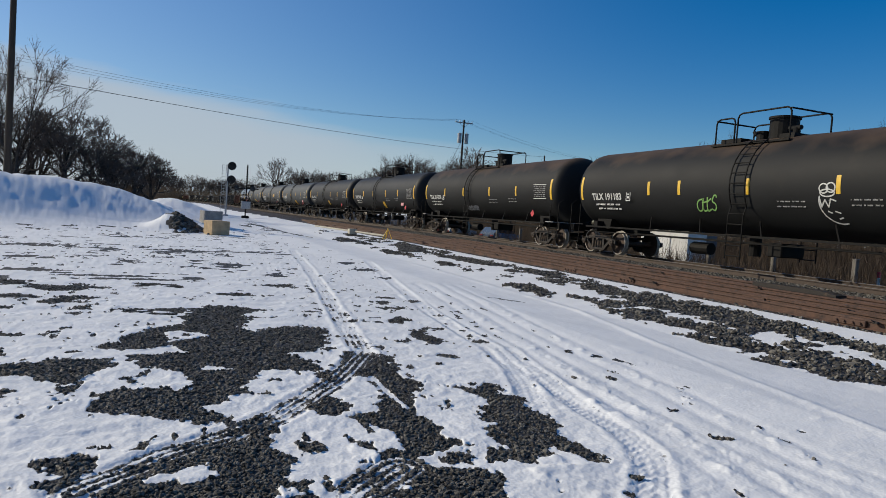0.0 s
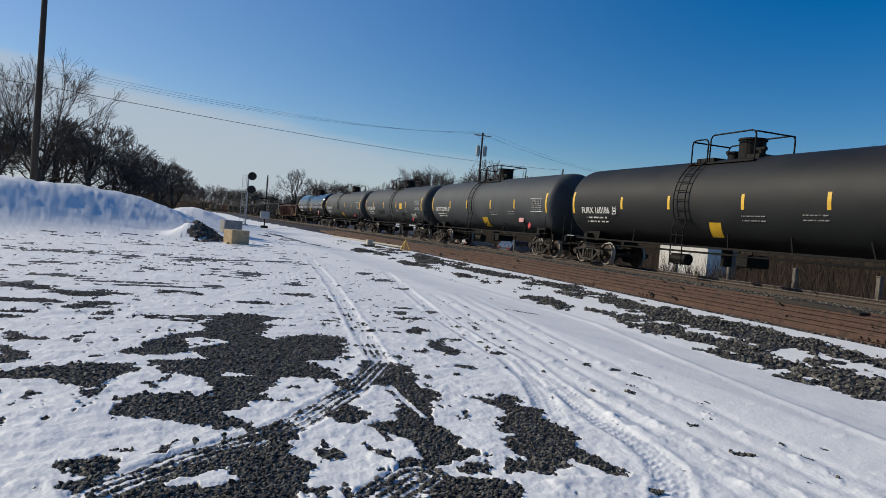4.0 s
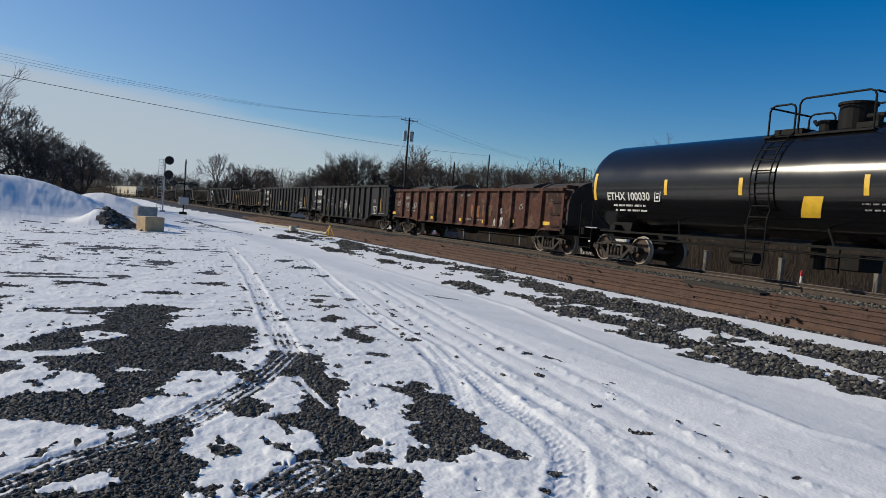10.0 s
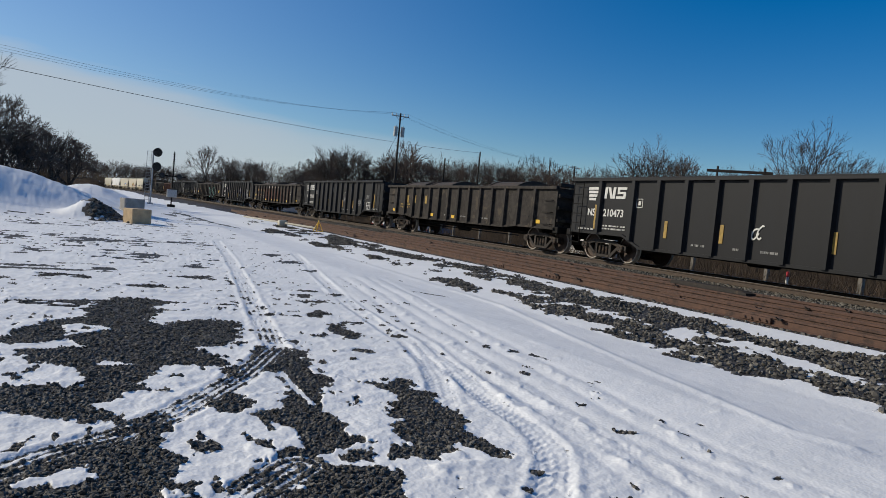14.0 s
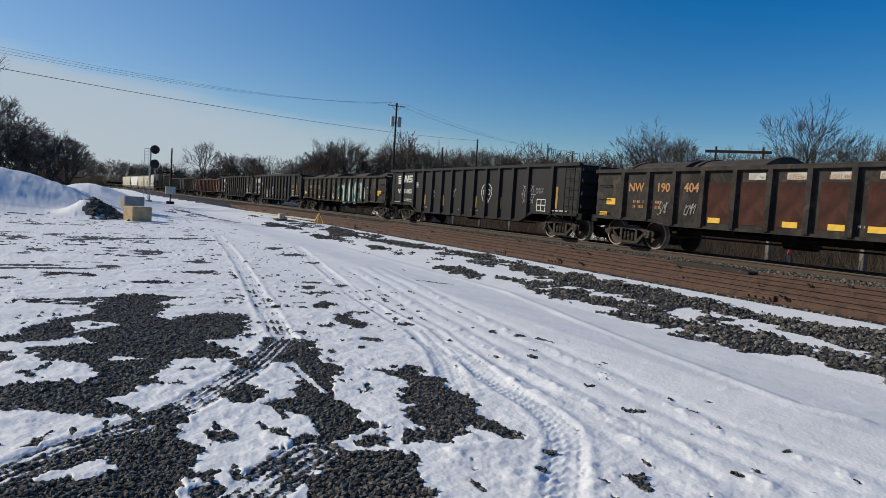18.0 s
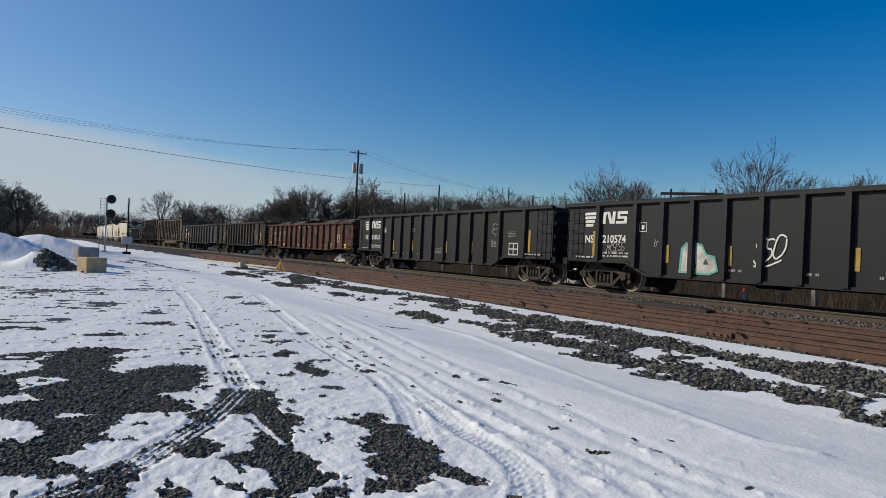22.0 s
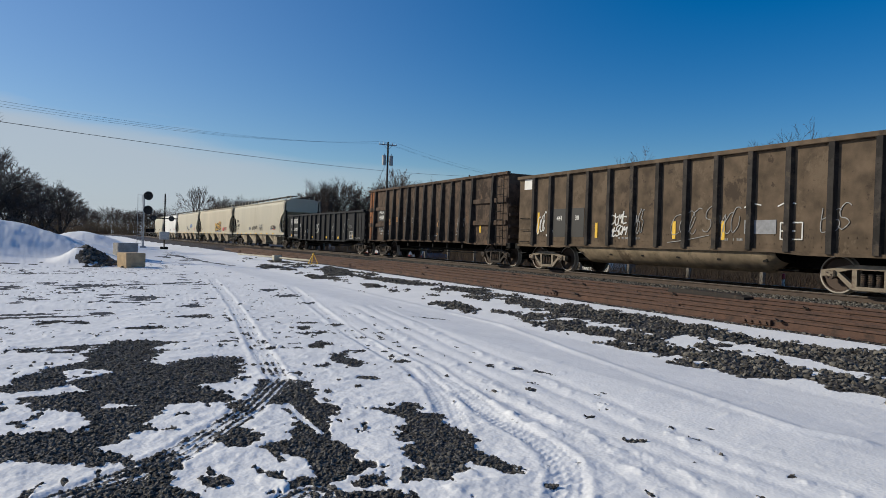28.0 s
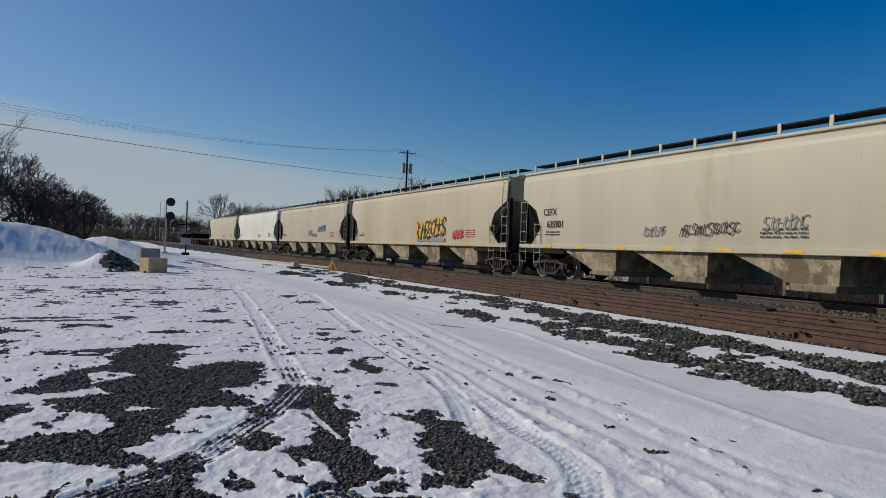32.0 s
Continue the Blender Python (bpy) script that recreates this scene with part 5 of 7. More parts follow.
    if opts.get("table", True):
        for q in range(6):
            z = 2.66 - q * 0.09
            bars(car, M["white_worn"], -a + 0.95, z, 1.0, 1, on_tank(z) - 0.004, 0.05, index * 5 + q, "data_table")
        for z in (2.72, 2.10):
            bm = bmesh.new()
            box(bm, -0.004, 0.004, -0.55, 0.55, -0.012, 0.012)
            part("table_frame", bm, M["white"], car, m=Matrix.Translation((on_tank(z) - 0.006, -a + 0.95, z)))
    for q, (y, z, w) in enumerate(opts.get("prints", ((-1.9, 2.05, 0.9), (-4.0, 2.1, 0.8)))):
        for k in range(2):
            bars(car, M["white_worn"], y, z - 0.13 * k, w, 1, on_tank(z - 0.13 * k), 0.035, index * 3 + q + k)
    if opts.get("tag"):
        y, z, w, h = opts["tag"]
        y -= 0.35
        curved_band(car, M["yellow"], y, w, z - h / 2, z + h / 2, 0.008, "panel", "yellow warning panel", lean=opts.get("lean", -0.18))
    if opts.get("placard", True):
        bm = bmesh.new()
        rod(bm, (0, 0, 0), (-0.01, 0, 0), 0.17, 4)
        part("placard", bm, M["red"], car, "diamond hazard placard", m=Matrix.Translation((-1.46, -half + 2.6, 1.42)))
        if opts.get("holder"):
            plate(car, "placard_holder", M["pink"], -half + 3.9, 1.72, 0.5, 0.3, on_tank(1.72) - 0.02)
    for mt, y, z, w, h, sd in opts.get("graffiti", ()):
        wrap(squiggle(car, M[mt], y, z, w, h, on_tank(z), sd, 0.02), z)
    for mt, lines, y, z, lb in opts.get("drawings", ()):
        wrap(strokes(car, M[mt], lines, y, z, on_tank(z), 0.016, "drawing", lb), z)
    return car


def gondola(index, length, paint, number, label, opts):
    car = thing("gondola_car", label, "gondola car", "cars of the freight train")
    half = length / 2
    b = half - opts.get("inset", 0.4)               # half length of the body
    top, xo = opts.get("top", 2.68), -1.47
    zb, ze = opts.get("belly", 0.58 if opts.get("emblem") else 0.82), 0.92
    k1 = half - 3.6                                 # where the side sill drops
    for sx in (-1, 1):
        bm = bmesh.new()
        prism(bm, [(-b, ze), (-k1 - 0.5, ze), (-k1 + 0.3, zb), (k1 - 0.3, zb), (k1 + 0.5, ze), (b, ze), (b, top), (-b, top)], sx * 1.40, sx * 1.44)
        part("side_wall", bm, paint, car)
        bm = bmesh.new()
        box(bm, sx * 1.47 - 0.08, sx * 1.47 + 0.08, -b - 0.04, b + 0.04, top - 0.05, top + 0.07, 0.012)
        part("top_rail", bm, paint, car)
        bm = bmesh.new()
        for p, q in (((-b, ze), (-k1 - 0.5, ze)), ((-k1 - 0.5, ze), (-k1 + 0.3, zb)), ((-k1 + 0.3, zb), (k1 - 0.3, zb)), ((k1 - 0.3, zb), (k1 + 0.5, ze)), ((k1 + 0.5, ze), (b, ze))):
            prism(bm, [(p[0], p[1] - 0.05), (q[0], q[1] - 0.05), (q[0], q[1] + 0.03), (p[0], p[1] + 0.03)], sx * 1.36, sx * 1.51)
        part("side_sill", bm, paint, car)
        n = opts.get("posts", 9)
        p1, inner = b - opts.get("p1", 1.5), b - opts.get("p2", 3.05)
        for y in [p1, inner] + [inner - (i + 1) * 2 * inner / (n + 1) for i in range(n)] + [-inner, -p1]:
            z0 = zb if abs(y) < k1 - 0.3 else ze if abs(y) > k1 + 0.5 else zb + (ze - zb) * (abs(y) - k1 + 0.3) / 0.8
            bm = bmesh.new()
            w = 0.07
            fl = opts.get("flare", 0.0)
            vs = [(sx * 1.43, y - w * 1.5, z0), (sx * 1.43, y + w * 1.5, z0), (sx * (1.565 + fl), y + w, z0), (sx * (1.565 + fl), y - w, z0)]
            vt = [(sx * min(abs(vx), 1.555), vy, top - 0.04) for vx, vy, vz in vs]
            A, B = [bm.verts.new(v) for v in vs], [bm.verts.new(v) for v in vt]
            for q in range(4):
                bm.faces.new((A[q], A[(q + 1) % 4], B[(q + 1) % 4], B[q]))
            bm.faces.new(A)
            bm.faces.new(B)
            bmesh.ops.recalc_face_normals(bm, faces=bm.faces[:])
            part("side_post", bm, opts.get("post_paint", paint), car)
        for z in opts.get("ribs", ()):
            for ya, yb in ((b - 0.02, p1 + 0.1), (p1 - 0.1, inner + 0.1), (-inner - 0.1, -p1 + 0.1), (-p1 - 0.1, -b + 0.02)):
                bm = bmesh.new()
                box(bm, min(sx * 1.43, sx * 1.54), max(sx * 1.43, sx * 1.54), min(ya, yb), max(ya, yb), z - 0.1, z + 0.1, 0.02)
                part("side_rib", bm, paint, car)
    for sg in (-1, 1):
        bm = bmesh.new()
        box(bm, -1.40, 1.40, min(sg * b, sg * (b - 0.05)), max(sg * b, sg * (b - 0.05)), ze - 0.1, top)
        for z in (1.15, 1.6, 2.05, 2.45):
            box(bm, -1.4, 1.4, min(sg * b, sg * (b + 0.09)), max(sg * b, sg * (b + 0.09)), z, z + 0.14, 0.02)
        part("end_wall", bm, paint, car)
        bm = bmesh.new()
        box(bm, -1.45, 1.45, min(sg * (b - 0.1), sg * (b + 0.22)), max(sg * (b - 0.1), sg * (b + 0.22)), 0.75, 0.98, 0.02)
        box(bm, -0.2, 0.2, min(sg * (half - 3.6), sg * (half - 0.3)), max(sg * (half - 3.6), sg * (half - 0.3)), 0.7, 0.98)
        part("end_sill", bm, M["steel_dark"], car)
        for sx in (-1, 1):
            if not opts.get("grabs"):
                ladder(car, sx * 1.57, sg * (b - 0.42), 0.5, top - 0.12, 0.5, 0.34)
                continue
            for z in (0.62, 1.05, 1.5, 1.95):          # single grab irons instead of a ladder
                bm = bmesh.new()
                yg = sg * (b - 0.45)
                tube(bm, [(sx * 1.44, yg - 0.25, z), (sx * 1.53, yg - 0.25, z), (sx * 1.53, yg + 0.25, z), (sx * 1.44, yg + 0.25, z)], 0.014, 5)
                part("grab_iron", bm, M["steel_dark"], car)
    bm = bmesh.new()
    box(bm, -1.40, 1.40, -b, b, ze - 0.02, ze + 0.04)
    part("floor_plate", bm, M["steel_dark"], car)
    bm = bmesh.new()
    box(bm, -0.22, 0.22, -half + 3.0, half - 3.0, 0.55, ze - 0.03)
    for i in range(6):
        y = -k1 + 0.6 + i * (2 * k1 - 1.2) / 5
        box(bm, -1.35, 1.35, y - 0.06, y + 0.06, 0.68, ze - 0.03)
    rod(bm, (0.3, 1.4, 0.55), (0.3, 2.3, 0.55), 0.18, 12)
    tube(bm, [(-0.9, -k1, 0.5), (-0.9, k1, 0.5)], 0.025)
    part("underframe", bm, M["steel_dark"], car)
    add_couplers(car, half)
    tone = opts.get("truck", "truck")
    add_truck(car, half - 1.8, index, tone)
    add_truck(car, -half + 1.8, index, tone)
    if opts.get("rivets"):
        bm = bmesh.new()                               # rivet heads along the foot of the side and beside the posts
        k = -b + 0.12
        while k < b:
            zz = (zb if abs(k) < k1 - 0.3 else ze) + 0.16
            for z in (zz, zz + 0.22):
                rod(bm, (-1.452, k, z), (-1.438, k, z), 0.022, 5)
            k += 0.2
        tagged(part("rivet", bm, paint, car), kind="stuff")
    if opts.get("load"):
        # rounded covers over the load, standing above the sides
        for y0 in opts["load"]:
            bm = bmesh.new()
            prof = [(-1.3, 0.3)] + [(1.3 * math.cos(a), 1.0 + 0.98 * math.sin(a)) for a in np.linspace(math.pi, 0, 15)] + [(1.3, 0.3)]
            for ya, yb, gr in ((y0 - 1.15, y0 + 1.15, 0.0), (y0 - 1.2, y0 - 1.05, 0.03), (y0 + 1.05, y0 + 1.2, 0.03)):
                A = [bm.verts.new((px * (1 + gr), ya, top - 1.60 + pz + gr)) for px, pz in prof]
                B = [bm.verts.new((px * (1 + gr), yb, top - 1.60 + pz + gr)) for px, pz in prof]
                for q in range(len(prof) - 1):
                    bm.faces.new((A[q], A[q + 1], B[q + 1], B[q]))
                bm.faces.new(A)
                bm.faces.new(B)
            bmesh.ops.recalc_face_normals(bm, faces=bm.faces[:])
            part("load_cover", bm, M["coal"], car, "rounded dark cover above the sides")
    # markings on the yard side
    xs = -1.448
    W, Y = opts.get("ink", M["white"]), opts.get("tape", M["yellow_dirty"])
    if opts.get("emblem"):
        bm = bmesh.new()
        for q in range(4):                           # slanted bands of the emblem
            z = 2.44 - q * 0.12
            prism(bm, [(b - 0.82 - 0.02 * q, z), (b - 1.4 + 0.06 * q, z), (b - 1.38 + 0.06 * q, z - 0.085), (b - 0.80 - 0.02 * q, z - 0.085)], xs - 0.006, xs + 0.004)
        for y0, y1, sl in ((b - 1.66, b - 1.79, 0.06), (b - 1.8, b - 1.92, 0.24), (b - 2.06, b - 2.18, 0.06)):
            prism(bm, [(y0, 2.44), (y1, 2.44), (y1 - sl + 0.1, 2.07), (y0 - sl + 0.1, 2.07)], xs - 0.006, xs + 0.004)
        for z0, z1, y0, y1 in ((2.36, 2.44, b - 2.26, b - 2.68), (2.22, 2.29, b - 2.26, b - 2.64), (2.07, 2.15, b - 2.2, b - 2.64), (2.29, 2.36, b - 2.26, b - 2.36), (2.15, 2.22, b - 2.54, b - 2.66)):
            prism(bm, [(y0, z1), (y1, z1), (y1, z0), (y0, z0)], xs - 0.0055, xs + 0.004)
        part("emblem", bm, W, car, "white emblem of slanted bands")
        lettering("NS", 0.33, W, car, b - 1.05, 1.49, xs)
        lettering(number, 0.33, W, car, b - 2.14, 1.49, xs)
        bars(car, W, b - 2.2, 1.2, 1.1, 2, xs, 0.05, index)
        bm = bmesh.new()
        for f in ((-0.17, 0.17, 0.15, 0.17), (-0.17, 0.17, -0.17, -0.15), (-0.17, -0.15, -0.15, 0.15), (0.15, 0.17, -0.15, 0.15), (-0.06, 0.06, -0.08, 0.08)):
            box(bm, -0.004, 0.004, f[0], f[1], f[2], f[3])
        part("stencil_box", bm, W, car, m=Matrix.Translation((xs, b - 3.3, 1.95)) @ Matrix.Scale(0.8, 4))
        bars(car, W, b - 0.9, 1.05, 0.8, 1, xs - 0.06, 0.05, index + 3)
        bars(car, M["white_worn"], -b + 2.35, 1.85, 0.5, 4, xs, 0.03, index + 5)
        bm = bmesh.new()
        for f in ((-0.28, 0.28, 0.2, 0.23), (-0.28, 0.28, -0.23, -0.2), (-0.28, -0.25, -0.2, 0.2), (0.25, 0.28, -0.2, 0.2), (-0.02, 0.02, -0.2, 0.2), (-0.25, 0.25, -0.02, 0.02)):
            box(bm, -0.004, 0.004, f[0], f[1], f[2], f[3])
        part("stencil_table", bm, W, car, m=Matrix.Translation((xs, -b + 2.2, 1.2)))
        bars(car, W, -b + 1.0, 1.05, 0.9, 1, xs - 0.06, 0.05, index + 6)
    else:
        ink = opts.get("ink", M["yellow_dirty"])
        if number:
            lettering(number, opts.get("size", 0.4), ink, car, b - opts.get("number_at", 2.3), opts.get("number_z", 1.75), xs - 0.006)
        for word, wy, wz in opts.get("words", ()):
            lettering(word, opts.get("word_sizes", {}).get(word, opts.get("size", 0.4)), ink, car, wy, wz, xs - 0.006)
        bars(car, ink, b - 2.3, 1.5, 1.2, 2, xs, 0.08, index)
    for y, z in opts.get("strips", ((b - 1.28, 1.45), (3.9, 1.2), (1.9, 1.2), (-1.2, 1.2), (-3.2, 1.2), (-b + 1.25, 1.5))):
        big = abs(y) > b - 1.6
        plate(car, "reflective_strip", Y, y, z, 0.12, 0.8 if big else 0.5, xs - 0.004, "yellow reflective strip")
    for y, w in opts.get("low_strips", ()):
        plate(car, "reflective_strip", M["yellow"], y, zb + 0.2 if abs(y) < k1 - 0.6 else 1.12, w, 0.14, -1.452, "yellow reflective strip")
    for q in range(4):
        y = r_y(index, q) * (k1 - 1)
        bars(car, M["white_worn"], y, zb + 0.28, 0.5, 1, xs, 0.06, index * 11 + q)
    for mt, y, z, w, h, sd in opts.get("graffiti", ()):
        squiggle(car, M[mt], y, z, w, h, xs - 0.008, sd, 0.010 if mt == "white_worn" else 0.02, loops=opts.get("loops", 5))
    for mt, y, z, w, h in opts.get("patches", ()):
        plate(car, "paint_patch", M[mt], y, z, w, h, xs)
    for k, (fill, holes) in enumerate(opts.get("letters", ())):     # large filled letters with coloured outlines
        bm = bmesh.new()
        prism(bm, fill, xs - 0.007, xs + 0.004)
        part("graffiti", bm, M["white_faded"], car, "filled white sprayed letter")
        ring = [(-y, z) for y, z in fill]
        strokes(car, M["teal"], [ring + ring[:1]], 0, 0, xs - 0.010, 0.028, "graffiti", "teal sprayed outline")
        for hole in holes:
            bm = bmesh.new()
            prism(bm, hole, xs - 0.013, xs + 0.004)
            part("graffiti", bm, M["black"], car, "black sprayed patch")
    for mt, lines, y, z, lb in opts.get("drawings", ()):
        strokes(car, M[mt], lines, y, z, xs - 0.006, 0.010 if mt == "white_worn" else 0.016, "drawing", lb)
    return car


def r_y(a, b):
    return random.Random(a * 31 + b).uniform(-1, 1)


def coal_car(index, length, paint, number, label, opts):
    """High-sided coal gondola; with a tub below its sill where opts say so."""
    car = gondola(index, length, paint, number, label, {**opts, "top": opts.get("top", 3.5), "belly": 0.98, "posts": 9})
    half = length / 2
    if opts.get("tub"):
        for sx in (-1, 1):
            bm = bmesh.new()
            n = 10
            L = half - 3.9
            prof = [(1.42 - 0.0, 1.0)] + [(1.42 - 0.62 * (1 - math.cos(a)), 1.0 - 0.6 * math.sin(a)) for a in np.linspace(0.15, 1.5, n)]
            prev = None
            for y in (-L, -L + 0.35, L - 0.35, L):
                k = 0.55 if abs(y) == L else 1.0
                ring = [bm.verts.new((sx * px, y, 1.0 - (1.0 - pz) * k)) for px, pz in prof]
                if prev:
                    for i in range(n):
                        bm.faces.new((prev[i], prev[i + 1], ring[i + 1], ring[i]))
                prev = ring
            bmesh.ops.recalc_face_normals(bm, faces=bm.faces[:])
            part("tub", bm, M["tub_tan"], car, "rounded tub floor below the sill", smooth=True)
    return car


def covered_hopper(index, length, paint, mark, number, label, opts):
    car = thing("covered_hopper_car", label, "hopper car", "cars of the freight train")
    half = length / 2
    b = half - 0.5
    sill, eave = 1.29, 4.05
    for sx in (-1, 1):
        bm = bmesh.new()
        cut = b - 1.55
        # side sheet with sloped shoulders at both ends
        ends = [cut + 0.75, cut + 0.1, cut + 0.45, b - 0.15, b - 0.1]
        zed = [sill, 1.9, 2.6, 3.1, eave]
        prev = None
        for z in (sill, 1.5, 1.7, 1.9, 2.1, 2.3, 2.6, 2.85, 3.1, 3.35, 3.6, 3.75, 3.85, 3.95, eave):
            xx = 1.575 - 0.05 * ((z - 2.7) / 1.4) ** 2 - 0.12 * max(0.0, (z - 3.75) / 0.3) ** 2
            e = float(np.interp(z, zed, ends))
            ring = [bm.verts.new((sx * xx, y, z)) for y in (-e, -e * 0.5, 0, e * 0.5, e)]
            ring += [bm.verts.new((sx * (xx - 0.06), y, z)) for y in (e, 0, -e)]
            if prev:
                for i in range(8):
                    j = (i + 1) % 8
                    bm.faces.new((prev[i], prev[j], ring[j], ring[i]))
            prev = ring
        bmesh.ops.recalc_face_normals(bm, faces=bm.faces[:])
        part("side_sheet", bm, paint, car)
        bm = bmesh.new()
        box(bm, min(sx * 1.49, sx * 1.60), max(sx * 1.49, sx * 1.60), -b, b, sill - 0.16, sill, 0.015)
        part("side_sill", bm, paint, car)
        bm = bmesh.new()
        box(bm, min(sx * 1.34, sx * 1.52), max(sx * 1.34, sx * 1.52), -b + 0.1, b - 0.1, eave - 0.02, eave + 0.07, 0.02)
        part("roof_edge", bm, paint, car)
        for i in range(9):                            # seams of the side sheets
            y = -b + 2.2 + i * (2 * b - 4.4) / 8
            bm = bmesh.new()
            tube(bm, [(sx * (1.572 - 0.05 * ((z - 2.7) / 1.4) ** 2), y, z) for z in (1.35, 1.8, 2.3, 2.8, 3.3, 3.7)], 0.007, 4)
            part("seam", bm, paint, car)
    bm = bmesh.new()
    prism_pts = [(-1.40, eave), (1.40, eave), (0.9, eave + 0.17), (-0.9, eave + 0.17)]
    a = [bm.verts.new((x, -b + 0.1, z)) for x, z in prism_pts]
    c = [bm.verts.new((x, b - 0.1, z)) for x, z in prism_pts]
    for i in range(4):
        bm.faces.new((a[i], a[(i + 1) % 4], c[(i + 1) % 4], c[i]))
    bm.faces.new(a)
    bm.faces.new(c)
    bmesh.ops.recalc_face_normals(bm, faces=bm.faces[:])
    part("roof", bm, paint, car)
    # running boards on posts along both edges of the roof
    for sx in (-1, 1):
        bm = bmesh.new()
        box(bm, sx * 0.72 - 0.28, sx * 0.72 + 0.28, -b, b, eave + 0.38, eave + 0.42)
        part("running_board", bm, M["steel_dark"], car, "dark grating of the roof walkway")
        n = 15
        for i in range(n):
            y = -b + 0.15 + i * (2 * b - 0.3) / (n - 1)
            bm = bmesh.new()
            box(bm, sx * 1.03 - 0.02, sx * 1.03 + 0.02, y - 0.05, y + 0.05, eave + 0.05, eave + 0.44)
            part("walkway_bracket", bm, paint, car)
    bm = bmesh.new()
    for i in range(4):
        y = -b * 0.75 + i * b * 0.5
        rod(bm, (0, y, eave + 0.1), (0, y, eave + 0.33), 0.4, 16)
    part("hatch", bm, paint, car)
    # end slopes and frames
    for sg in (-1, 1):
        bm = bmesh.new()
        pts = [(sg * (b - 0.15), eave), (sg * (b - 0.15), 3.1), (sg * (b - 3.4), 1.1), (sg * (b - 3.4), eave)]
        prism(bm, pts, -1.38, 1.38)
        part("end_slope", bm, paint, car)
        bm = bmesh.new()
        for x in (-1.4, 1.4):
            box(bm, x - 0.08, x + 0.08, sg * (b - 0.12) - 0.1, sg * (b - 0.12) + 0.06, 1.0, 3.2)
            rod(bm, (x, sg * (b - 1.4), sill), (x, sg * (b - 0.2), 3.0), 0.05, 6)
        box(bm, -1.5, 1.5, min(sg * (b - 2.9), sg * (b + 0.1)), max(sg * (b - 2.9), sg * (b + 0.1)), 0.95, 1.08)
        box(bm, -0.25, 0.25, min(sg * (half - 4), sg * (half - 0.3)), max(sg * (half - 4), sg * (half - 0.3)), 0.72, 1.0)
        part("end_frame", bm, M["steel_dark"], car)
        for x in (-1.58, 1.58):
            ladder(car, x, sg * (b - 0.25), 0.55, 4.3 if sg < 0 else 3.0, 0.42, 0.36, paint, 0.013)
            ladder(car, x, sg * (b - 1.25), 0.55, 2.1, 0.4, 0.36, paint, 0.013)
    # bays under the body
    bays = opts.get("bays", 4)
    span = 2 * (half - 2.8)
    for i in range(bays):
        y = -span / 2 + span * (i + 0.5) / bays
        w = span / bays * 0.5
        bm = bmesh.new()
        for sx in (-1,):
            topv = [(x, yy, sill - 0.14) for x in (-1.46, 1.46) for yy in (y - w * 0.8, y + w * 0.8)]
            botv = [(x, yy, 0.44) for x in (-1.36, 1.36) for yy in (y - w * 0.75, y - w * 0.75 + 1.25)]
            A = [bm.verts.new(v) for v in (topv[0], topv[1], topv[3], topv[2])]
            B = [bm.verts.new(v) for v in (botv[0], botv[1], botv[3], botv[2])]
            for q in range(4):
                bm.faces.new((A[q], A[(q + 1) % 4], B[(q + 1) % 4], B[q]))
            bm.faces.new(A)
            bm.faces.new(B)
        bmesh.ops.recalc_face_normals(bm, faces=bm.faces[:])
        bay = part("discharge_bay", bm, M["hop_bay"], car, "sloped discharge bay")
        bm = bmesh.new()
        y += 0.62 - w * 0.75
        box(bm, -1.4, 1.4, y - 0.6, y + 0.6, 0.26, 0.44, 0.02)
        rod(bm, (-1.42, y + 0.62, 0.33), (1.42, y + 0.62, 0.33), 0.06, 8)
        box(bm, -1.4, -1.36, y - 0.25, y + 0.2, 0.70, 0.84)
        part("outlet_gate", bm, M["truck_light"], bay, "rusty outlet gate")
    add_couplers(car, half)
    add_truck(car, half - 1.95, index)
    add_truck(car, -half + 1.95, index)
    xs = -1.575
    ink = M["black"]
    if mark:
        lettering(mark, 0.36, ink, car, b - 2.05, 2.38, xs - 0.008)
    if number:
        lettering(number, 0.36, ink, car, b - 2.4, 1.92, xs - 0.008)
    bars(car, ink, b - 2.2, 1.78, 0.9, 2, xs, 0.05, index)
    bars(car, ink, -2.0, 1.78, 1.3, 3, xs, 0.05, index + 1)
    bars(car, M["red"], -b + 3.2, 1.9, 0.9, 4, xs, 0.05, index + 2)
    n = 8
    for i in range(n):
        y = b - 2.0 - i * (2 * b - 3.4) / n
        plate(car, "reflective_strip", M["yellow"], y, sill - 0.08, 0.5, 0.09, -1.604, "yellow reflective strip")
    for mt, y, z, w, h, sd in opts.get("graffiti", ()):
        squiggle(car, M[mt], y, z, w, h, xs - 0.01 - 0.004 * (sd % 5), sd, opts.get("stroke", 0.03), loops=opts.get("loops", 6))
    for mt, y, z, w, h in opts.get("patches", ()):
        plate(car, "paint_patch", M[mt], y, z, w, h, xs)
    return car


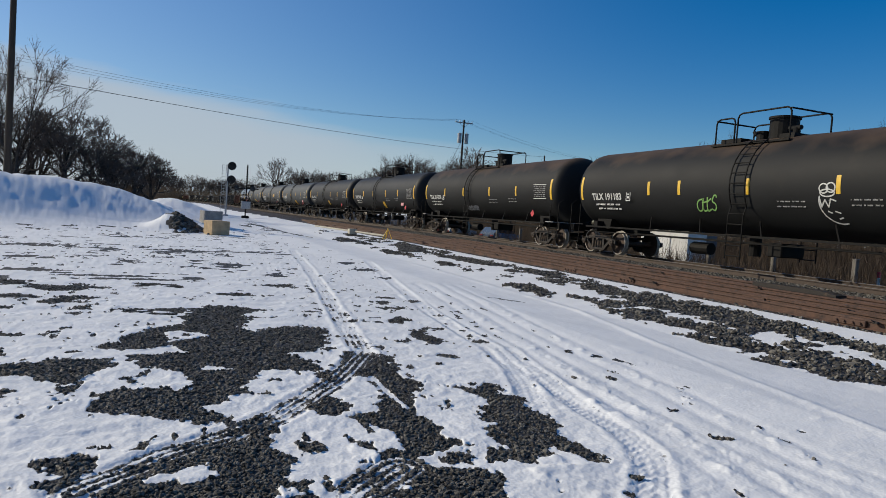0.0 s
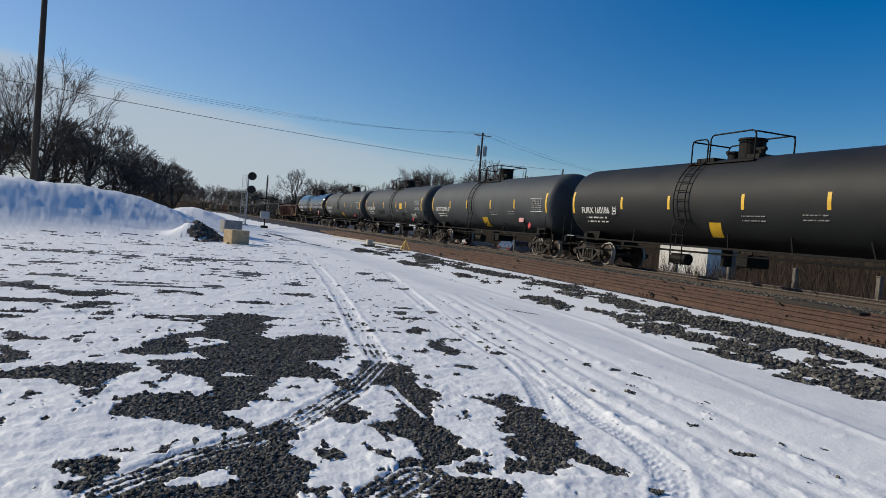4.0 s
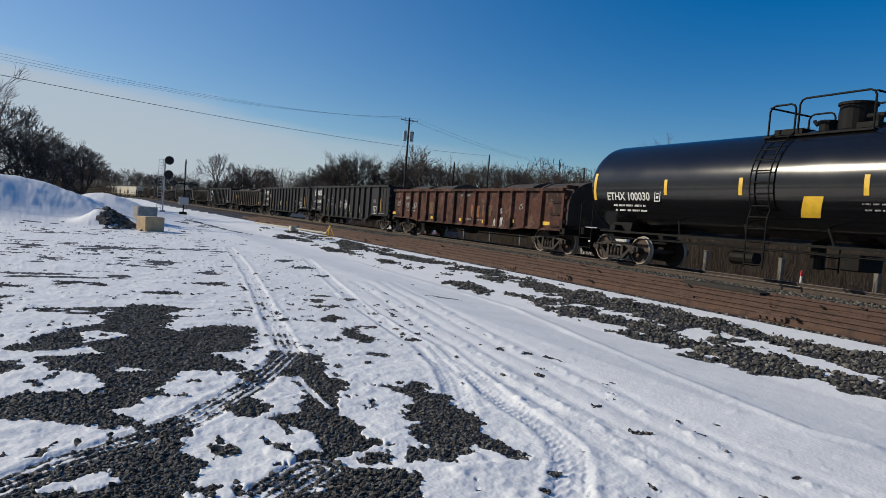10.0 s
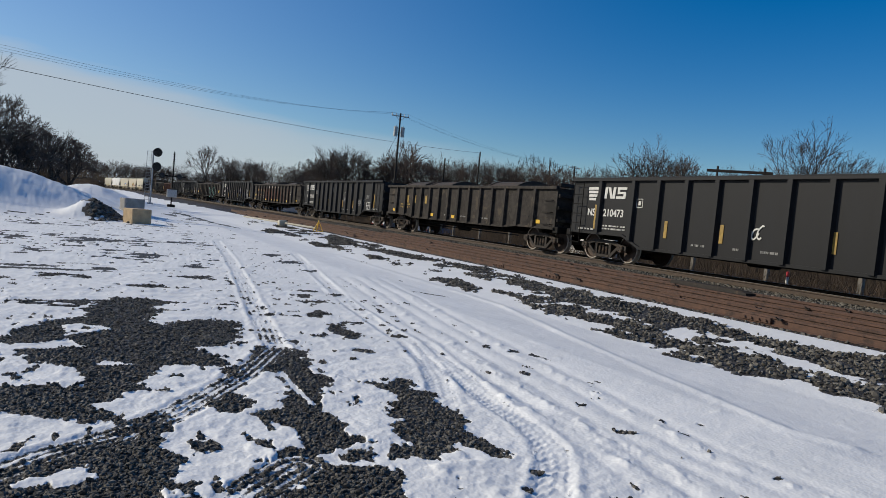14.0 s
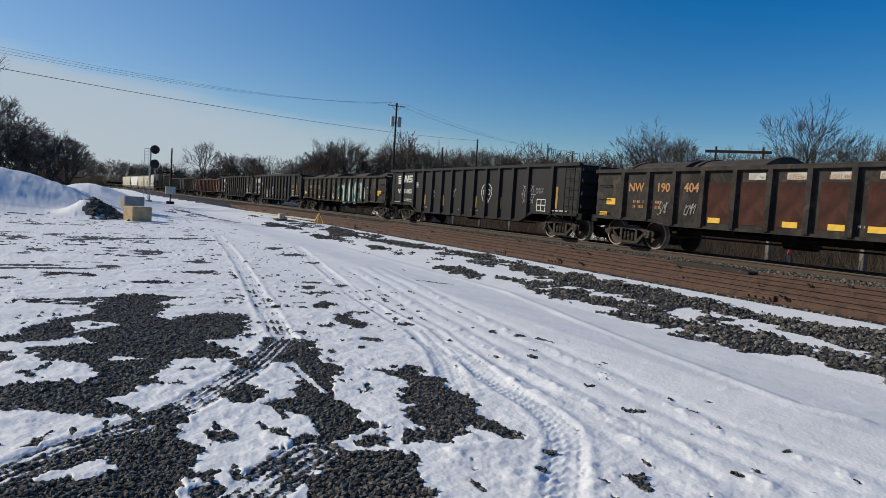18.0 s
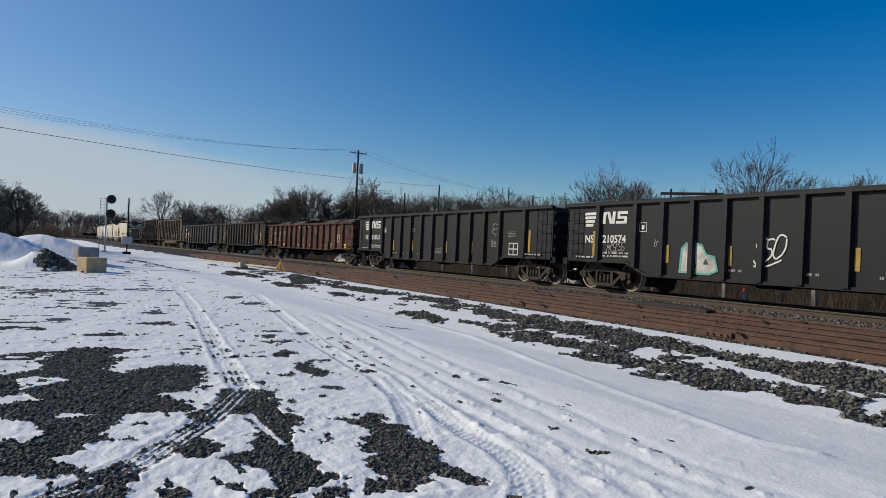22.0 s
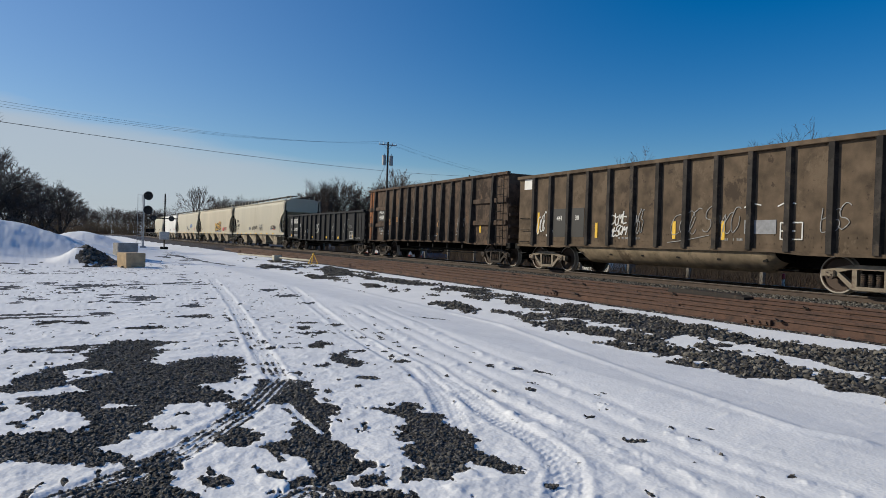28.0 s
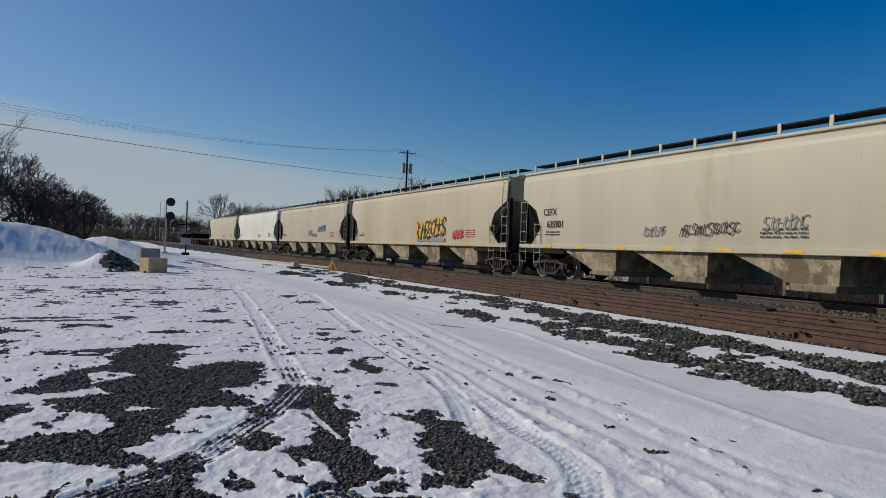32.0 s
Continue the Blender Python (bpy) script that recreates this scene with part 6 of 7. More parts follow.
def flat_car(index, length, label):
    car = thing("flat_car", label, "flat car", "cars of the freight train")
    half = length / 2
    bm = bmesh.new()
    box(bm, -1.4, 1.4, -half + 0.5, half - 0.5, 0.95, 1.2, 0.02)
    box(bm, -0.4, 0.4, -half + 3, half - 3, 0.55, 0.95)
    part("deck", bm, M["steel_dark"], car)
    for sg in (-1, 1):
        bm = bmesh.new()
        box(bm, -1.4, 1.4, sg * (half - 0.7) - 0.12, sg * (half - 0.7) + 0.12, 1.2, 2.1, 0.03)
        part("bulkhead", bm, M["steel_dark"], car)
    add_couplers(car, half)
    add_truck(car, half - 2, index)
    add_truck(car, -half + 2, index)
    return car


# ---- the train: gaps between cars, in metres along the train ----
GAPS = [6.12, 24.27, 41.85, 59.76, 77.9, 95.6, 113.31, 131.21, 149.06, 166.2, 183.24, 200.8, 217.53, 234.4, 251.76, 268.98, 286.31, 303.37, 320.57, 337.82, 353.71, 371.4, 386.82, 402.43, 419.88, 440.66, 461.66, 481.95, 502.42, 523.29, 543.58, 563.67]
# outlines of large sprayed letters, along and up the side
LETTERS_A = [([(-0.72, 1.9), (-1.13, 1.85), (-1.24, 2.07), (-1.4, 2.19), (-1.6, 2.07), (-1.64, 1.83), (-1.71, 1.51), (-1.71, 1.0), (-1.51, 0.72), (-1.13, 0.69), (-0.86, 0.78), (-0.96, 1.35), (-0.93, 1.64), (-0.72, 1.76)], [[(-1.27, 1.5), (-1.38, 1.51), (-1.38, 1.13), (-1.27, 1.13)], [(-1.32, 2.0), (-1.47, 2.0), (-1.45, 1.82), (-1.32, 1.82)]]), ([(-2.25, 2.27), (-2.5, 2.1), (-2.69, 1.84), (-2.81, 1.62), (-2.83, 1.4), (-2.79, 0.83), (-2.59, 0.78), (-2.04, 0.73), (-1.99, 1.02), (-1.96, 1.65), (-2.04, 1.97)], [[(-2.25, 1.58), (-2.69, 1.57), (-2.5, 1.38), (-2.33, 1.39)], [(-2.35, 1.17), (-2.79, 1.16), (-2.79, 1.09), (-2.35, 1.09)]])]
LETTERS_B = [([(-3.2, 2.05), (-3.72, 2.15), (-3.78, 1.76), (-3.47, 1.74), (-3.4, 1.54), (-3.69, 1.51), (-3.82, 1.39), (-3.86, 1.1), (-3.78, 0.85), (-3.39, 0.74), (-3.04, 0.72), (-3.07, 1.02), (-3.3, 1.07), (-3.16, 1.28), (-3.0, 1.45), (-3.04, 1.84)], [[(-3.43, 1.5), (-3.61, 1.49), (-3.59, 1.35), (-3.44, 1.37)]]), ([(-3.99, 2.02), (-4.28, 2.04), (-4.55, 1.96), (-4.79, 1.76), (-4.94, 1.57), (-5.0, 1.42), (-4.96, 1.07), (-4.67, 1.04), (-4.48, 0.97), (-4.44, 0.81), (-4.32, 1.0), (-4.11, 1.15), (-4.11, 1.6)], [[(-4.46, 1.56), (-4.59, 1.64), (-4.67, 1.53), (-4.52, 1.27), (-4.46, 1.28)]])]
TAG_LETTERS = [([(3.45, 0.72), (3.4, 1.35), (3.25, 1.5), (3.05, 1.3), (2.95, 1.5), (2.75, 1.45), (2.6, 1.2), (2.35, 1.15), (2.25, 0.8), (2.5, 0.7)], [[(3.1, 0.85), (3.0, 1.15), (2.9, 0.85)], [(2.7, 0.95), (2.62, 1.1), (2.52, 0.95)]])]
NS = "black ribbed gondola car with white stencils"
SPEC = [
    ("tank", M["tank_brown"], "TILX", "191183", "dusty black tank car with sprayed scrawls on its side", M["yellow"], dict(ink=M["white"], strips=(3.8, 2.3, -0.5, -3.3), table=False, ladder=-0.2, graffiti=(("green", 1.1, 1.95, 0.9, 0.5, 3),), drawings=(("white", MOON, -3.0, 2.0, "white sprayed face"),))),
    ("tank", M["tank_brown"], "TILX", "311256", "dull black tank car with yellow strips and white stencils", M["yellow"], dict(graffiti=(("grey_spray", 0.9, 1.6, 1.4, 0.3, 6),))),
    ("tank", M["tank_black"], "TILX", "731087", "black tank car with a slanted yellow panel", M["yellow"], dict(holder=True, tag=(-0.2, 1.6, 0.5, 0.45))),
    ("tank", M["tank_black"], "FURX", "160186", "black tank car with large white lettering", M["yellow"], dict(tag=(0.2, 1.6, 0.5, 0.45))),
    ("tank", M["tank_grey"], "GATX", "225986", "dark grey tank car with a large yellow panel", M["yellow"], dict(holder=True, tag=(0.1, 1.5, 0.7, 0.5), lean=-0.3)),
    ("tank", M["tank_grey"], "GATX", "224519", "dark grey tank car, sprayed scrawls, yellow square", M["yellow"], dict(tag=(-2.5, 2.35, 0.62, 0.45), lean=0.0, ladder=-0.55, strips=(4.96, 1.92, -1.66, -4.05), graffiti=(("black", 2.76, 1.92, 2.0, 0.5, 9), ("grey_spray", -0.1, 1.75, 0.5, 0.4, 12), ("white", -5.6, 1.68, 1.1, 0.35, 10), ("black", -3.26, 1.8, 0.9, 0.35, 11)))),
    ("tank", M["tank_grey"], "GATX", "226110", "dark grey tank car with a yellow panel low on its side", M["yellow"], dict(tag=(0.6, 1.5, 0.6, 0.45))),
    ("tank", M["tank_gloss"], "ETHX", "100030", "glossy black tank car mirroring the sky", M["yellow"], dict(holder=True, tag=(0.2, 1.95, 0.5, 0.5), placard=True)),
    ("gon", M["gon_rust"], "", "rusty brown gondola car with covered load and yellow strips", dict(inset=0.55, posts=10, p1=1.3, p2=2.4, top=2.4, grabs=True, rivets=True, tape=M["yellow"], strips=(), ink=M["white_worn"], size=0.36, words=(("NW", 6.17, 1.92), ("190", 6.1, 1.5), ("634", 5.02, 1.5), ("STEEL", 0.6, 2.12), ("LOADING ONLY", -0.5, 2.12)), word_sizes={"NW": 0.26, "STEEL": 0.16, "LOADING ONLY": 0.13}, load=(5.95, 3.1, -3.95, -7.0), low_strips=((8.0, 0.4), (2.89, 0.4), (-0.26, 0.45), (-2.41, 0.45), (-4.6, 0.4), (-7.0, 0.55)), patches=(("rust_orange", -1.5, 1.45, 0.75, 0.5), ("rust_worn", -2.55, 1.5, 0.8, 0.5), ("rust_worn", 2.95, 1.5, 0.7, 0.6)), graffiti=(("white", -3.55, 1.05, 0.75, 0.5, 13), ("white", -3.6, 1.5, 0.4, 0.25, 14), ("white_worn", 7.3, 1.7, 0.3, 0.4, 15), ("white_worn", -5.4, 1.75, 0.5, 0.3, 16)))),
    ("gon", M["gon_black"], "210480", NS + " and chalk drawings", dict(emblem=True, graffiti=(("white", 0.95, 1.4, 0.55, 0.4, 17), ("white", -0.3, 1.4, 0.55, 0.4, 18)), drawings=(("white_worn", FISH, 3.8, 1.67, "chalk drawing of a fish"), ("white_worn", FIGURE, 2.8, 1.7, "chalk scribble"), ("white", RINGS, 0.95, 1.45, "sprayed ring with a spike"), ("white", RINGS, -0.3, 1.45, "sprayed ring with a spike")))),
    ("gon", M["gon_black"], "210473", NS + " and two white sprayed tags", dict(emblem=True, graffiti=(("white", 0.85, 1.28, 0.5, 0.42, 22), ("white", -4.25, 1.38, 0.6, 0.55, 23), ("white_worn", -5.6, 1.4, 0.4, 0.3, 123)))),
    ("gon", M["gon_brown"], "", "dark brown gondola car, worn yellow lettering, covered load", dict(inset=0.55, posts=10, p1=1.3, p2=2.4, top=2.4, grabs=True, rivets=True, tape=M["yellow"], strips=(), load=(5.6, 2.6, -3.2), low_strips=((6.9, 0.4), (2.2, 0.3), (0, 0.3), (-6.6, 0.6)), patches=(("yellow_dirty", 5.6, 1.75, 0.22, 0.4), ("yellow_dirty", 5.2, 1.75, 0.22, 0.4), ("yellow_dirty", 4.3, 1.75, 0.22, 0.4), ("yellow_dirty", 3.0, 1.75, 0.22, 0.4)))),
    ("gon", M["gon_black"], "210335", NS + " and faint sprayed letters", dict(emblem=True, graffiti=(("white_worn", 1.0, 1.9, 0.4, 0.8, 24), ("white_worn", -1.6, 1.7, 0.6, 0.8, 25), ("white_worn", -4.6, 1.4, 1.2, 0.35, 26)))),
    ("gon", M["gon_brown"], "", "weathered gondola car with maroon panels, covered load, yellow strips", dict(inset=0.55, posts=10, p1=1.3, p2=2.4, top=2.4, grabs=True, rivets=True, tape=M["yellow"], strips=(), ink=M["orange_worn"], size=0.36, words=(("NW", 6.3, 1.78), ("190", 5.17, 1.78), ("404", 4.1, 1.78), ("STEEL", 0.93, 2.12), ("LOADING", -0.18, 2.12), ("ONLY", -1.23, 2.12)), word_sizes={"STEEL": 0.15, "LOADING": 0.13, "ONLY": 0.15}, load=(6.1, 3.4, -3.2, -6.9), low_strips=((3.24, 0.4), (0.99, 0.4), (-0.16, 0.4), (-1.11, 0.5), (-3.45, 0.35), (-4.35, 0.6), (-6.9, 0.5)), patches=tuple(("maroon", 3.12 - 1.085 * q, 1.5, 0.84, 1.1) for q in range(8)) + tuple(("white_faded", 2.0 - 1.085 * q, 2.19, 0.5, 0.17) for q in range(4)) + (("yellow", 7.42, 1.44, 0.42, 0.2), ("yellow", 7.75, 1.04, 0.36, 0.12), ("white_faded", -5.46, 1.8, 0.6, 0.04), ("white_faded", -5.46, 1.62, 0.7, 0.06)), graffiti=(("white_worn", 4.1, 1.3, 0.4, 0.4, 131), ("white_worn", 5.1, 1.3, 0.4, 0.4, 132)))),
    ("gon", M["gon_black"], "210455", "black ribbed gondola car, white stencils, sprayed skull, chalk web", dict(emblem=True, graffiti=(("white_worn", 0.9, 1.6, 0.5, 0.5, 27), ("white_worn", 3.0, 1.5, 0.4, 0.4, 127)), drawings=(("white", SKULL, -2.05, 1.55, "white sprayed skull shape"), ("white_worn", WEB, -5.15, 1.6, "chalk drawing of a web")))),
    ("gon", M["gon_brown"], "", "dark weathered gondola car, big teal-outlined white graffiti, covered load", dict(inset=0.55, posts=10, p1=1.3, p2=2.4, top=2.4, grabs=True, rivets=True, tape=M["yellow"], strips=(), load=(6.35, 3.25, -2.4, -6.9), low_strips=((4.11, 0.4), (0.85, 0.45), (-0.21, 0.45)), ink=M["orange_worn"], size=0.36, words=(("NW", 6.31, 1.62), ("190", 5.16, 1.62), ("531", 4.16, 1.62)), letters=LETTERS_A + LETTERS_B, graffiti=(("teal", -0.27, 1.75, 0.7, 0.35, 30), ("teal", -0.27, 1.35, 0.7, 0.35, 130), ("white_worn", 2.89, 1.5, 0.4, 0.35, 31), ("white_worn", -5.6, 1.5, 0.7, 0.2, 32)), drawings=(("white", ARROW, 1.11, 1.4, "white sprayed arrow"),), patches=(("yellow", 7.69, 1.34, 0.36, 0.16), ("yellow", 7.6, 1.27, 0.5, 0.1), ("yellow", -7.2, 1.5, 0.6, 0.16), ("yellow", -7.0, 1.38, 0.35, 0.16), ("white_faded", -5.58, 1.75, 0.6, 0.05)))),
    ("gon", M["gon_black"], "210574", NS + " and white sprayed letters", dict(emblem=True, letters=TAG_LETTERS, graffiti=(("white", 0.81, 1.4, 0.75, 0.7, 35), ("white_worn", 4.2, 1.5, 0.35, 0.2, 34), ("white_worn", 5.9, 1.35, 0.7, 0.3, 134), ("white_worn", -3.3, 1.5, 0.7, 0.3, 135)))),
    ("gon", M["gon_black"], "210515", NS + " and a chalk figure", dict(emblem=True, graffiti=(("white_worn", 1.9, 1.95, 0.4, 0.2, 36), ("white_worn", -0.6, 1.05, 0.6, 0.22, 37), ("white_worn", -4.9, 1.35, 0.6, 0.2, 38)), drawings=(("white_worn", FIGURE, -4.8, 1.75, "chalk figure"),))),
    ("gon", M["gon_rust"], "", "heavily rusted gondola car, pale worn lettering, covered load", dict(inset=0.55, posts=10, p1=1.3, p2=2.4, top=2.4, grabs=True, rivets=True, tape=M["yellow"], strips=(), ink=M["white_faded"], size=0.36, words=(("NW", 6.0, 1.7), ("190", 5.03, 1.7), ("714", 4.0, 1.72)), load=(6.05, 2.95, -3.25, -5.95), low_strips=((7.19, 0.4), (4.02, 0.45), (0.82, 0.45), (-1.39, 0.5), (-3.54, 0.5), (-6.8, 0.7)), graffiti=(("white_worn", 6.9, 1.75, 0.6, 0.4, 39), ("orange_worn", -4.7, 1.05, 0.8, 0.35, 139)), drawings=(("white", TABLE, -5.86, 1.5, "white stencilled box"), ("white_worn", ARROW, 0.0, 1.15, "white sprayed arrow")), patches=(("white_faded", 0.68, 2.24, 0.7, 0.06), ("white_faded", -0.44, 2.25, 0.75, 0.06), ("yellow", -6.8, 0.97, 0.7, 0.12), ("rust_worn", -5.9, 1.75, 0.7, 0.9)))),
    ("gon", M["gon_brown"], "", "dark brown gondola car, worn white lettering, yellow end strip", dict(posts=9, rivets=True, tape=M["yellow"], strips=((-6.35, 1.45),), graffiti=(("white_worn", 4.6, 1.8, 1.6, 0.6, 41), ("orange_worn", -4.4, 1.8, 0.5, 0.6, 141)), drawings=(("white_worn", TABLE, -5.4, 1.5, "white stencilled box"),))),
    ("gon", M["gon_grey"], "", "dark grey gondola car, rusty panels, white lettering, yellow strips", dict(posts=8, p1=1.6, p2=3.1, grabs=True, rivets=True, tape=M["yellow"], strips=((8.3, 1.85), (5.51, 1.9), (3.0, 1.9)), ink=M["white"], size=0.36, words=(("AFCX", 6.11, 2.1), ("323", 6.15, 1.6), ("506", 4.8, 1.6)), patches=(("rust_worn", 6.1, 1.75, 1.1, 0.6), ("rust_worn", 4.75, 1.7, 0.9, 0.55), ("rust_worn", 3.52, 1.85, 0.9, 0.8), ("yellow", -0.2, 1.75, 0.8, 0.13), ("yellow", -2.6, 1.75, 0.6, 0.13), ("yellow", -5.2, 1.75, 0.6, 0.13)), graffiti=(("orange_worn", 4.75, 1.2, 0.5, 0.2, 241), ("white_worn", -6.3, 1.5, 0.5, 0.2, 242)))),
    ("coal", M["coal_tan"], "", "tall tan-brown coal gondola car with tub floor and scrawls", dict(tub=True, p1=1.05, p2=2.08, rivets=True, grabs=True, truck="truck_light", tape=M["yellow"], strips=((6.0, 1.75), (2.73, 1.48), (1.08, 1.48), (-0.62, 1.48), (-2.3, 1.47)), graffiti=(("white", 5.75, 1.75, 0.55, 1.0, 42), ("white", 1.69, 1.85, 0.8, 0.45, 43), ("white", 1.69, 1.45, 0.8, 0.4, 143), ("white_worn", 0.75, 1.75, 0.4, 0.8, 44), ("white_worn", -1.28, 1.7, 1.5, 0.9, 45), ("white_worn", -2.5, 1.7, 0.7, 0.8, 46), ("white_worn", -5.3, 1.7, 0.7, 0.7, 47)), ink=M["white"], size=0.22, words=(("441", 4.72, 1.84), ("30", 3.75, 1.84)), drawings=(("white", CROSS, -3.16, 1.95, "white sprayed cross"), ("white", CROSS, -4.1, 1.95, "white sprayed cross"), ("white", TABLE, -4.25, 1.45, "white stencilled box")), post_paint=M["gon_brown"], patches=(("grey_spray", -3.4, 1.55, 0.9, 0.35), ("wall_white", 6.73, 3.25, 0.5, 0.4), ("black", 4.72, 1.75, 0.75, 1.0), ("black", 3.75, 1.75, 0.75, 1.0)))),
    ("coal", M["coal_rusty"], "4084", "tall brown coal gondola car, dark flared posts, rusty end", dict(ink=M["white"], size=0.32, words=(("AEX", 5.54, 2.47),), number_at=1.85, number_z=2.13, p1=1.05, p2=2.7, ribs=(1.8, 2.72), flare=0.12, top=3.8, post_paint=M["gon_brown"], tape=M["yellow"], strips=((6.46, 1.55), (2.9, 1.5), (0.38, 1.5), (-2.63, 1.5), (-5.31, 1.64)), patches=(("rust_orange", 6.95, 2.4, 0.7, 2.8), ("black", 5.55, 2.4, 1.0, 0.75)), graffiti=(("white_worn", 5.5, 1.6, 0.8, 0.3, 60), ("orange_worn", 4.25, 2.0, 0.35, 0.3, 61), ("orange_worn", 3.28, 2.1, 0.35, 0.3, 62), ("white_worn", 2.24, 2.1, 0.4, 0.35, 63), ("white_worn", 1.28, 2.05, 0.4, 0.35, 64), ("white_worn", -3.6, 1.8, 0.6, 0.8, 65), ("orange_worn", -1.6, 1.7, 0.5, 0.8, 66)))),
    ("gon", M["gon_black"], "210857", "black gondola car with white sprayed letters and yellow strips", dict(emblem=True, belly=0.82, tape=M["yellow"], strips=(), low_strips=((7.29, 0.4), (4.47, 0.4), (1.96, 0.35), (-1.23, 0.45), (-3.85, 0.55), (-6.59, 0.4)), graffiti=(("white", 3.31, 1.4, 0.7, 0.6, 48), ("white", 0.83, 1.6, 0.95, 0.75, 148), ("white_worn", 4.6, 1.55, 0.4, 0.3, 150), ("white_worn", -2.71, 1.7, 0.5, 0.8, 149), ("white_worn", -5.24, 1.8, 0.8, 0.9, 151)))),
    ("hop", M["hop_tan"], "CEFX", "635901", "cream covered hopper car with black scrawls along its side", dict(stroke=0.012, graffiti=(("grey_spray", 2.34, 1.75, 0.9, 0.36, 50), ("black", 0.3, 1.78, 2.0, 0.36, 51), ("grey_spray", -2.1, 1.92, 1.2, 0.4, 52), ("black", -6.3, 1.82, 1.2, 0.4, 152)), patches=(("black", -6.9, 1.76, 0.5, 0.22), ("blue", -5.66, 1.65, 0.26, 0.12)))),
    ("hop", M["hop_rusty"], "", "", "cream covered hopper car with rust streaks and coloured graffiti", dict(stroke=0.05, graffiti=(("yellow", -2.6, 2.0, 3.2, 1.0, 53), ("black", -2.8, 2.0, 3.2, 1.0, 54), ("green", -2.4, 1.95, 3.0, 0.8, 55), ("orange", -2.6, 2.05, 3.4, 1.1, 56), ("red", -5.6, 1.7, 1.0, 0.4, 57)), patches=(("grey_spray", -2.6, 1.42, 3.3, 0.2),))),
    ("hop", M["hop_tan"], "", "", "cream covered hopper car with a pale blue scrawl", dict(graffiti=(("blue", -4.0, 2.2, 2.0, 0.5, 58), ("grey_spray", -0.8, 1.9, 1.0, 0.4, 59)))),
    ("hop", M["hop_white"], "", "", "white covered hopper car", dict()),
    ("hop", M["hop_tan"], "", "", "tan covered hopper car", dict()),
    ("flat", "dark flat car with low bulkheads"),
    ("flat", "dark flat car with low bulkheads"),
]
CARS = []
for i, sp in enumerate(SPEC):
    L = GAPS[i + 1] - GAPS[i]
    if sp[0] == "tank":
        c = tank_car(i, L, *sp[1:])
    elif sp[0] == "gon":
        c = gondola(i, L, *sp[1:])
    elif sp[0] == "coal":
        c = coal_car(i, L, *sp[1:])
    elif sp[0] == "hop":
        c = covered_hopper(i, L, *sp[1:])
    else:
        c = flat_car(i, L, *sp[1:])
    CARS.append((c, (GAPS[i] + GAPS[i + 1]) / 2, L))


# ---- signals, poles, wires ----
def ground_z(x, y):
    return float(ground_fields(np.array([x]), np.array([y]))[0][0])


def signal_mast(x, y):
    s = thing("railway_signal", "two-headed railway signal on a grey mast with a ladder", "railway signal", m=pose(x, y, ground_z(x, y), 0, 0, 0))
    bm = bmesh.new()
    rod(bm, (0, 0, 0), (0, 0, 5.3), 0.075, 12)
    box(bm, -0.25, 0.25, -0.25, 0.25, -0.1, 0.15, 0.03)
    part("mast", bm, M["galv"], s)
    bm = bmesh.new()
    for lx in (-0.55, -0.15):
        rod(bm, (lx, 0.3, 0.2), (lx, 0.15, 5.2), 0.02)
    for i in range(16):
        rod(bm, (-0.55, 0.29, 0.4 + i * 0.3), (-0.15, 0.29, 0.4 + i * 0.3), 0.014)
    rod(bm, (-0.55, 0.15, 5.2), (0, 0, 5.2), 0.02)
    rod(bm, (-0.55, 0.2, 3.6), (0, 0, 3.6), 0.02)
    part("ladder", bm, M["galv"], s)
    for z in (5.15, 3.75):
        bm = bmesh.new()
        rod(bm, (0.38, -0.10, z), (0.38, -0.05, z), 0.43, 28)
        rod(bm, (0.38, -0.05, z), (0.38, 0.35, z), 0.22, 16)
        box(bm, 0.0, 0.3, -0.03, 0.03, z - 0.06, z + 0.06)
        h = part("signal_head", bm, M["signal_black"], s, "black round signal head with a wide backplate")
        bm = bmesh.new()
        for dx, dz in ((-0.18, 0.18), (0.18, 0.18), (0, -0.2)):
            rod(bm, (0.38 + dx, -0.36, z + dz), (0.38 + dx, -0.10, z + dz), 0.12, 12, caps=False)
            rod(bm, (0.38 + dx, -0.13, z + dz), (0.38 + dx, -0.115, z + dz), 0.1, 12)
        part("lens_hood", bm, M["signal_black"], h)
    return s


def crossing_signal(x, y):
    s = thing("crossing_mast", "dark mast with signal arms and a grey relay box", "signal mast", m=pose(x, y, ground_z(x, y)))
    bm = bmesh.new()
    rod(bm, (0, 0, 0), (0, 0, 5.4), 0.06, 10)
    box(bm, -0.35, 0.35, -0.35, 0.35, -0.1, 0.25, 0.05)
    part("mast", bm, M["steel_dark"], s)
    bm = bmesh.new()
    rod(bm, (-1.4, 0, 3.0), (1.2, 0, 3.0), 0.05)
    for i in range(6):
        rod(bm, (-0.12, 0, 4.0 + i * 0.22), (0.12, 0, 4.0 + i * 0.22), 0.03)
    part("cross_arm", bm, M["steel_dark"], s)
    for dx in (-1.0, 0.6):
        bm = bmesh.new()
        rod(bm, (dx, -0.14, 3.0), (dx, -0.08, 3.0), 0.26, 20)
        rod(bm, (dx, -0.35, 3.05), (dx, -0.1, 3.0), 0.13, 12)
        part("lamp_head", bm, M["signal_black"], s)
    bm = bmesh.new()
    box(bm, -0.45, 0.45, -0.3, 0.3, 0.95, 1.7, 0.03)
    part("relay_box", bm, M["galv"], s, "grey metal box")
    return s


signal_mast(2.8, 72.0)
crossing_signal(4.6, 70.0)


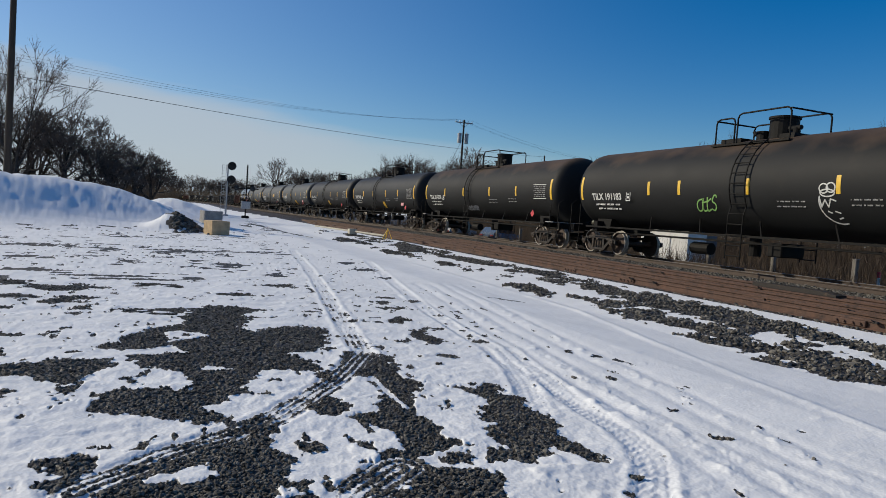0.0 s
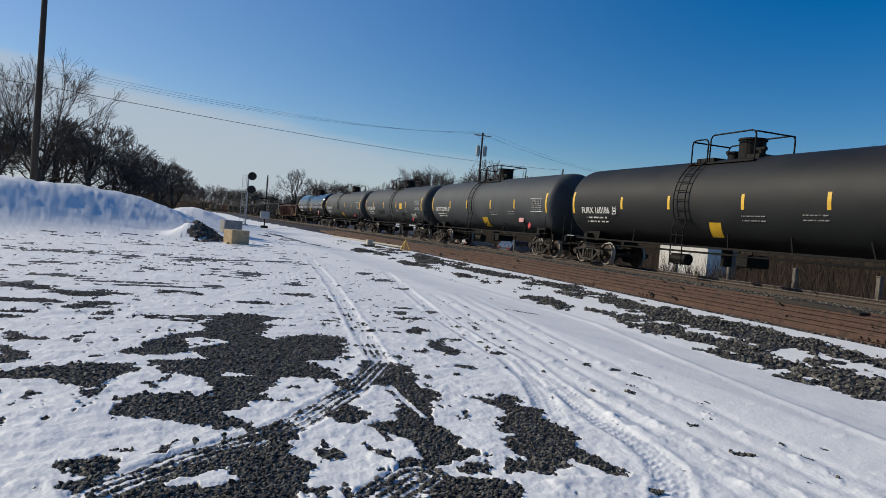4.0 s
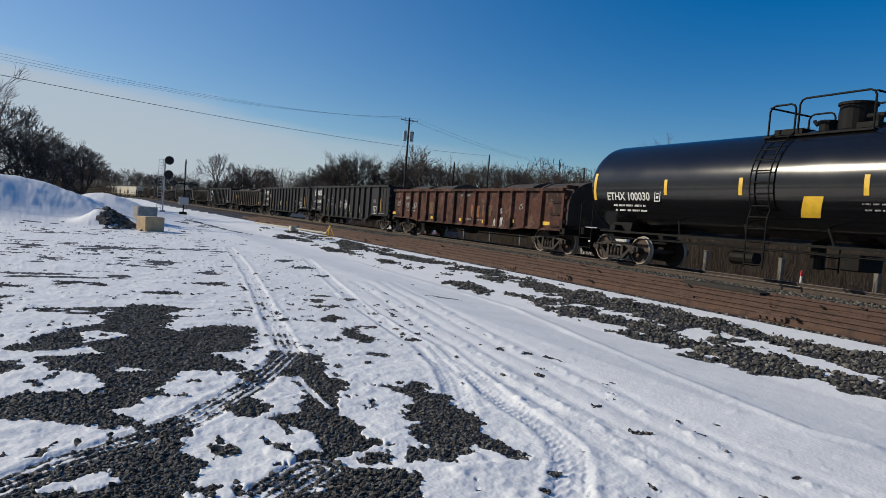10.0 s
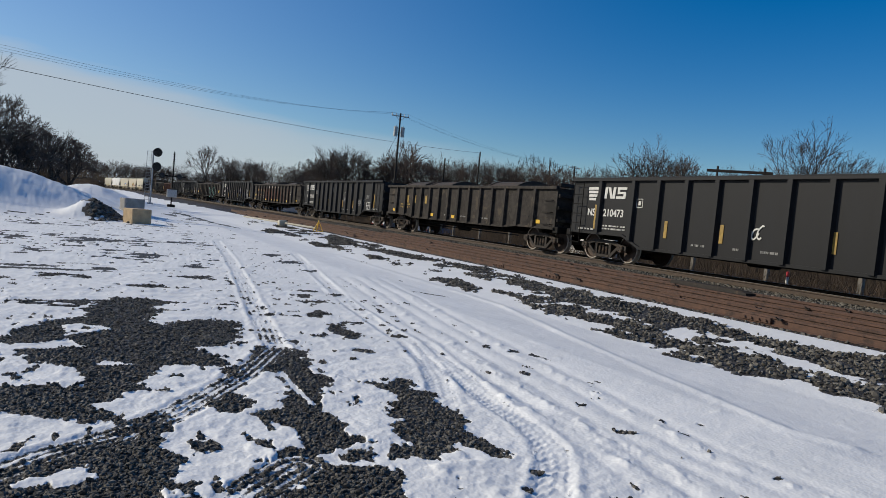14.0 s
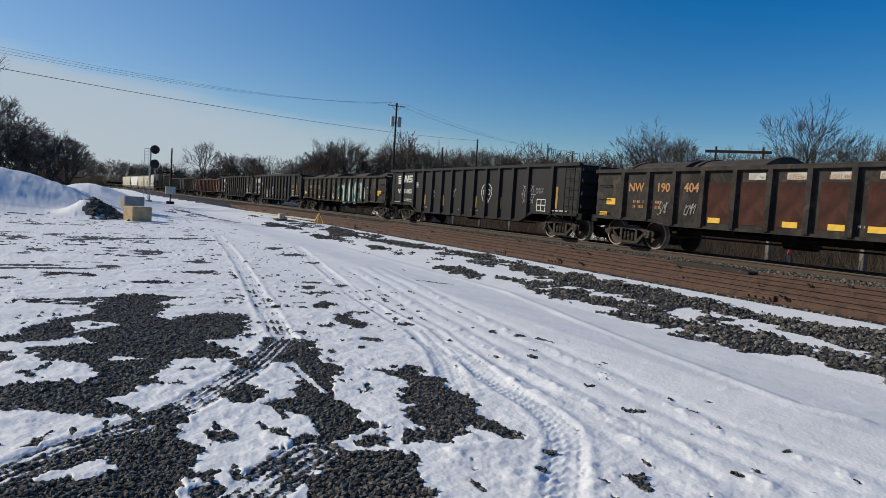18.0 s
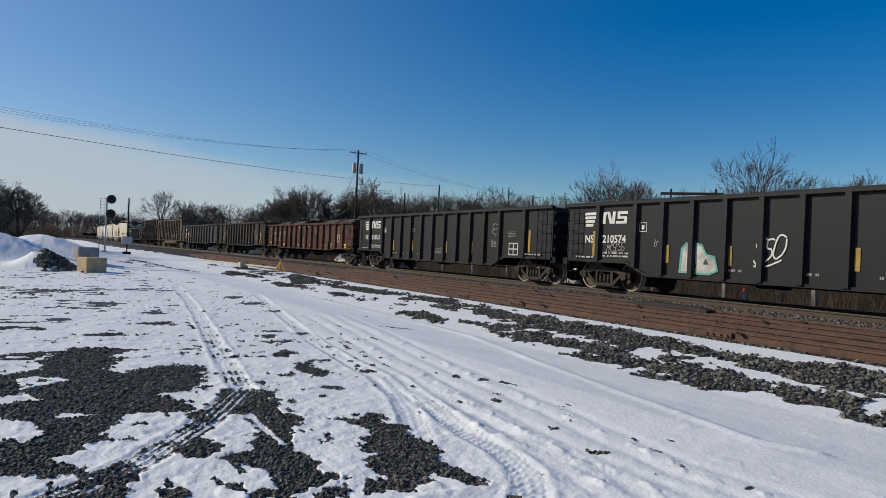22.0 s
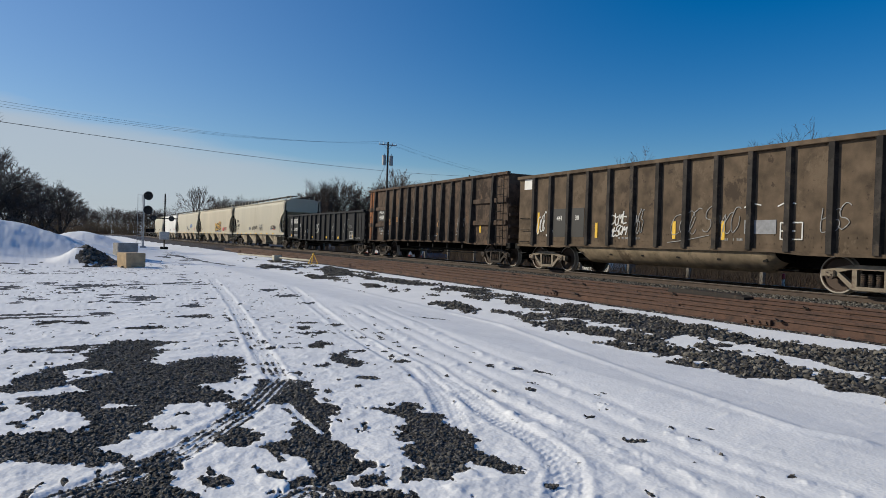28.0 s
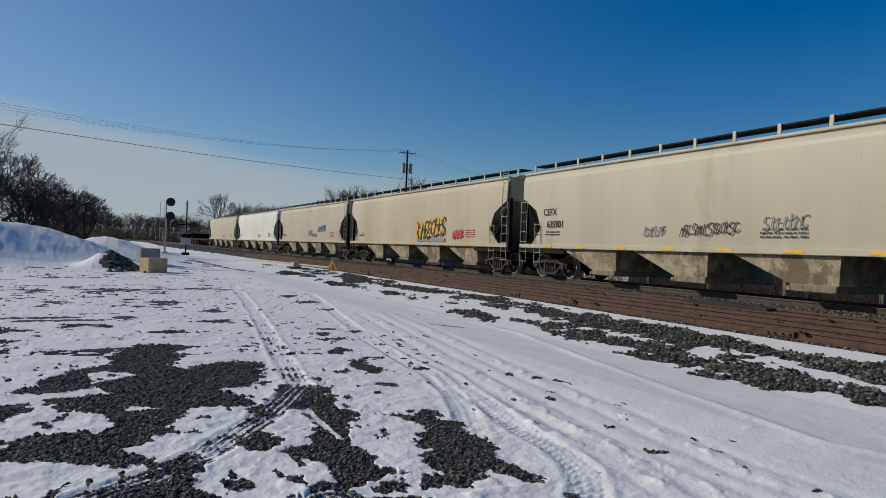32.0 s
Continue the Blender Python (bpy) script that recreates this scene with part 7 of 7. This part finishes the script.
def utility_pole(x, y, h, z0, lean=(0, 0), arm=True, cans=0, label="dark wooden utility pole", r=0.16):
    p = thing("utility_pole", label, "utility pole", m=pose(x, y, z0, lean[0], lean[1], 0))
    bm = bmesh.new()
    rod(bm, (0, 0, -0.5), (0, 0, h), r, 14, r * 0.72)
    part("pole", bm, M["wood_pole"], p)
    if arm:
        bm = bmesh.new()
        box(bm, -1.25, 1.25, -0.06, 0.06, h - 0.45, h - 0.32, 0.01)
        rod(bm, (-0.7, 0.0, h - 0.4), (0, 0, h - 1.0), 0.025)
        rod(bm, (0.7, 0.0, h - 0.4), (0, 0, h - 1.0), 0.025)
        part("cross_arm", bm, M["galv"], p)
        for dx in (-1.15, -0.6, 0.6, 1.15):
            bm = bmesh.new()
            rod(bm, (dx, 0, h - 0.32), (dx, 0, h - 0.05), 0.06, 8, 0.03)
            part("insulator", bm, M["wall_white"], p)
    for k in range(cans):
        sx = -1 if k % 2 == 0 else 1
        bm = bmesh.new()
        rod(bm, (sx * 0.5, 0, h - 3.1), (sx * 0.5, 0, h - 1.9), 0.26, 16)
        rod(bm, (sx * 0.5, 0, h - 1.9), (sx * 0.5, 0, h - 1.82), 0.28, 16)
        rod(bm, (sx * 0.5, 0, h - 1.82), (sx * 0.5, 0, h - 1.6), 0.05, 8)
        box(bm, min(0, sx * 0.5), max(0, sx * 0.5), -0.04, 0.04, h - 2.6, h - 2.5)
        part("transformer", bm, M["galv"], p, "grey transformer can")
    return p


def wire(a, b, sag, r, name="overhead_wire", label="thin black overhead wire"):
    n = 24
    bm = bmesh.new()
    pts = [Vector(a).lerp(Vector(b), i / n) - Vector((0, 0, sag * 4 * (i / n) * (1 - i / n))) for i in range(n + 1)]
    tube(bm, pts, r, 5)
    return tagged(part(name, bm, M["rubber"]), label, "wire", "overhead wires")


utility_pole(-10.4, 45.0, 13.5, 0.3, lean=(0, 0), arm=False, r=0.21, label="tall dark wooden utility pole behind the snow bank")

utility_pole(32.8, 83.0, 14.6, 0.0, cans=2, label="wooden utility pole with a cross arm and two transformers")
utility_pole(55.4, 101.5, 13.2, 0.0, arm=False, label="wooden utility pole with a street arm")
utility_pole(50.0, 104.0, 11.5, 0.0, arm=False)
utility_pole(76.5, 102.6, 13.2, 0.0, arm=True)
utility_pole(-60, 12, 14, 0.0, arm=False)
# an H-frame of two poles with a long dark beam
hf = thing("pole_frame", "dark wooden frame of two poles with a long beam", "utility pole", m=pose(70.6, 60.2, 0, 0, 0, -49))
for dx in (-2.6, 2.9):
    bm = bmesh.new()
    rod(bm, (dx, 0, -0.5), (dx, 0, 11.25), 0.17, 12, 0.13)
    part("pole", bm, M["wood_pole"], hf)
bm = bmesh.new()
box(bm, -3.9, 3.9, -0.14, 0.14, 10.45, 10.8, 0.02)
part("beam", bm, M["wood_pole"], hf)
wire((-10.4, 45.0, 7.9), (55.4, 101.5, 13.0), 0.7, 0.018)
wire((-60, 12, 6.5), (-10.4, 45.0, 7.9), 0.6, 0.018)
for k, dx in enumerate((-1.15, -0.6, 1.15)):
    wire((-10.4 + 0.2 * k, 45.0, 8.8 + 0.16 * k), (32.8 + dx, 83.0, 14.6), 1.0, 0.007, label="thin overhead power wire")
    wire((32.8 + dx, 83.0, 14.6), (76.5 + dx, 102.6, 13.1), 1.2, 0.007, label="thin overhead power wire")
wire((32.8, 83.0, 12.2), (26.5, 80.0, 0.2), 0.0, 0.02, "guy_wire", "steel guy wire of the pole")

# ---- bare trees ----
def tree_arrays(seed, h, spread, lift, trunk_r, twig_r, bole, levels):
    """A trunk that forks again and again into finer limbs, with short shoots along the outer ones."""
    r = random.Random(seed)
    limbs, twigs = [], []

    def grow(p, d, length, rad, level):
        segs = 3 if level < 3 else 2
        for q in range(segs):
            d = (d + Vector((r.gauss(0, 0.11), r.gauss(0, 0.11), r.gauss(0.02, 0.07)))).normalized()
            e = p + d * (length / segs)
            k = max(twig_r, rad * (1 - 0.12 * (q + 1) / segs))
            (limbs if rad > twig_r * 2.2 else twigs).append((p, e, max(twig_r, rad), k))
            p, rad = e, k
            if level >= 3:
                for _ in range(2):
                    o = (d + Vector((r.gauss(0, 0.6), r.gauss(0, 0.6), r.gauss(0.15, 0.45)))).normalized()
                    twigs.append((p, p + o * length * r.uniform(0.18, 0.42), twig_r * 0.8, twig_r * 0.5))
        if level == levels:
            return
        turn = r.uniform(0, 6.283)
        side = d.orthogonal().normalized()
        up = d.cross(side)
        n = (4 if level == 0 else 3) if r.random() < 0.6 else 2 + (level < 2)
        for c in range(n):                              # the first goes on upwards, the others fan out
            a = turn + 6.283 * c / max(1, n - 1) + r.uniform(-0.4, 0.4)
            ang = spread * (r.uniform(0.2, 0.45) if c == 0 else r.uniform(0.9, 1.45))
            nd = d * math.cos(ang) + (side * math.cos(a) + up * math.sin(a)) * math.sin(ang)
            nd = (nd + Vector((0, 0, lift))).normalized()
            grow(p, nd, length * (r.uniform(0.74, 0.86) if c == 0 else r.uniform(0.62, 0.86)), rad * (0.78 if c == 0 else 0.58), level + 1)

    grow(Vector((0, 0, -0.4)), Vector((r.gauss(0, 0.04), r.gauss(0, 0.04), 1)).normalized(), h * bole, trunk_r, 0)
    return limbs, twigs


def tubes_mesh(name, segs, sides, material):
    verts, faces = [], []
    for a, b, r0, r1 in segs:
        d = (b - a).normalized()
        u = d.orthogonal().normalized()
        w = d.cross(u)
        i0 = len(verts)
        for c, rr in ((a, r0), (b, r1)):
            for k in range(sides):
                t = 2 * math.pi * k / sides
                verts.append(c + (u * math.cos(t) + w * math.sin(t)) * rr)
        for k in range(sides):
            j = (k + 1) % sides
            faces.append((i0 + k, i0 + j, i0 + sides + j, i0 + sides + k))
    me = bpy.data.meshes.new(name)
    me.from_pydata(verts, [], faces)
    me.materials.append(material)
    return me


def make_tree(seed, h, spread, lift, trunk_r, label, twig_r, bole, levels):
    t = thing("bare_tree", label, "tree", "bare trees")
    limbs, twigs = tree_arrays(seed, h, spread, lift, trunk_r, twig_r, bole, levels)
    share("trunk", tubes_mesh("trunk", limbs, 6, M["bark"]), t, Matrix.Identity(4))
    share("crown", tubes_mesh("crown", twigs, 3, M["twig"]), t, Matrix.Identity(4))
    return t


KINDS = [make_tree(1, 12, 0.60, 0.05, 0.26, "large leafless tree with a dense rounded dark crown", 0.010, 0.13, 7),
         make_tree(2, 12, 0.48, 0.08, 0.18, "leafless tree with upright branches", 0.009, 0.16, 6),
         make_tree(3, 9, 0.66, 0.02, 0.18, "leafless tree with a broad tangled crown", 0.009, 0.13, 6),
         make_tree(4, 16, 0.42, 0.10, 0.20, "tall slender leafless tree", 0.010, 0.20, 6),
         make_tree(5, 16, 0.48, 0.05, 0.22, "tall leafless tree with a rounded fine-twigged crown", 0.009, 0.20, 6)]
HEIGHT = [max(v.co.z for c in k.children for v in c.data.vertices) for k in KINDS]
r = random.Random(9)
first = set()


def plant(kind, bearing, dist, height, z=-0.5):
    """A tree of that height, by its bearing and distance from the yard's edge."""
    s = height / HEIGHT[kind]
    x, y = dist * math.sin(radians(bearing)), dist * math.cos(radians(bearing))
    src = KINDS[kind]
    m = pose(x, y, z, r.uniform(-3, 3), r.uniform(-3, 3), r.uniform(0, 360))
    if kind not in first:
        first.add(kind)
        t = src
        t.matrix_basis = m
    else:
        t = copy_thing(src, m)
    t.scale = (s, s, s)
    return t


for k, a, d, h in ((3, -12.2, 72, 15.5), (0, -9.3, 75, 11.2), (0, -7.4, 78, 9.0), (0, -12.6, 78, 11.5), (0, -11.0, 82, 10.6), (2, -6.2, 84, 7.0), (4, -6.0, 86, 8.8), (0, -4.4, 80, 8.0), (0, -3.3, 82, 7.6), (0, -5.0, 90, 6.2), (3, -14.6, 74, 15), (0, -15.5, 80, 12), (0, -17.5, 78, 11), (0, -19.5, 80, 12), (2, -7.0, 76, 7.0), (2, -13.6, 84, 8.0)):
    plant(k, a, d, h)
plant(1, 6.3, 175, 14.5)
for i in range(30):                                    # wood beyond the far end of the line
    plant(r.choice((0, 1, 2)), -4 + 13 * (i + r.random()) / 30, r.uniform(370, 420), r.uniform(13, 17))
for i in range(12):
    plant(r.choice((0, 1, 2)), r.uniform(8, 15.5), r.uniform(140, 170), r.uniform(10, 12.5))
for k, a, d, h in ((0, 15.6, 118, 12.0), (1, 16.6, 116, 12.8), (0, 17.5, 120, 13.2), (1, 18.6, 118, 12.6), (0, 19.8, 124, 12.0), (2, 21.0, 122, 11.0), (1, 22.0, 120, 11.6)):
    plant(k, a, d, h)
for i in range(72):                                    # tree line behind the railway
    plant(r.choice((1, 1, 2, 4)), 21 + 48 * (i + r.uniform(0, 1)) / 72, r.uniform(116, 150), r.uniform(12.5, 15.5))
for k, a, d, h in ((4, 42.6, 108, 17.0), (4, 44.4, 110, 18.2), (1, 45.6, 112, 15.5), (4, 55.4, 108, 20.8), (4, 57.4, 112, 18), (1, 54.0, 110, 15.5), (3, 53.4, 112, 14.5), (3, 50.5, 112, 14.5), (1, 58.8, 108, 15), (0, 60.8, 106, 15), (1, 63.0, 104, 16), (0, 65.5, 104, 15), (3, 68.0, 102, 16)):
    plant(k, a, d, h)

# ---- blocks beside the snow bank ----
for nm, mt, x, y, w, d, h, rz, lb in (("stone_block", "sandstone", 0.86, 31.6, 0.85, 0.85, 0.62, 25, "tan concrete block resting in the snow"), ("concrete_block", "concrete", 0.72, 37.5, 0.95, 0.8, 0.68, 20, "grey concrete block resting in the snow")):
    bm = bmesh.new()
    box(bm, -w / 2, w / 2, -d / 2, d / 2, -0.2, h, 0.03)
    tagged(part(nm, bm, M[mt], m=pose(x, y, ground_z(x, y), 0, 0, rz)), lb, "block")


# ---- verge behind the track: dry brush, posts, a hut and parked cars ----
def brush():
    rg = random.Random(21)
    segs = []
    for i in range(24000):
        y = rg.uniform(2, 80)
        d = rg.uniform(6.0, 36) if i % 3 else rg.uniform(6.0, 13)
        x = float(near_rail_x(y)) + d
        if 30 < x < 41 and 36 < y < 46 or 24 < x < 34 and 52 < y < 66:
            continue
        z = -0.75 if d > 9 else -0.35 - 0.1 * (d - 5)
        h = rg.uniform(0.25, 1.0) * (1.8 if rg.random() < 0.3 else 1) * (1 + 0.7 * min(1, max(0, (d - 9) / 6)))
        a = Vector((x, y, z - 0.1))
        b = a + Vector((rg.gauss(0, 0.5), rg.gauss(0, 0.5), h * 0.8))
        segs.append((a, b, 0.014, 0.004))
        if rg.random() < 0.9:
            segs.append((a.lerp(b, 0.5), a.lerp(b, 0.5) + Vector((rg.gauss(0, 0.3), rg.gauss(0, 0.3), h * 0.5)), 0.012, 0.004))
    return segs


tagged(new("dry_brush", tubes_mesh("dry_brush", brush(), 3, M["brush"])), "dry brown brush and weeds behind the track", "brush", kind="stuff")


def thicket():
    """Dense leafless undergrowth between the railway and the trees."""
    rg = random.Random(33)
    segs = []
    for i in range(15000):
        y = rg.uniform(-5, 120)
        x = float(near_rail_x(y)) + rg.uniform(26, 62)
        h = rg.uniform(1.6, 4.2)
        a = Vector((x, y, -0.8))
        b = a + Vector((rg.gauss(0, 0.35), rg.gauss(0, 0.35), h * 0.6))
        segs.append((a, b, 0.035, 0.018))
        for _ in range(2):
            segs.append((a.lerp(b, rg.uniform(0.5, 1)), b + Vector((rg.gauss(0, 0.5), rg.gauss(0, 0.5), h * rg.uniform(0.1, 0.45))), 0.018, 0.008))
    for i in range(7000):                              # the same beyond the far end of the line and behind the bank
        far = i % 3 > 0
        a, q = radians(rg.uniform(-16, 14)), rg.uniform(340, 380) if far else rg.uniform(86, 100)
        if not far:
            a = radians(rg.uniform(-20, -3.5))
        h = rg.uniform(4, 8) if far else rg.uniform(1.5, 3.5)
        a = Vector((q * math.sin(a), q * math.cos(a), -0.5))
        b = a + Vector((rg.gauss(0, 0.6), rg.gauss(0, 0.6), h))
        segs.append((a, b, 0.09 if far else 0.03, 0.02))
        segs.append((a.lerp(b, 0.4), b + Vector((rg.gauss(0, 1.2), rg.gauss(0, 1.2), 0)), 0.05 if far else 0.02, 0.01))
    return segs


tagged(new("thicket", tubes_mesh("thicket", thicket(), 3, M["brush"])), "dense leafless brown undergrowth before the trees", "brush", kind="stuff")


def fence_post(x, y, h, label, material):
    p = thing("fence_post", label, "post", "posts behind the track", m=pose(x, y, -0.8))
    bm = bmesh.new()
    box(bm, -0.1, 0.1, -0.1, 0.1, -0.2, h, 0.02)
    part("shaft", bm, material, p)
    bm = bmesh.new()
    box(bm, -0.12, 0.12, -0.12, 0.12, h, h + 0.06, 0.02)
    part("cap", bm, material, p)
    return p


for i in range(12):
    y = 8 + i * 4.3
    fence_post(float(near_rail_x(y)) + 12.0, y, 1.7, "pale weathered concrete post standing in dry brush", M["old_post"])
marker = thing("track_marker", "slim white marker post with a red top", "marker post", m=pose(21.8, 15.9, -0.45))
bm = bmesh.new()
rod(bm, (0, 0, -0.2), (0, 0, 0.95), 0.05, 10)
part("shaft", bm, M["wall_white"], marker)
bm = bmesh.new()
rod(bm, (0, 0, 0.95), (0, 0, 1.15), 0.052, 10)
part("cap", bm, M["red"], marker, "red top")

hut = thing("equipment_hut", "low white equipment hut with a grey lean-to", "hut", m=pose(35.0, 41.0, -0.8, 0, 0, 14))
bm = bmesh.new()
box(bm, -2.6, -0.4, -2.1, 2.1, 0, 2.6, 0.03)
part("wall", bm, M["wall_white"], hut)
bm = bmesh.new()
box(bm, -2.75, -0.25, -2.25, 2.25, 2.6, 2.75, 0.03)
part("roof", bm, M["wall_grey"], hut)
bm = bmesh.new()
box(bm, -2.64, -2.58, -0.6, 0.3, 0.05, 2.05, 0.01)
part("door", bm, M["hop_white"], hut)
bm = bmesh.new()
box(bm, -0.38, 1.2, -1.9, 1.9, 0, 2.3, 0.02)
part("lean_to", bm, M["wall_grey"], hut, "grey lean-to")


def parked_car(x, y, rz, paint, label):
    c = thing("parked_car", label, "car", "parked cars", m=pose(x, y, -0.75, 0, 0, rz))
    bm = bmesh.new()
    prism(bm, [(-2.3, 0.35), (2.3, 0.35), (2.35, 0.75), (2.1, 0.95), (1.2, 1.02), (0.55, 1.55), (-1.5, 1.58), (-2.2, 1.05), (-2.35, 0.8)], -0.9, 0.9)
    bmesh.ops.bevel(bm, geom=bm.edges[:], offset=0.06, segments=2, affect="EDGES")
    part("body", bm, paint, c)
    for sx in (-1, 1):
        bm = bmesh.new()
        prism(bm, [(1.0, 1.06), (0.5, 1.48), (-1.4, 1.5), (-1.95, 1.08)], sx * 0.895, sx * 0.905)
        part("side_window", bm, M["glass"], c)
        for wy in (-1.45, 1.45):
            bm = bmesh.new()
            rod(bm, (sx * 0.72, wy, 0.34), (sx * 0.93, wy, 0.34), 0.34, 20)
            wh = part("wheel", bm, M["rubber"], c)
            bm = bmesh.new()
            rod(bm, (sx * 0.92, wy, 0.34), (sx * 0.945, wy, 0.34), 0.2, 14)
            part("rim", bm, M["galv"], wh)
    for sy, mt in ((2.34, "wall_white"), (-2.36, "red")):
        for sx in (-0.65, 0.65):
            bm = bmesh.new()
            box(bm, sx - 0.18, sx + 0.18, sy - 0.03, sy + 0.03, 0.72, 0.86, 0.01)
            part("lamp", bm, M[mt], c)
    return c


parked_car(28.5, 60.0, -62, M["car_blue"], "dark blue parked car beyond the railway")
parked_car(27.0, 68.0, -62, M["galv"], "silver parked car beyond the railway")

# yellow derail stand with its bar beside the stored rails
st = thing("derail_stand", "yellow triangular frame with a low bar beside the rails", "derail", m=pose(9.35, 33.3, 0.17, 0, 0, 0))
bm = bmesh.new()
tube(bm, [(-0.28, 0, 0), (0.0, 0.1, 0.55), (0.22, 0, 0), (-0.28, 0, 0)], 0.028)
tube(bm, [(0.0, 0.1, 0.55), (0.0, 0.4, 0.0)], 0.028)
part("frame", bm, M["yellow"], st)
bm = bmesh.new()
tube(bm, [(-0.1, 0.3, 0.15), (-2.2, 9.5, 0.2)], 0.05)
part("bar", bm, M["hop_tan"], st)
bm = bmesh.new()
box(bm, -1.2, -0.75, 3.8, 4.3, 0.0, 0.3, 0.03)
part("motor_box", bm, M["hop_tan"], st)

# iron block left on the stored rails
x, y, th = track(11.2, -2.62)
bm = bmesh.new()
prism(bm, [(-1.1, 0.0), (1.1, 0.0), (1.1, 0.08), (0.7, 0.1), (-0.7, 0.1), (-1.1, 0.05)], -0.16, 0.16)
tagged(part("crossing_casting", bm, M["truck"], m=pose(x, y, 0.415, 0, 0, -math.degrees(th))), "dark iron crossing casting lying on the rails", "track part")


# ---- moving things ----
def car_pose(s, length):
    """Body pose from its two truck centres on the track."""
    a = length / 2 - 2.2
    x0, y0, _ = track(s - a, GAUGE / 2)
    x1, y1, _ = track(s + a, GAUGE / 2)
    return pose((x0 + x1) / 2, (y0 + y1) / 2, RAIL_Z, 0, 0, math.degrees(math.atan2(-(x1 - x0), y1 - y0)))


def motions():
    for car, s0, length in CARS:
        walk(car, [(t, car_pose(s0 - run(t), length)) for t in range(33)])
    # wheels roll while their car passes the yard
    for ws, w, index in WHEELS:
        s0 = CARS[index][1]
        near = [f for f in range(961) if -14 < s0 - run(f / 30) < 46]
        if not near:
            continue
        r0 = run(near[0] / 30)
        rows = [(f / 30, pose(0, w, 0.457, math.degrees((run(f / 30) - r0) / 0.457))) for f in near]
        if near[0] > 0:
            rows.insert(0, (0, rows[0][1]))
        if near[-1] < 960:
            rows.append((32, rows[-1][1]))
        walk(ws, rows)


motions()
